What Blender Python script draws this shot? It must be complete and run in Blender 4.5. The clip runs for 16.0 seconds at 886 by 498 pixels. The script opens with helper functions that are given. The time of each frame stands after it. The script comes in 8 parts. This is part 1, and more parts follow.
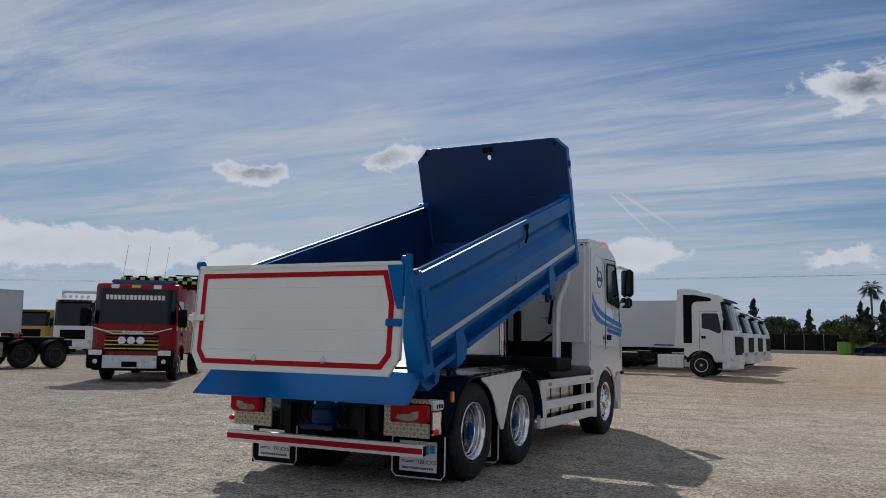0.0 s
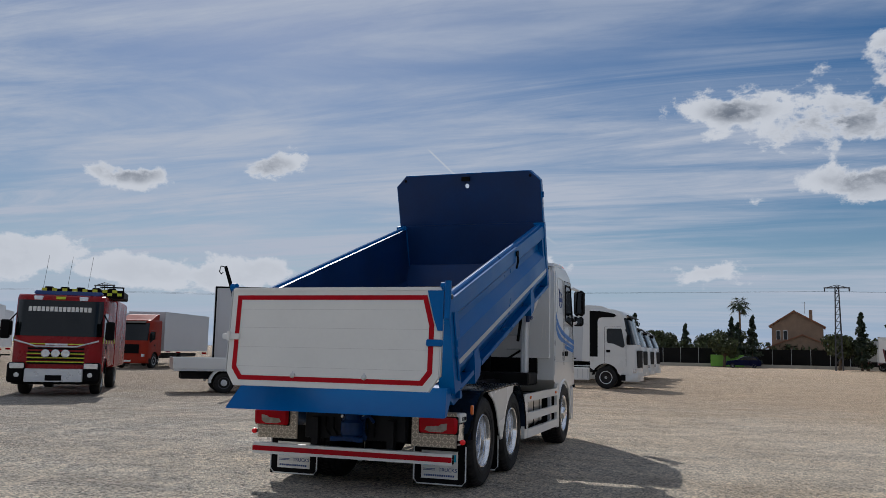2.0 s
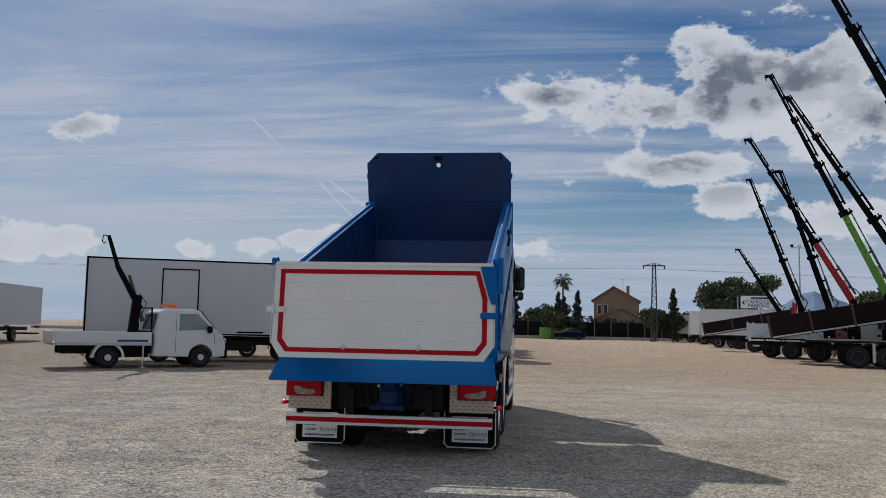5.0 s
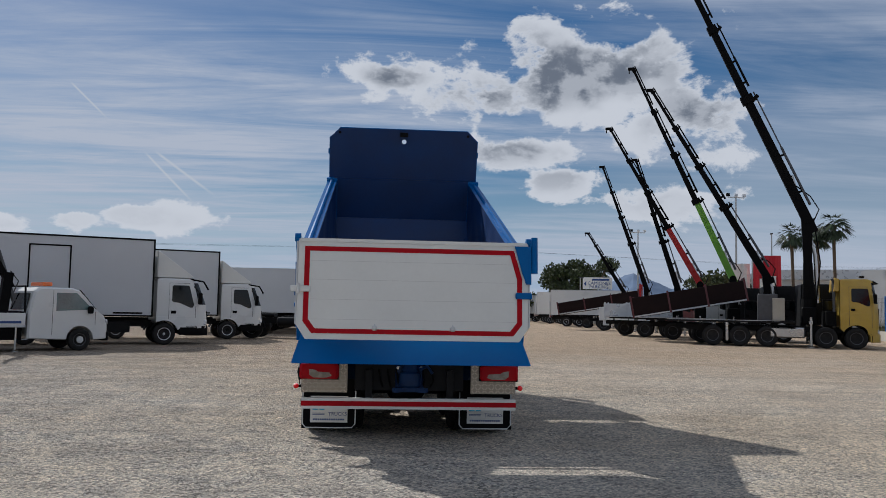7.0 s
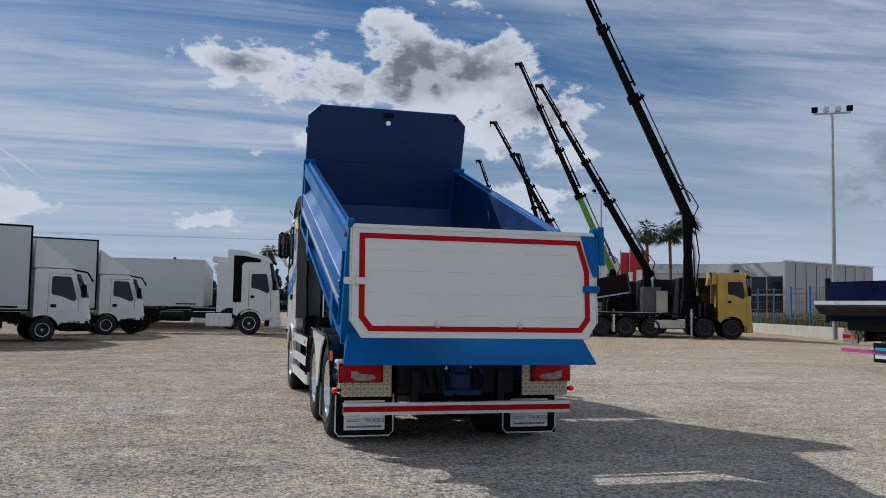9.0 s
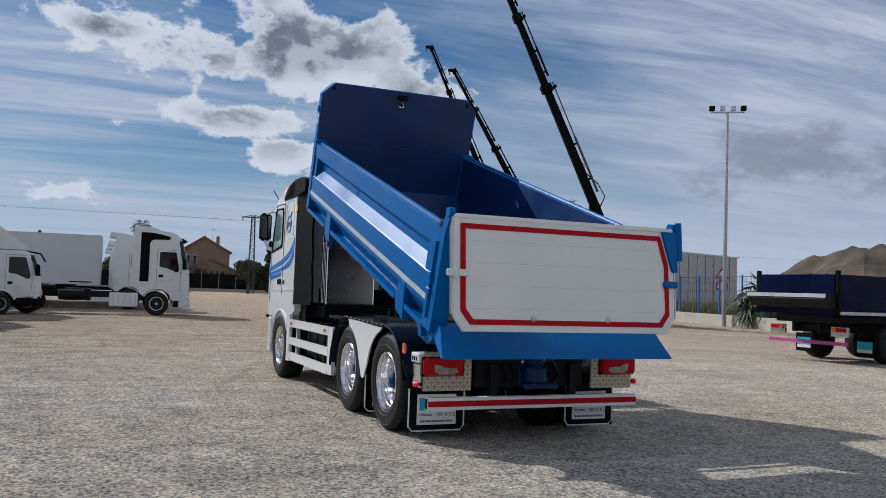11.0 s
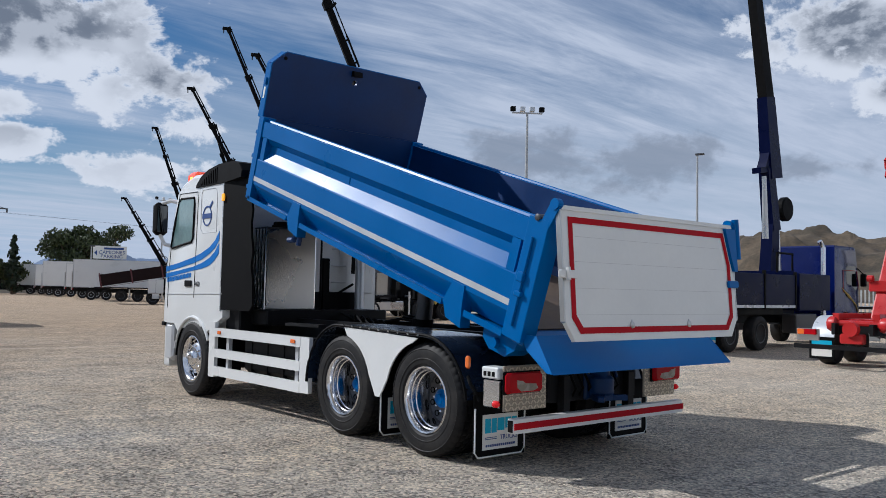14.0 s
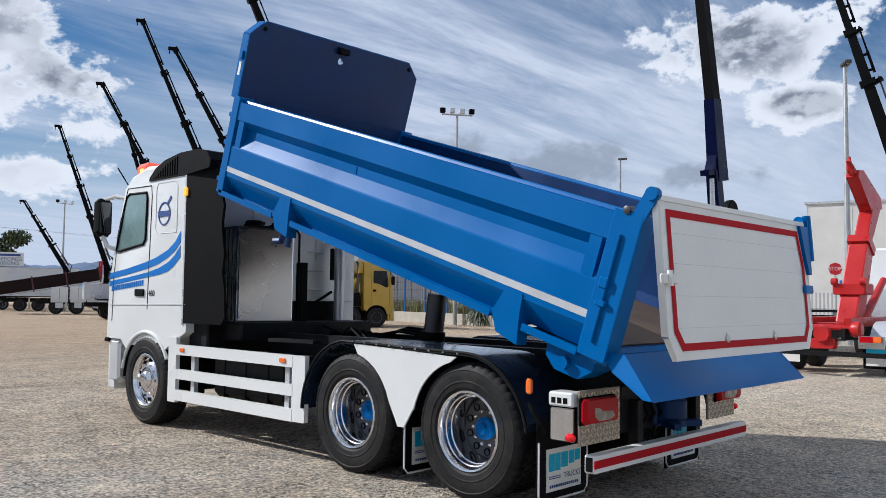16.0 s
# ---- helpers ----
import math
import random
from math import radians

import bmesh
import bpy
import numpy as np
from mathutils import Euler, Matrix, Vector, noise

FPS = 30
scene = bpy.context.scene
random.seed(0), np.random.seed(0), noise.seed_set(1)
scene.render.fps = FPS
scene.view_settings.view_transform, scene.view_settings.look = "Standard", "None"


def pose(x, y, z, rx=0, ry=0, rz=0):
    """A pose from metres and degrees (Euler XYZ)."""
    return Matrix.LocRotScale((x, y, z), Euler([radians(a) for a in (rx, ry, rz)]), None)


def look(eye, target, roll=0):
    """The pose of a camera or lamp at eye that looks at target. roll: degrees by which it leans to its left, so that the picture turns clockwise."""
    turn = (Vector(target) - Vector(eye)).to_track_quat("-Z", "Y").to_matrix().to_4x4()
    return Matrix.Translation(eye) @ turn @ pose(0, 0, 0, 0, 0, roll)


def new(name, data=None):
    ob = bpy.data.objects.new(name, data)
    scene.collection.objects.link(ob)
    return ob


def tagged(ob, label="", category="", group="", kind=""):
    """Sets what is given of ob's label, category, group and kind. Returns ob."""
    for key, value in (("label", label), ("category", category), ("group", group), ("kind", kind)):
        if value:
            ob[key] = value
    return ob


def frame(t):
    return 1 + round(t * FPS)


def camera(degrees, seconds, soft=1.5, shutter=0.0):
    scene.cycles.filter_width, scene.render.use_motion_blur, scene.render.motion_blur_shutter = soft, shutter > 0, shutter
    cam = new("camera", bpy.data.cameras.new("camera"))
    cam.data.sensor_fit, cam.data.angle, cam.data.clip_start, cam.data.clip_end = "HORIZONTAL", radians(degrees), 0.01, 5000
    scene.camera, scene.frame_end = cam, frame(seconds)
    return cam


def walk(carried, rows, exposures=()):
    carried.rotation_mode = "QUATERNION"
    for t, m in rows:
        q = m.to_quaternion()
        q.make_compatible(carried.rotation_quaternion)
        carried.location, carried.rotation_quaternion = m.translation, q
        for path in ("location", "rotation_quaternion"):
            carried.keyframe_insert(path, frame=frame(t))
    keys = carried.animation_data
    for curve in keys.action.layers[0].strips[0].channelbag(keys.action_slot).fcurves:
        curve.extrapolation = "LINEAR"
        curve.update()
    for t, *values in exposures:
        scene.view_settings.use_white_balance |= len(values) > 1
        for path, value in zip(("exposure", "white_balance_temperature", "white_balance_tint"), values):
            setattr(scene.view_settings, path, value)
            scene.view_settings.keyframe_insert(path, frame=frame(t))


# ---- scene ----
cam = camera(56.0, 16.0, 0.75)
# seconds, eye, point looked at, roll
PATH = [
    (0, (5.032, -8.342, 1.533), (4.134, -6.567, 1.741), 1.0),
    (0.5, (4.762, -8.718, 1.563), (3.927, -6.914, 1.784), 1.3),
    (1, (4.512, -9.077, 1.572), (3.741, -7.247, 1.807), 1.4),
    (1.5, (4.239, -9.391, 1.578), (3.529, -7.537, 1.818), 1.3),
    (2, (3.987, -9.708, 1.583), (3.345, -7.83, 1.823), 1.2),
    (2.5, (3.647, -9.951, 1.556), (3.077, -8.05, 1.803), 1.1),
    (3, (3.354, -10.145, 1.516), (2.848, -8.227, 1.768), 1.0),
    (5.5, (1.214, -10.784, 1.527), (1.067, -8.797, 1.697), 1.2),
    (6, (0.678, -10.732, 1.52), (0.626, -8.739, 1.679), 1.2),
    (6.5, (0.15, -10.715, 1.5), (0.203, -8.721, 1.645), 1.1),
    (7, (-0.4, -10.572, 1.489), (-0.243, -8.583, 1.634), 1.1),
    (7.5, (-0.933, -10.344, 1.468), (-0.684, -8.365, 1.615), 1.2),
    (8, (-1.482, -10.081, 1.473), (-1.134, -8.117, 1.62), 1.0),
    (8.5, (-1.927, -9.708, 1.455), (-1.495, -7.76, 1.597), 0.9),
    (9, (-2.395, -9.402, 1.475), (-1.886, -7.472, 1.608), 1.0),
    (11.5, (-4.736, -8.168, 1.529), (-3.852, -6.376, 1.612), 2.1),
    (12, (-5.108, -7.754, 1.529), (-4.135, -6.008, 1.6), 2.1),
    (12.5, (-5.495, -7.384, 1.533), (-4.437, -5.689, 1.606), 2.0),
    (13, (-5.76, -6.929, 1.535), (-4.619, -5.288, 1.618), 1.7),
    (13.5, (-6.029, -6.485, 1.539), (-4.807, -4.905, 1.636), 1.4),
    (14, (-6.135, -6.006, 1.532), (-4.843, -4.483, 1.632), 1.2),
    (14.5, (-6.222, -5.505, 1.536), (-4.871, -4.033, 1.631), 0.9),
    (15, (-6.233, -5.05, 1.529), (-4.841, -3.617, 1.619), 0.8),
    (15.5, (-6.184, -4.654, 1.53), (-4.761, -3.253, 1.63), 0.7),
    (16, (-6.05, -4.31, 1.546), (-4.602, -2.935, 1.662), 0.7),
]
walk(cam, [(t, look(e, g, r)) for t, e, g, r in PATH], exposures=[(0.0, -0.26, 6000, 10), (6.0, -0.28, 5980, 10), (9.0, -0.17, 5820, 10), (12.5, -0.10, 5750, 10), (13.5, -0.08, 5730, 10), (14.5, 0.10, 5740, 10), (16.0, 0.25, 5850, 10)])

# ---- sky and sun ----
SUN_DIR = Vector((-2.17, 3.35, 3.05)).normalized()
world = bpy.data.worlds.new("sky")
scene.world = world
world.use_nodes = True
wn, wl = world.node_tree.nodes, world.node_tree.links
wn.clear()


def wnode(kind, **props):
    n = wn.new(kind)
    for k, v in props.items():
        n.inputs[k.replace("_", " ")].default_value = v
    return n


def wmath(op, a, b=None, clamp=False):
    n = wn.new("ShaderNodeMath")
    n.operation, n.use_clamp = op, clamp
    for i, v in enumerate((a, b)):
        if v is None:
            continue
        if isinstance(v, (int, float)):
            n.inputs[i].default_value = v
        else:
            wl.new(v, n.inputs[i])
    return n.outputs[0]


def wramp(v, lo, hi, a=0.0, b=1.0):
    n = wn.new("ShaderNodeMapRange")
    n.interpolation_type = "SMOOTHSTEP"
    wl.new(v, n.inputs["Value"])
    n.inputs["From Min"].default_value, n.inputs["From Max"].default_value = lo, hi
    n.inputs["To Min"].default_value, n.inputs["To Max"].default_value = a, b
    return n.outputs["Result"]


def wmix(fac, a, b):
    n = wn.new("ShaderNodeMix")
    n.data_type = "RGBA"
    wl.new(fac, n.inputs["Factor"])
    for key, v in (("A", a), ("B", b)):
        sock = [i for i in n.inputs if i.name == key and i.type == "RGBA"][0]
        if isinstance(v, tuple):
            sock.default_value = v
        else:
            wl.new(v, sock)
    return [o for o in n.outputs if o.type == "RGBA"][0]


sky = wn.new("ShaderNodeTexSky")
sky.sky_type, sky.sun_disc = "NISHITA", False
sky.sun_elevation = math.asin(SUN_DIR.z)
sky.sun_rotation = math.atan2(SUN_DIR.x, SUN_DIR.y)
sky.air_density, sky.dust_density, sky.ozone_density = 1.0, 0.6, 2.5
gen = wn.new("ShaderNodeTexCoord").outputs["Generated"]
sep = wn.new("ShaderNodeSeparateXYZ")
wl.new(gen, sep.inputs[0])
dx, dy, dz = sep.outputs
zc = wmath("MAXIMUM", wmath("ADD", dz, 0.06), 0.05)
plane = wn.new("ShaderNodeCombineXYZ")
wl.new(wmath("DIVIDE", dx, zc), plane.inputs[0])
wl.new(wmath("DIVIDE", dy, zc), plane.inputs[1])


def wnoise(vec, scale, detail, rough, distort=0.0, loc=(0, 0, 0), rot=0.0, stretch=(1, 1, 1)):
    mp = wn.new("ShaderNodeMapping")
    mp.inputs["Location"].default_value = loc
    mp.inputs["Rotation"].default_value = (0, 0, radians(rot))
    mp.inputs["Scale"].default_value = stretch
    wl.new(vec, mp.inputs["Vector"])
    n = wn.new("ShaderNodeTexNoise")
    n.inputs["Scale"].default_value, n.inputs["Detail"].default_value = scale, detail
    n.inputs["Roughness"].default_value, n.inputs["Distortion"].default_value = rough, distort
    wl.new(mp.outputs[0], n.inputs["Vector"])
    return n.outputs["Fac"]


azim = wmath("MULTIPLY", wmath("ARCTAN2", dx, dy), 57.296)
elev = wmath("MULTIPLY", wmath("ARCSINE", dz), 57.296)


def patch(a, e, wa, we, lean=0.0):
    """One at the middle of an oval patch of sky, none at its rim and negative past it; degrees."""
    u = wmath("DIVIDE", wmath("SUBTRACT", azim, a), wa)
    v = wmath("DIVIDE", wmath("SUBTRACT", wmath("SUBTRACT", elev, e), wmath("MULTIPLY", wmath("SUBTRACT", azim, a), lean)), we)
    r = wmath("SQRT", wmath("ADD", wmath("MULTIPLY", u, u), wmath("MULTIPLY", v, v)))
    return wmath("MAXIMUM", wmath("SUBTRACT", 1.0, r), -1.0)


def trail(a0, e0, a1, e1, w):
    """A thin straight vapour trail between two points of the sky."""
    n = math.hypot(a1 - a0, e1 - e0)
    ca, ce = (a1 - a0) / n, (e1 - e0) / n
    u, v = wmath("SUBTRACT", azim, a0), wmath("SUBTRACT", elev, e0)
    along = wmath("ADD", wmath("MULTIPLY", u, ca), wmath("MULTIPLY", v, ce))
    off = wmath("ABSOLUTE", wmath("SUBTRACT", wmath("MULTIPLY", u, ce), wmath("MULTIPLY", v, ca)))
    body = wmath("MULTIPLY", wramp(along, 0, n * 0.15), wramp(along, n * 0.6, n, 1.0, 0.0))
    return wmath("MULTIPLY", wramp(off, 0, w, 1.0, 0.0), body)


# thin high cloud in long streaks
warp = wnoise(plane.outputs[0], 0.5, 3, 0.5, 0.0, (1, 8, 0))
streak = wnoise(plane.outputs[0], 1.15, 12, 0.66, 0.9, (3, 1, 0), 22, (0.38, 1.7, 1))
ripple = wnoise(plane.outputs[0], 3.4, 10, 0.62, 0.5, (5, 2, 0), 12, (0.5, 1.5, 1))
broad = wnoise(plane.outputs[0], 0.34, 5, 0.55, 0.4, (7, 4, 0), 12, (0.7, 1.3, 1))
cirrus = wmath("MULTIPLY", wramp(streak, 0.30, 0.68), wramp(broad, 0.26, 0.54))
cirrus = wmath("ADD", wmath("MULTIPLY", cirrus, wramp(ripple, 0.30, 0.62, 0.55, 1.0)), wramp(broad, 0.36, 0.70, 0.0, 0.34))
cirrus = wmath("MULTIPLY", cirrus, 0.92, True)
# heaped cloud against the light: bright ragged rims, grey hearts; the great bank first, then single heaps
bank = None
for spot in ((14.2, 15.6, 8.2, 4.0), (20.8, 13.0, 5.4, 3.0), (6.5, 14.6, 5.6, 2.1), (0.8, 15.6, 4.4, 1.5), (10.0, 10.8, 6.4, 1.5), (12.3, 9.0, 2.8, 1.1), (19.5, 7.1, 5.0, 1.3),
             (-30.9, 12.1, 2.6, 1.2), (-40.0, 10.8, 2.2, 0.9), (-31.3, 5.1, 3.2, 1.0), (-15.0, 5.6, 3.0, 0.8), (-19.4, 5.1, 2.0, 0.7), (-23.2, 4.7, 2.2, 0.6), (-52.5, 5.0, 6.0, 1.3),
             (-46.0, 5.2, 4.6, 1.4), (-38.5, 4.7, 5.5, 1.2), (-33.5, 4.5, 4.5, 0.9), (-13.6, 5.6, 2.6, 0.9), (-1.2, 5.4, 2.6, 0.9), (66.5, 16.3, 7.0, 2.8), (70.5, 12.4, 5.0, 1.4)):
    puff = patch(*spot)
    bank = puff if bank is None else wmath("MAXIMUM", bank, puff)
FLAT = (1, 1, 1.55)
heap_a = wnoise(gen, 13.0, 12, 0.62, 0.15, (0.3, 0, 0), 0, FLAT)
heap_b = wnoise(gen, 13.0, 6, 0.58, 0.15, (0.3 + 0.014, -0.004, -0.014), 0, FLAT)
heap_c = wnoise(gen, 8.0, 3, 0.5, 0.15, (0.9, 0.4, 0), 0, FLAT)
heart = wmath("MULTIPLY", bank, 0.45)
dens = wmath("ADD", heart, wmath("MULTIPLY", wmath("SUBTRACT", heap_a, 0.49), 1.75))
soft = wmath("ADD", heart, wmath("MULTIPLY", wmath("SUBTRACT", heap_c, 0.48), 1.3))
cumulus = wramp(dens, 0.02, 0.17)
lit = wramp(wmath("SUBTRACT", heap_a, heap_b), -0.07, 0.08)
thick = wmath("MULTIPLY", wmath("MULTIPLY", wramp(soft, 0.02, 0.33), wramp(dens, 0.09, 0.33)), wramp(elev, 6.0, 13.5, 0.12, 1.0))
shade = wmath("MULTIPLY", thick, wmath("SUBTRACT", 1.0, wmath("MULTIPLY", lit, 0.55)))
heapcol = wmix(shade, (12.4, 12.5, 12.8, 1), (3.1, 3.5, 4.2, 1))
# soft grey cloud without a bright rim, low over the hills
dim = wmath("MAXIMUM", patch(47.5, 8.8, 9.0, 2.4), wmath("MAXIMUM", patch(55.0, 9.2, 7.0, 1.8), patch(64.0, 8.3, 4.0, 1.2)))
dim = wramp(wmath("ADD", wmath("MULTIPLY", dim, 0.45), wmath("MULTIPLY", wmath("SUBTRACT", heap_a, 0.5), 1.7)), 0.0, 0.36, 0.0, 0.75)
deep = wn.new("ShaderNodeHueSaturation")
wl.new(sky.outputs[0], deep.inputs["Color"])
deep.inputs["Saturation"].default_value, deep.inputs["Value"].default_value = 1.5, 0.95
hazed = wmix(wramp(dz, 0.0, 0.17, 0.92, 0.0), deep.outputs[0], (6.7, 8.7, 11.6, 1))
veil = wmath("MULTIPLY", wmath("MULTIPLY", wramp(azim, 4, 26), wramp(elev, 6, 17, 0.85, 0.12)), wramp(broad, 0.2, 0.6, 0.4, 0.85))
# unseen veil added away from the sun, to fill the shaded sides
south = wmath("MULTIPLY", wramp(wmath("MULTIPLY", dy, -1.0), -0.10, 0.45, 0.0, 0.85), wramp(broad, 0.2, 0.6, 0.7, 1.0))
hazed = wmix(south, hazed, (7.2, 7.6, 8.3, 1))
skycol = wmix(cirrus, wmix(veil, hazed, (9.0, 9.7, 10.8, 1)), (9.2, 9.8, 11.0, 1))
trails = wmath("MAXIMUM", trail(-20.2, 13.8, -17.6, 11.5, 0.10), wmath("MAXIMUM", trail(-15.6, 9.9, -12.0, 6.4, 0.12), trail(-15.0, 10.0, -10.6, 7.0, 0.14)))
skycol = wmix(wmath("MULTIPLY", trails, 0.8), skycol, (10.5, 10.8, 11.2, 1))
skycol = wmix(cumulus, wmix(dim, skycol, (4.4, 4.9, 5.8, 1)), heapcol)
bg = wn.new("ShaderNodeBackground")
wl.new(skycol, bg.inputs["Color"])
bg.inputs["Strength"].default_value = 0.056
wo = wn.new("ShaderNodeOutputWorld")
wl.new(bg.outputs[0], wo.inputs["Surface"])

sun = new("sun", bpy.data.lights.new("sun", "SUN"))
sun.data.energy, sun.data.angle, sun.data.color = 4.2, radians(0.6), (1.0, 0.94, 0.85)
sun.matrix_world = look(SUN_DIR * 200, (0, 0, 0))

# ---- materials ----
MATS = {}


def mat(name, col, rough=0.5, metal=0.0, var=0.12, scale=3.0, fine=60.0, bump=0.0, coat=0.0, dirt=0.0, dirtcol=(0.30, 0.25, 0.19), spec=0.5, emit=0.0):
    """A painted, cast or rolled surface with broad and fine variation, dust and relief."""
    if name in MATS:
        return MATS[name]
    m = bpy.data.materials.new(name)
    m.use_nodes = True
    nt, nodes, links = m.node_tree, m.node_tree.nodes, m.node_tree.links
    p = nodes["Principled BSDF"]
    tc = nodes.new("ShaderNodeTexCoord")
    a = nodes.new("ShaderNodeTexNoise")
    a.inputs["Scale"].default_value, a.inputs["Detail"].default_value = scale, 5
    b = nodes.new("ShaderNodeTexNoise")
    b.inputs["Scale"].default_value, b.inputs["Detail"].default_value = fine, 3
    for n in (a, b):
        links.new(tc.outputs["Object"], n.inputs["Vector"])
    mul = nodes.new("ShaderNodeMath")
    mul.operation = "MULTIPLY_ADD"
    links.new(b.outputs["Fac"], mul.inputs[0])
    mul.inputs[1].default_value = 0.35
    links.new(a.outputs["Fac"], mul.inputs[2])
    rg = nodes.new("ShaderNodeMapRange")
    links.new(mul.outputs[0], rg.inputs["Value"])
    rg.inputs["From Min"].default_value, rg.inputs["From Max"].default_value = 0.4, 0.95
    rg.inputs["To Min"].default_value, rg.inputs["To Max"].default_value = 1 - var, 1 + var
    hsv = nodes.new("ShaderNodeHueSaturation")
    hsv.inputs["Color"].default_value = (*col, 1)
    links.new(rg.outputs[0], hsv.inputs["Value"])
    out = hsv.outputs[0]
    if dirt:
        d = nodes.new("ShaderNodeTexNoise")
        d.inputs["Scale"].default_value, d.inputs["Detail"].default_value, d.inputs["Roughness"].default_value = scale * 1.7, 9, 0.68
        links.new(tc.outputs["Object"], d.inputs["Vector"])
        dr = nodes.new("ShaderNodeMapRange")
        links.new(d.outputs["Fac"], dr.inputs["Value"])
        dr.inputs["From Min"].default_value, dr.inputs["From Max"].default_value = 0.42, 0.80
        dr.inputs["To Max"].default_value = dirt
        mx = nodes.new("ShaderNodeMix")
        mx.data_type = "RGBA"
        links.new(dr.outputs[0], mx.inputs["Factor"])
        ca, cb = [i for i in mx.inputs if i.type == "RGBA"]
        links.new(out, ca)
        cb.default_value = (*dirtcol, 1)
        out = [o for o in mx.outputs if o.type == "RGBA"][0]
    links.new(out, p.inputs["Base Color"])
    rr = nodes.new("ShaderNodeMapRange")
    links.new(a.outputs["Fac"], rr.inputs["Value"])
    rr.inputs["From Min"].default_value, rr.inputs["From Max"].default_value = 0.3, 0.7
    rr.inputs["To Min"].default_value, rr.inputs["To Max"].default_value = max(rough - 0.07, 0.02), min(rough + 0.10, 1)
    links.new(rr.outputs[0], p.inputs["Roughness"])
    p.inputs["Metallic"].default_value = metal
    p.inputs["Specular IOR Level"].default_value = spec
    p.inputs["Coat Weight"].default_value = coat
    p.inputs["Coat Roughness"].default_value = 0.08
    if emit:
        p.inputs["Emission Color"].default_value = (*col, 1)
        p.inputs["Emission Strength"].default_value = emit
    if bump:
        bp = nodes.new("ShaderNodeBump")
        bp.inputs["Strength"].default_value, bp.inputs["Distance"].default_value = bump, 0.01
        links.new(mul.outputs[0], bp.inputs["Height"])
        links.new(bp.outputs[0], p.inputs["Normal"])
    MATS[name] = m
    return m


def glass(name, col, rough=0.03):
    """Tinted cab glass: clear enough to see into, glossy."""
    m = bpy.data.materials.new(name)
    m.use_nodes = True
    p = m.node_tree.nodes["Principled BSDF"]
    p.inputs["Base Color"].default_value = (*col, 1)
    p.inputs["Roughness"].default_value = rough
    p.inputs["Transmission Weight"].default_value = 1.0
    p.inputs["IOR"].default_value = 1.45
    MATS[name] = m
    return m


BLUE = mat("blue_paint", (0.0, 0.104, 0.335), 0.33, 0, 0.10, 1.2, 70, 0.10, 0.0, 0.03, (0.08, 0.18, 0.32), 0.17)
# the bed's blue darkened: shade inside and below is put into the colour
BLUE_SHADE = mat("shaded_blue_paint", (0.002, 0.029, 0.122), 0.42, 0, 0.20, 1.6, 30, 0.05, 0.05, 0.25, (0.012, 0.02, 0.05), 0.3)
BED = mat("worn_bed_floor", (0.105, 0.074, 0.050), 0.6, 0.1, 0.35, 1.3, 25, 0.12, 0, 0.40, (0.014, 0.018, 0.035), 0.3)
WHITE = mat("white_paint", (0.70, 0.705, 0.69), 0.32, 0, 0.04, 1.0, 30, 0.0, 0.4, 0.08, (0.45, 0.42, 0.37))
OFFWHITE = mat("white_alu_panel", (0.74, 0.73, 0.69), 0.36, 0, 0.04, 1.5, 25, 0.02, 0.1, 0.10, (0.50, 0.47, 0.42))
BOXWHITE = mat("white_box_panel", (0.56, 0.57, 0.585), 0.42, 0, 0.05, 0.6, 20, 0.0, 0, 0.15, (0.50, 0.48, 0.45))
RED = mat("red_stripe", (0.40, 0.005, 0.012), 0.6, 0, 0.12, 4, 60, spec=0.12)
STRIPE_BLUE = mat("blue_stripe", (0.004, 0.15, 0.50), 0.35, 0, 0.08, 4, 60)
GREYSTRIPE = mat("grey_stripe", (0.52, 0.53, 0.54), 0.35, 0.2, 0.08, 4, 60)
JOINT = mat("panel_joint", (0.52, 0.50, 0.47), 0.5, 0, 0.05, 4, 40)
BLACK = mat("black_plastic", (0.004, 0.004, 0.0045), 0.62, 0, 0.25, 3, 80, 0.05, 0, 0.03, (0.04, 0.037, 0.034), 0.08)
CHASSIS = mat("black_chassis_paint", (0.007, 0.007, 0.008), 0.5, 0, 0.25, 3, 50, 0.05, 0, 0.12, (0.05, 0.045, 0.038), 0.16)
TYRE = mat("tyre_rubber", (0.011, 0.011, 0.012), 0.6, 0, 0.25, 4, 70, 0.15, 0, 0.34, (0.085, 0.076, 0.063), 0.2)
ALU = mat("polished_alu", (0.78, 0.78, 0.79), 0.16, 1.0, 0.06, 5, 60, 0.02)
STEEL = mat("brushed_steel", (0.55, 0.54, 0.52), 0.28, 1.0, 0.06, 1.2, 40, 0.01, 0, 0.04, (0.32, 0.29, 0.25))
DARKSTEEL = mat("dark_steel", (0.09, 0.09, 0.095), 0.4, 0.7, 0.2, 4, 60, 0.04)
SILVER = mat("silver_paint", (0.58, 0.60, 0.62), 0.3, 0.4, 0.06, 2, 40)
NAVY_CAB = mat("deep_blue_cab_paint", (0.002, 0.008, 0.085), 0.22, 0, 0.15, 1.5, 40, 0.02, 0.2, 0.04, (0.01, 0.01, 0.03), 0.25)
NAVY = mat("navy_paint", (0.001, 0.0035, 0.030), 0.30, 0, 0.2, 1.5, 40, 0.02, 0.0, 0.04, (0.01, 0.01, 0.02), 0.08)
BROWN = mat("dark_red_bed_paint", (0.014, 0.007, 0.007), 0.55, 0.0, 0.3, 2, 40, 0.03, 0, 0.10, (0.03, 0.02, 0.016), 0.12)
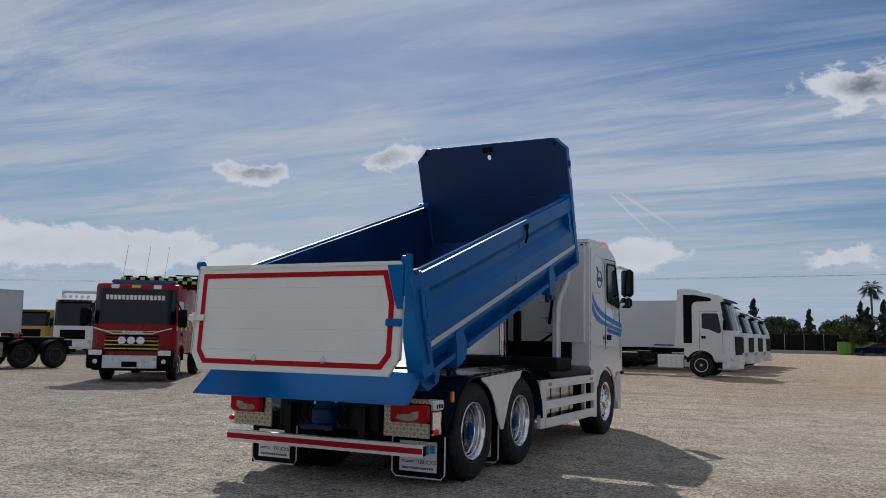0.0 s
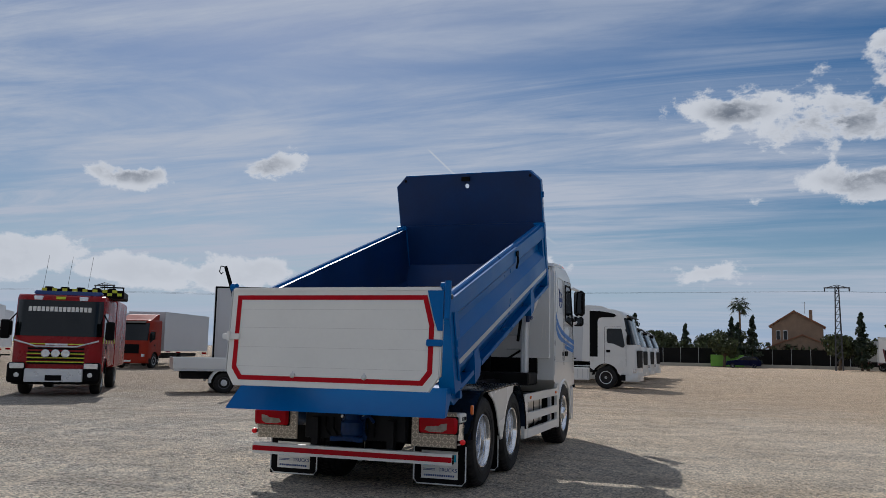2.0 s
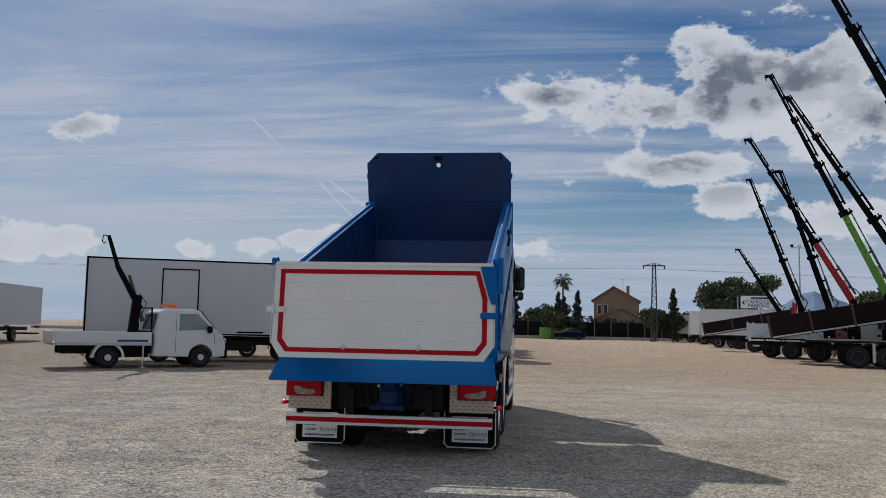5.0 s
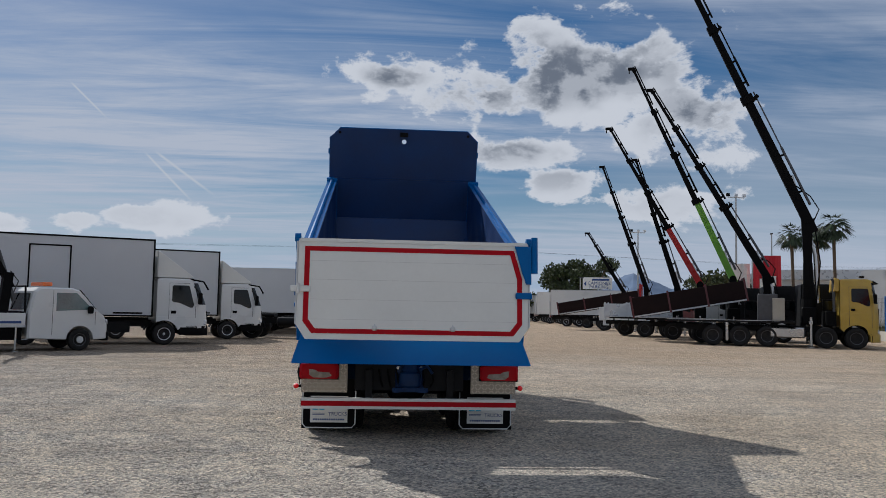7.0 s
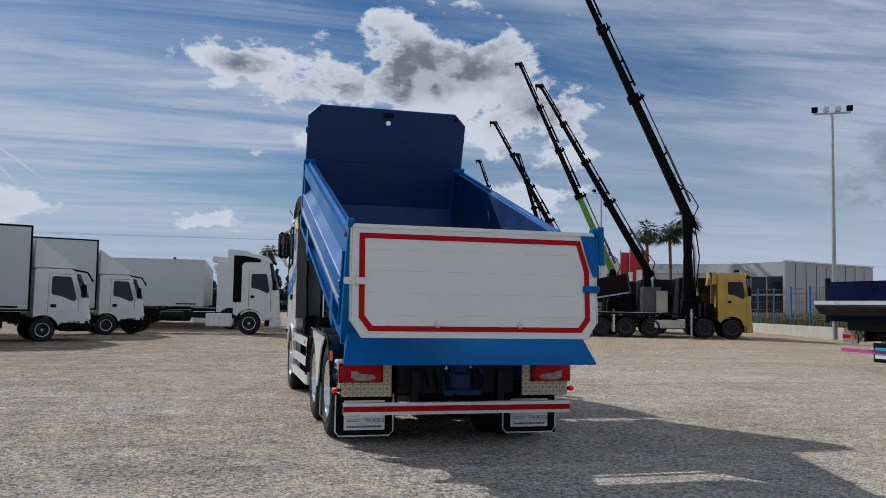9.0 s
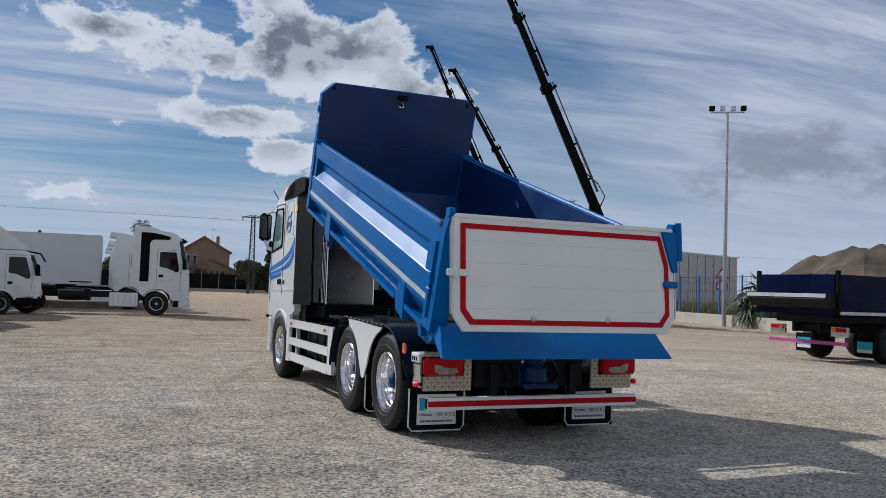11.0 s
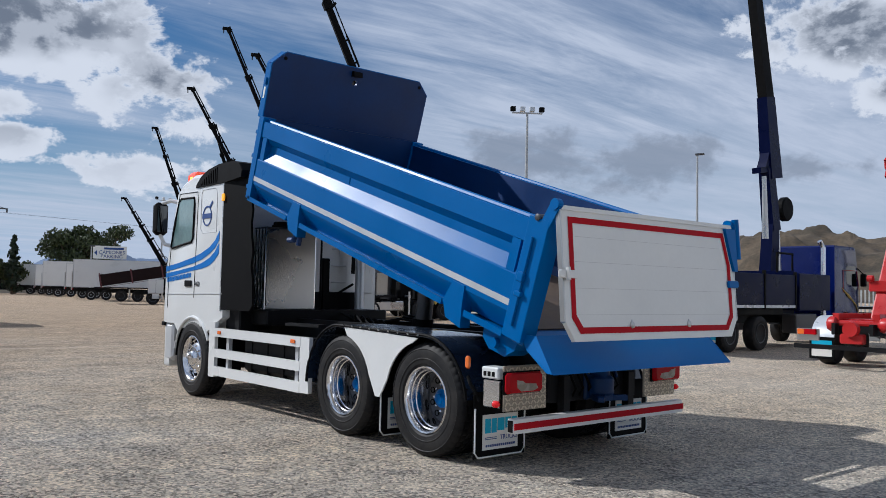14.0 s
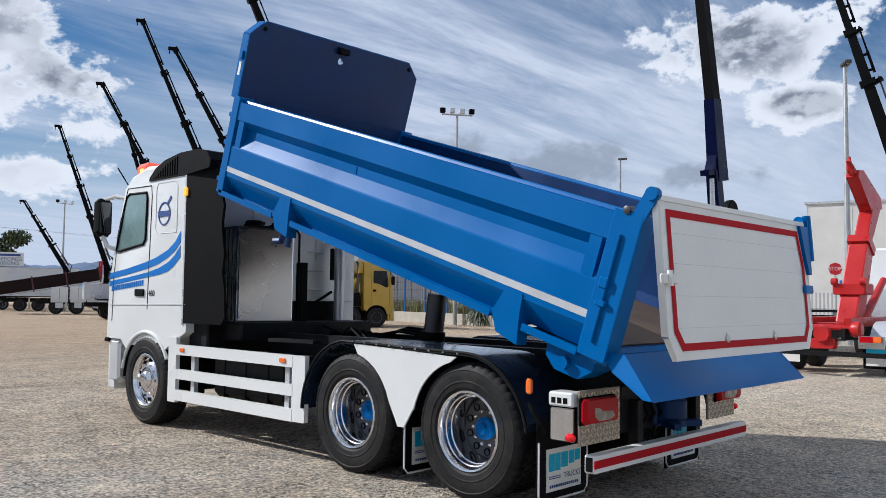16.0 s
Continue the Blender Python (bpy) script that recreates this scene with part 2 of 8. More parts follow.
FIRERED = mat("fire_red_paint", (0.25, 0.003, 0.005), 0.28, 0, 0.12, 2, 40, 0, 0.0, 0.03, (0.15, 0.05, 0.04), 0.25)
HOOKRED = mat("hooklift_red_paint", (0.42, 0.016, 0.016), 0.32, 0, 0.15, 2, 40, 0.02, 0.0, 0.06, (0.2, 0.1, 0.08), 0.3)
ORANGE = mat("orange_paint", (0.27, 0.022, 0.008), 0.4, 0, 0.12, 2, 40, 0, 0.0, 0.05, (0.12, 0.05, 0.03), 0.15)
YELLOW = mat("yellow_paint", (0.50, 0.33, 0.045), 0.35, 0, 0.12, 2, 40, 0, 0.3, 0.12)
GREEN = mat("lime_green_paint", (0.14, 0.36, 0.03), 0.4, 0, 0.15, 2, 40)
LIME = mat("reflective_yellow", (0.52, 0.60, 0.02), 0.35, 0, 0.08, 4, 40)
PINK = mat("pink_bumper_paint", (0.45, 0.06, 0.26), 0.35, 0, 0.12, 4, 40)
TEAL = mat("teal_print", (0.01, 0.40, 0.62), 0.45, 0, 0.08, 6, 40)
LAMPRED = mat("red_lens", (0.42, 0.004, 0.010), 0.12, 0, 0.1, 9, 40, 0, 0.0, 0, (0.3, 0.1, 0.1), 0.12)
LAMPAMBER = mat("amber_lens", (0.80, 0.16, 0.02), 0.15, 0, 0.1, 9, 40, 0, 0.6)
MARKER_ON = mat("marker_lamp_lit", (0.6, 0.008, 0.01), 0.2, 0, 0.05, 9, 40, emit=0.2)
BEACON = mat("beacon_lens", (1.0, 0.10, 0.03), 0.2, 0, 0.1, 9, 40, 0, 0.5, emit=0.35)
BEACON_GLOW = mat("beacon_lit", (1.0, 0.35, 0.06), 0.2, 0, 0.05, 9, 40, emit=2.0)
HEADLAMP = mat("headlamp_glass", (0.62, 0.64, 0.66), 0.10, 0.5, 0.2, 12, 50, 0, 0.5)
PLATE = mat("blank_plate", (0.75, 0.75, 0.72), 0.4, 0, 0.05, 8, 40)
DARKGLASS = mat("dark_cab_glass", (0.004, 0.006, 0.007), 0.05, 0, 0.2, 2, 20, 0, 0.0, 0, (0.1, 0.1, 0.1), 0.4)
NAVY_GUARD = mat("mudguard_blue_black", (0.012, 0.022, 0.045), 0.22, 0, 0.2, 2, 40, 0.02, 0.6, 0.06, (0.10, 0.10, 0.10))
CABSIDE = mat("side_glass", (0.14, 0.23, 0.225), 0.04, 0, 0.3, 1.5, 20, 0, 1.0)
MIRROR = mat("mirror_glass", (0.07, 0.075, 0.08), 0.03, 1.0, 0.05, 2, 20)
BEACON_AMBER = mat("amber_marker_lit", (1.0, 0.42, 0.03), 0.2, 0, 0.05, 9, 40, emit=0.6)
DARKRED = mat("dark_red_cab_paint", (0.09, 0.008, 0.011), 0.35, 0, 0.15, 2, 40, 0, 0.3)
TREAD = mat("tread_lozenge", (0.66, 0.57, 0.44), 0.35, 0.6, 0.12, 6, 60)
CHEQUER = mat("chequer_plate", (0.36, 0.31, 0.245), 0.45, 0.45, 0.12, 6, 60, 0.03, 0, 0.25, (0.30, 0.25, 0.19))
COUPLING = mat("dark_blue_casting", (0.002, 0.026, 0.095), 0.45, 0, 0.3, 5, 60, 0.05, 0, 0.2, (0.02, 0.02, 0.02), 0.25)
CONCRETE = mat("concrete", (0.42, 0.39, 0.33), 0.85, 0, 0.18, 1.2, 20, 0.2, 0, 0.3, (0.28, 0.25, 0.2))
RENDERED = mat("white_render", (0.66, 0.65, 0.62), 0.85, 0, 0.08, 0.5, 10, 0.1, 0, 0.2, (0.5, 0.47, 0.42))
CLADDING = mat("grey_cladding", (0.36, 0.37, 0.38), 0.5, 0.2, 0.08, 0.4, 8, 0.0)
BRICKTAN = mat("tan_house_render", (0.27, 0.19, 0.13), 0.9, 0, 0.2, 0.8, 8, 0.2)
ROOFTILE = mat("clay_roof_tile", (0.26, 0.12, 0.07), 0.85, 0, 0.25, 1.5, 10, 0.3)
POLE = mat("galvanised_pole", (0.42, 0.43, 0.43), 0.45, 0.6, 0.1, 3, 30)
FENCEDARK = mat("dark_fence_sheet", (0.012, 0.012, 0.012), 0.9, 0, 0.4, 0.6, 10, 0, 0, 0.3, (0.03, 0.024, 0.016), 0.08)
BARK = mat("bark", (0.12, 0.085, 0.055), 0.95, 0, 0.3, 6, 50, 0.5)
SIGNBLUE = mat("sign_blue_print", (0.02, 0.06, 0.22), 0.5, 0, 0.05, 5, 40)
LENS_REFLECTION = mat("painted_lens_reflection", (0.30, 0.25, 0.20), 0.25, 0, 0.25, 12, 60)
STOPRED = mat("stop_sign_red", (0.50, 0.012, 0.02), 0.4, 0, 0.06, 5, 40)
BANNER = mat("red_banner_cloth", (0.50, 0.022, 0.035), 0.8, 0, 0.1, 2, 40)


def leafmat(name, col, var=0.5):
    m = bpy.data.materials.new(name)
    m.use_nodes = True
    nt = m.node_tree
    p = nt.nodes["Principled BSDF"]
    g = nt.nodes.new("ShaderNodeNewGeometry")
    r = nt.nodes.new("ShaderNodeValToRGB")
    r.color_ramp.elements[0].color = (*[c * (1 - var) for c in col], 1)
    r.color_ramp.elements[1].color = (*[min(c * (1 + var), 1) for c in col], 1)
    nt.links.new(g.outputs["Random Per Island"], r.inputs["Fac"])
    nt.links.new(r.outputs[0], p.inputs["Base Color"])
    p.inputs["Roughness"].default_value = 0.65
    MATS[name] = m
    return m


PINE = leafmat("pine_needles", (0.045, 0.062, 0.018))
CYPRESS = leafmat("cypress_leaf", (0.020, 0.034, 0.014))
PALMLEAF = leafmat("palm_leaf", (0.030, 0.048, 0.018))
SHRUB = leafmat("shrub_leaf", (0.055, 0.068, 0.020))
STONE = leafmat("pale_stone", (0.38, 0.345, 0.30), 0.35)
DRYGRASS = leafmat("dry_grass", (0.16, 0.15, 0.055), 0.45)


def rng_node(nodes, links, src, lo, hi):
    n = nodes.new("ShaderNodeMapRange")
    links.new(src, n.inputs["Value"])
    n.inputs["From Min"].default_value, n.inputs["From Max"].default_value = lo, hi
    return n.outputs[0]


def ground_mat():
    m = bpy.data.materials.new("pale_gravel")
    m.use_nodes = True
    nt = m.node_tree
    nodes, links = nt.nodes, nt.links
    p = nodes["Principled BSDF"]
    tc = nodes.new("ShaderNodeTexCoord")

    def tex(kind, scale, detail=4, rough=0.6, stretch=(1, 1, 1), rot=0.0, distort=0.0):
        mp = nodes.new("ShaderNodeMapping")
        mp.inputs["Scale"].default_value = stretch
        mp.inputs["Rotation"].default_value = (0, 0, radians(rot))
        links.new(tc.outputs["Object"], mp.inputs[0])
        n = nodes.new(kind)
        n.inputs["Scale"].default_value = scale
        if kind == "ShaderNodeTexNoise":
            n.inputs["Detail"].default_value, n.inputs["Roughness"].default_value, n.inputs["Distortion"].default_value = detail, rough, distort
        links.new(mp.outputs[0], n.inputs["Vector"])
        return n

    def ramp(src, stops):
        r = nodes.new("ShaderNodeValToRGB")
        r.color_ramp.elements[0].position, r.color_ramp.elements[0].color = stops[0][0], (*stops[0][1], 1)
        r.color_ramp.elements[1].position, r.color_ramp.elements[1].color = stops[-1][0], (*stops[-1][1], 1)
        for pos, c in stops[1:-1]:
            e = r.color_ramp.elements.new(pos)
            e.color = (*c, 1)
        links.new(src, r.inputs["Fac"])
        return r.outputs[0]

    def mix(fac, a, b, mode="MIX"):
        n = nodes.new("ShaderNodeMix")
        n.data_type, n.blend_type = "RGBA", mode
        if isinstance(fac, float):
            n.inputs["Factor"].default_value = fac
        else:
            links.new(fac, n.inputs["Factor"])
        ca, cb = [i for i in n.inputs if i.type == "RGBA"]
        for s, v in ((ca, a), (cb, b)):
            if isinstance(v, tuple):
                s.default_value = (*v, 1)
            else:
                links.new(v, s)
        return [o for o in n.outputs if o.type == "RGBA"][0]

    patches = tex("ShaderNodeTexNoise", 0.09, 6, 0.6, (1, 1.8, 1), 25, 0.6)
    base = ramp(patches.outputs["Fac"], [(0.30, (0.51, 0.445, 0.36)), (0.47, (0.565, 0.515, 0.445)), (0.66, (0.59, 0.56, 0.515))])
    # brown sandy ground towards the far row of trucks
    sp = nodes.new("ShaderNodeSeparateXYZ")
    links.new(tc.outputs["Object"], sp.inputs[0])
    blot = tex("ShaderNodeTexNoise", 0.16, 7, 0.66, (1, 1, 1), 0, 0.8)
    far = nodes.new("ShaderNodeMath")
    far.operation = "MULTIPLY_ADD"
    links.new(blot.outputs["Fac"], far.inputs[0])
    far.inputs[1].default_value = 26.0
    links.new(sp.outputs["Y"], far.inputs[2])
    sand = ramp(rng_node(nodes, links, far.outputs[0], 12.0, 34.0), [(0.0, (0, 0, 0)), (1.0, (0.8, 0.8, 0.8))])
    base = mix(sand, base, (0.42, 0.325, 0.235))
    # soft drifts of finer and coarser gravel
    drift = tex("ShaderNodeTexNoise", 0.55, 8, 0.66, (1, 1, 1), 0, 0.7)
    base = mix(0.40, base, ramp(drift.outputs["Fac"], [(0.34, (0.74, 0.72, 0.70)), (0.50, (0.98, 0.98, 0.98)), (0.66, (1.10, 1.09, 1.07))]), "MULTIPLY")
    # long wheel tracks across the yard, and arcs where trucks have turned
    tracks = tex("ShaderNodeTexNoise", 0.9, 7, 0.70, (0.16, 1.0, 1), 62, 1.6)
    base = mix(0.5, base, ramp(tracks.outputs["Fac"], [(0.38, (0.74, 0.72, 0.70)), (0.58, (1.08, 1.08, 1.07))]), "MULTIPLY")

    def rings(cx, cy, scale, distort):
        mp = nodes.new("ShaderNodeMapping")
        mp.inputs["Location"].default_value = (-cx, -cy, 0)
        links.new(tc.outputs["Object"], mp.inputs[0])
        n = nodes.new("ShaderNodeTexWave")
        n.wave_type, n.rings_direction = "RINGS", "Z"
        n.inputs["Scale"].default_value, n.inputs["Distortion"].default_value = scale, distort
        n.inputs["Detail"].default_value, n.inputs["Detail Scale"].default_value, n.inputs["Detail Roughness"].default_value = 4, 0.9, 0.65
        links.new(mp.outputs[0], n.inputs["Vector"])
        return n
    turn_a = rings(11.0, 3.0, 0.42, 7.0)
    turn_b = rings(-9.5, 7.0, 0.36, 7.5)
    where = ramp(patches.outputs["Fac"], [(0.42, (0, 0, 0)), (0.58, (1, 1, 1))])
    away = ramp(patches.outputs["Fac"], [(0.40, (1, 1, 1)), (0.54, (0, 0, 0))])
    worn = [(0.15, (0.80, 0.79, 0.78)), (0.75, (1.05, 1.05, 1.04))]
    base = mix(where, base, mix(0.32, base, ramp(turn_a.outputs["Fac"], worn), "MULTIPLY"))
    base = mix(away, base, mix(0.30, base, ramp(turn_b.outputs["Fac"], worn), "MULTIPLY"))
    # grey coarse gravel in patches on pale dust; its westward increase paints in grain shade
    stones = tex("ShaderNodeTexVoronoi", 42.0)
    stones.feature = "F1"
    speck = tex("ShaderNodeTexNoise", 16.0, 9, 0.80)
    bare = tex("ShaderNodeTexNoise", 1.3, 12, 0.78, (1, 1, 1), 0, 0.9)
    west = nodes.new("ShaderNodeMath")
    west.operation = "MULTIPLY_ADD"
    links.new(sp.outputs["X"], west.inputs[0])
    west.inputs[1].default_value = -0.012
    links.new(bare.outputs["Fac"], west.inputs[2])
    coarse = ramp(west.outputs[0], [(0.43, (0.08, 0.08, 0.08)), (0.53, (0.45, 0.45, 0.45)), (0.62, (1, 1, 1))])
    gravel = mix(1.0, base, (0.78, 0.775, 0.775), "MULTIPLY")
    base = mix(coarse, mix(1.0, base, (1.25, 1.19, 1.11), "MULTIPLY"), gravel)
    grain = mix(1.0, ramp(stones.outputs["Color"], [(0.18, (0.30, 0.29, 0.28)), (0.45, (1.0, 1.0, 1.0)), (0.85, (1.75, 1.73, 1.69))]),
                ramp(speck.outputs["Fac"], [(0.36, (0.34, 0.33, 0.32)), (0.46, (1.0, 1.0, 1.0)), (0.64, (1.35, 1.34, 1.32))]), "MULTIPLY")
    base = mix(coarse, mix(0.55, base, grain, "MULTIPLY"), mix(0.95, base, grain, "MULTIPLY"))
    grit = tex("ShaderNodeTexNoise", 5.0, 8, 0.75)
    base = mix(0.55, base, ramp(grit.outputs["Fac"], [(0.36, (0.64, 0.62, 0.60)), (0.47, (1.0, 1.0, 1.0)), (0.66, (1.15, 1.14, 1.13))]), "MULTIPLY")
    links.new(base, p.inputs["Base Color"])
    p.inputs["Roughness"].default_value = 0.95
    p.inputs["Specular IOR Level"].default_value = 0.15
    h = nodes.new("ShaderNodeMath")
    h.operation = "MULTIPLY_ADD"
    links.new(speck.outputs["Fac"], h.inputs[0])
    h.inputs[1].default_value = 1.7
    proud = nodes.new("ShaderNodeMath")
    proud.operation = "MULTIPLY"
    links.new(stones.outputs["Distance"], proud.inputs[0])
    proud.inputs[1].default_value = -1.0
    links.new(proud.outputs[0], h.inputs[2])
    h2 = nodes.new("ShaderNodeMath")
    h2.operation = "MULTIPLY_ADD"
    links.new(drift.outputs["Fac"], h2.inputs[0])
    h2.inputs[1].default_value = 1.6
    links.new(h.outputs[0], h2.inputs[2])
    bp = nodes.new("ShaderNodeBump")
    bp.inputs["Strength"].default_value, bp.inputs["Distance"].default_value = 1.0, 0.045
    links.new(h2.outputs[0], bp.inputs["Height"])
    links.new(bp.outputs[0], p.inputs["Normal"])
    return m


GROUND = ground_mat()
HILL = mat("dry_hillside", (0.082, 0.060, 0.038), 0.95, 0, 0.85, 0.05, 0.7, 0.4, 0, 1.0, (0.013, 0.015, 0.009))
# distance haze is put into the mountain's colour as blue
FARHILL = mat("hazed_mountain", (0.10, 0.15, 0.24), 1.0, 0, 0.1, 0.01, 0.1)


# ---- building helpers ----
class B:
    """A bmesh with the few forms that the things here are made of."""

    def __init__(self, m=None):
        self.bm = bmesh.new()
        self.m = m

    def put(self, pts, faces):
        vs = [self.bm.verts.new(self.m @ Vector(p) if self.m else p) for p in pts]
        for f in faces:
            try:
                self.bm.faces.new([vs[i] for i in f])
            except ValueError:
                pass
        return self

    def box(self, x0, x1, y0, y1, z0, z1, b=0.0):
        b = min(b, (x1 - x0) * 0.45, (y1 - y0) * 0.45, (z1 - z0) * 0.45)
        if b <= 0:
            pts = [(x, y, z) for x in (x0, x1) for y in (y0, y1) for z in (z0, z1)]
            return self.put(pts, [(0, 1, 3, 2), (4, 6, 7, 5), (0, 4, 5, 1), (2, 3, 7, 6), (0, 2, 6, 4), (1, 5, 7, 3)])
        return self.prism([(x0 + b, z0), (x1 - b, z0), (x1, z0 + b), (x1, z1 - b), (x1 - b, z1), (x0 + b, z1), (x0, z1 - b), (x0, z0 + b)], "y", y0, y1, b)

    def prism(self, prof, axis, a, c, b=0.0):
        """A profile pushed along an axis; b narrows both ends a little, as a bevel does."""
        n = len(prof)
        cx, cy = sum(p[0] for p in prof) / n, sum(p[1] for p in prof) / n
        w = max(max(abs(p[0] - cx) for p in prof), max(abs(p[1] - cy) for p in prof))
        k = max(1 - b / w, 0.5) if b else 1

        def at(p, s, t):
            u, v = cx + (p[0] - cx) * s, cy + (p[1] - cy) * s
            return {"x": (t, u, v), "y": (u, t, v), "z": (u, v, t)}[axis]
        rows = [(1, a), (1, c)] if not b else [(k, a), (1, a + b), (1, c - b), (k, c)]
        pts = [at(p, s, t) for s, t in rows for p in prof]
        faces = [tuple(range(n)), tuple(range((len(rows) - 1) * n, len(rows) * n))]
        for r in range(len(rows) - 1):
            for i in range(n):
                j = (i + 1) % n
                faces.append((r * n + i, r * n + j, (r + 1) * n + j, (r + 1) * n + i))
        return self.put(pts, faces)

    def tube(self, pts, r, seg=10, cap=True):
        """A round bar through points; r may be a list."""
        pts = [Vector(p) for p in pts]
        rs = r if isinstance(r, (list, tuple)) else [r] * len(pts)
        rows, n = [], len(pts)
        for i, p in enumerate(pts):
            d = (pts[min(i + 1, n - 1)] - pts[max(i - 1, 0)]).normalized()
            side = d.cross(Vector((0, 0, 1)) if abs(d.z) < 0.9 else Vector((1, 0, 0))).normalized()
            up = side.cross(d)
            rows += [p + (side * math.cos(6.2832 * k / seg) + up * math.sin(6.2832 * k / seg)) * rs[i] for k in range(seg)]
        faces = [(i * seg + k, i * seg + (k + 1) % seg, (i + 1) * seg + (k + 1) % seg, (i + 1) * seg + k) for i in range(n - 1) for k in range(seg)]
        if cap:
            faces += [tuple(range(seg)), tuple(range((n - 1) * seg, n * seg))]
        return self.put(rows, faces)

    def beam(self, p, q, w, h, w2=None, h2=None):
        """A square bar from p to q, w wide and h high, w2 and h2 at its far end."""
        p, q = Vector(p), Vector(q)
        d = (q - p).normalized()
        side = d.cross(Vector((0, 0, 1)) if abs(d.z) < 0.95 else Vector((0, 1, 0))).normalized()
        up = side.cross(d)
        pts = []
        for c, a, b in ((p, w / 2, h / 2), (q, (w2 or w) / 2, (h2 or h) / 2)):
            pts += [c + side * a + up * b, c - side * a + up * b, c - side * a - up * b, c + side * a - up * b]
        return self.put(pts, [(0, 1, 2, 3), (4, 5, 6, 7), (0, 1, 5, 4), (1, 2, 6, 5), (2, 3, 7, 6), (3, 0, 4, 7)])

    def lathe(self, prof, c, axis="x", seg=32, wave=None, cap=True):
        """A profile of (along, radius) turned round an axis through c; wave(i, k) may scale a radius."""
        pts, n = [], len(prof)
        for i, (a, r) in enumerate(prof):
            for k in range(seg):
                w = 6.2832 * k / seg
                q = r * (wave(i, k) if wave else 1)
                u, v = q * math.cos(w), q * math.sin(w)
                pts.append({"x": (c[0] + a, c[1] + u, c[2] + v), "y": (c[0] + u, c[1] + a, c[2] + v), "z": (c[0] + u, c[1] + v, c[2] + a)}[axis])
        faces = [(i * seg + k, i * seg + (k + 1) % seg, (i + 1) * seg + (k + 1) % seg, (i + 1) * seg + k) for i in range(n - 1) for k in range(seg)]
        if cap:
            faces += [tuple(range(seg)), tuple(range((n - 1) * seg, n * seg))]
        return self.put(pts, faces)

    def mesh(self, name, material, smooth=False):
        bmesh.ops.recalc_face_normals(self.bm, faces=self.bm.faces)
        me = bpy.data.meshes.new(name)
        self.bm.to_mesh(me)
        self.bm.free()
        me.materials.append(material)
        if smooth:
            me.shade_smooth()
            me.set_sharp_from_angle(angle=radians(35))
        return me


def part(name, b, material, parent, label="", smooth=False):
    ob = new(name, b.mesh(name, material, smooth))
    ob.parent = parent
    return tagged(ob, label)


def share(name, me, parent, m=None, label=""):
    ob = new(name, me)
    ob.parent = parent
    if m is not None:
        ob.matrix_basis = m
    return tagged(ob, label)


def thing(name, label, category, m=None, group="", kind=""):
    ob = new(name)
    ob.empty_display_size = 0.3
    if m is not None:
        ob.matrix_world = m
    return tagged(ob, label, category, group, kind)


def single(name, b, material, label, category, group="", kind="", m=None, smooth=False):
    ob = new(name, b.mesh(name, material, smooth))
    if m is not None:
        ob.matrix_world = m
    return tagged(ob, label, category, group, kind)


def letters(text, size, m, material, parent, name="lettering", label="", depth=0.003):
    """Raised lettering in the built-in font; x along the line, y up, centred."""
    cu = bpy.data.curves.new(name, "FONT")
    cu.body, cu.size, cu.extrude, cu.align_x, cu.align_y = text, size, depth, "CENTER", "CENTER"
    tmp = bpy.data.objects.new("tmp", cu)
    scene.collection.objects.link(tmp)
    bpy.context.view_layer.update()
    me = bpy.data.meshes.new_from_object(tmp.evaluated_get(bpy.context.evaluated_depsgraph_get()))
    bpy.data.objects.remove(tmp)
    me.materials.clear()
    me.materials.append(material)
    ob = new(name, me)
    ob.parent, ob.matrix_basis = parent, m
    return tagged(ob, label)


def heading(x, y, deg, z=0.0):
    """The pose of a vehicle whose own y axis points ahead, deg degrees from world x."""
    return pose(x, y, z, 0, 0, deg - 90)

# ---- the tipper truck ----
truck = thing("dump_truck", "white and blue three-axle tipper truck with raised bed on gravel", "truck")
tp = lambda name, b, m, label="", smooth=False, parent=None: part(name, b, m, parent or truck, label, smooth)

# frame
for sx in (-1, 1):
    tp("chassis_rail", B().prism([(sx * 0.38, 0.78), (sx * 0.46, 0.78), (sx * 0.46, 1.04), (sx * 0.38, 1.04)], "y", -0.95, 5.9, 0.004), CHASSIS)
    tp("bed_subframe", B().prism([(sx * 0.36, 1.045), (sx * 0.48, 1.045), (sx * 0.48, 1.13), (sx * 0.36, 1.13)], "y", -1.0, 3.6, 0.004), CHASSIS)
for y in (-0.9, 0.3, 1.1, 2.2, 3.3, 4.0):
    tp("crossmember", B().box(-0.38, 0.38, y - 0.06, y + 0.06, 0.80, 0.98, 0.01), CHASSIS)
for y in (0.0, 1.37):
    ax = B().tube([(-0.95, y, 0.52), (0.95, y, 0.52)], 0.09, 12)
    ax.lathe([(-0.22, 0.06), (-0.14, 0.2), (0, 0.25), (0.14, 0.2), (0.22, 0.06)], (0, y, 0.52), "y", 16)
    tp("axle", ax, CHASSIS, smooth=True)
tp("front_axle", B().tube([(-0.95, 5.155, 0.52), (-0.5, 5.155, 0.42), (0.5, 5.155, 0.42), (0.95, 5.155, 0.52)], 0.07, 10), CHASSIS)
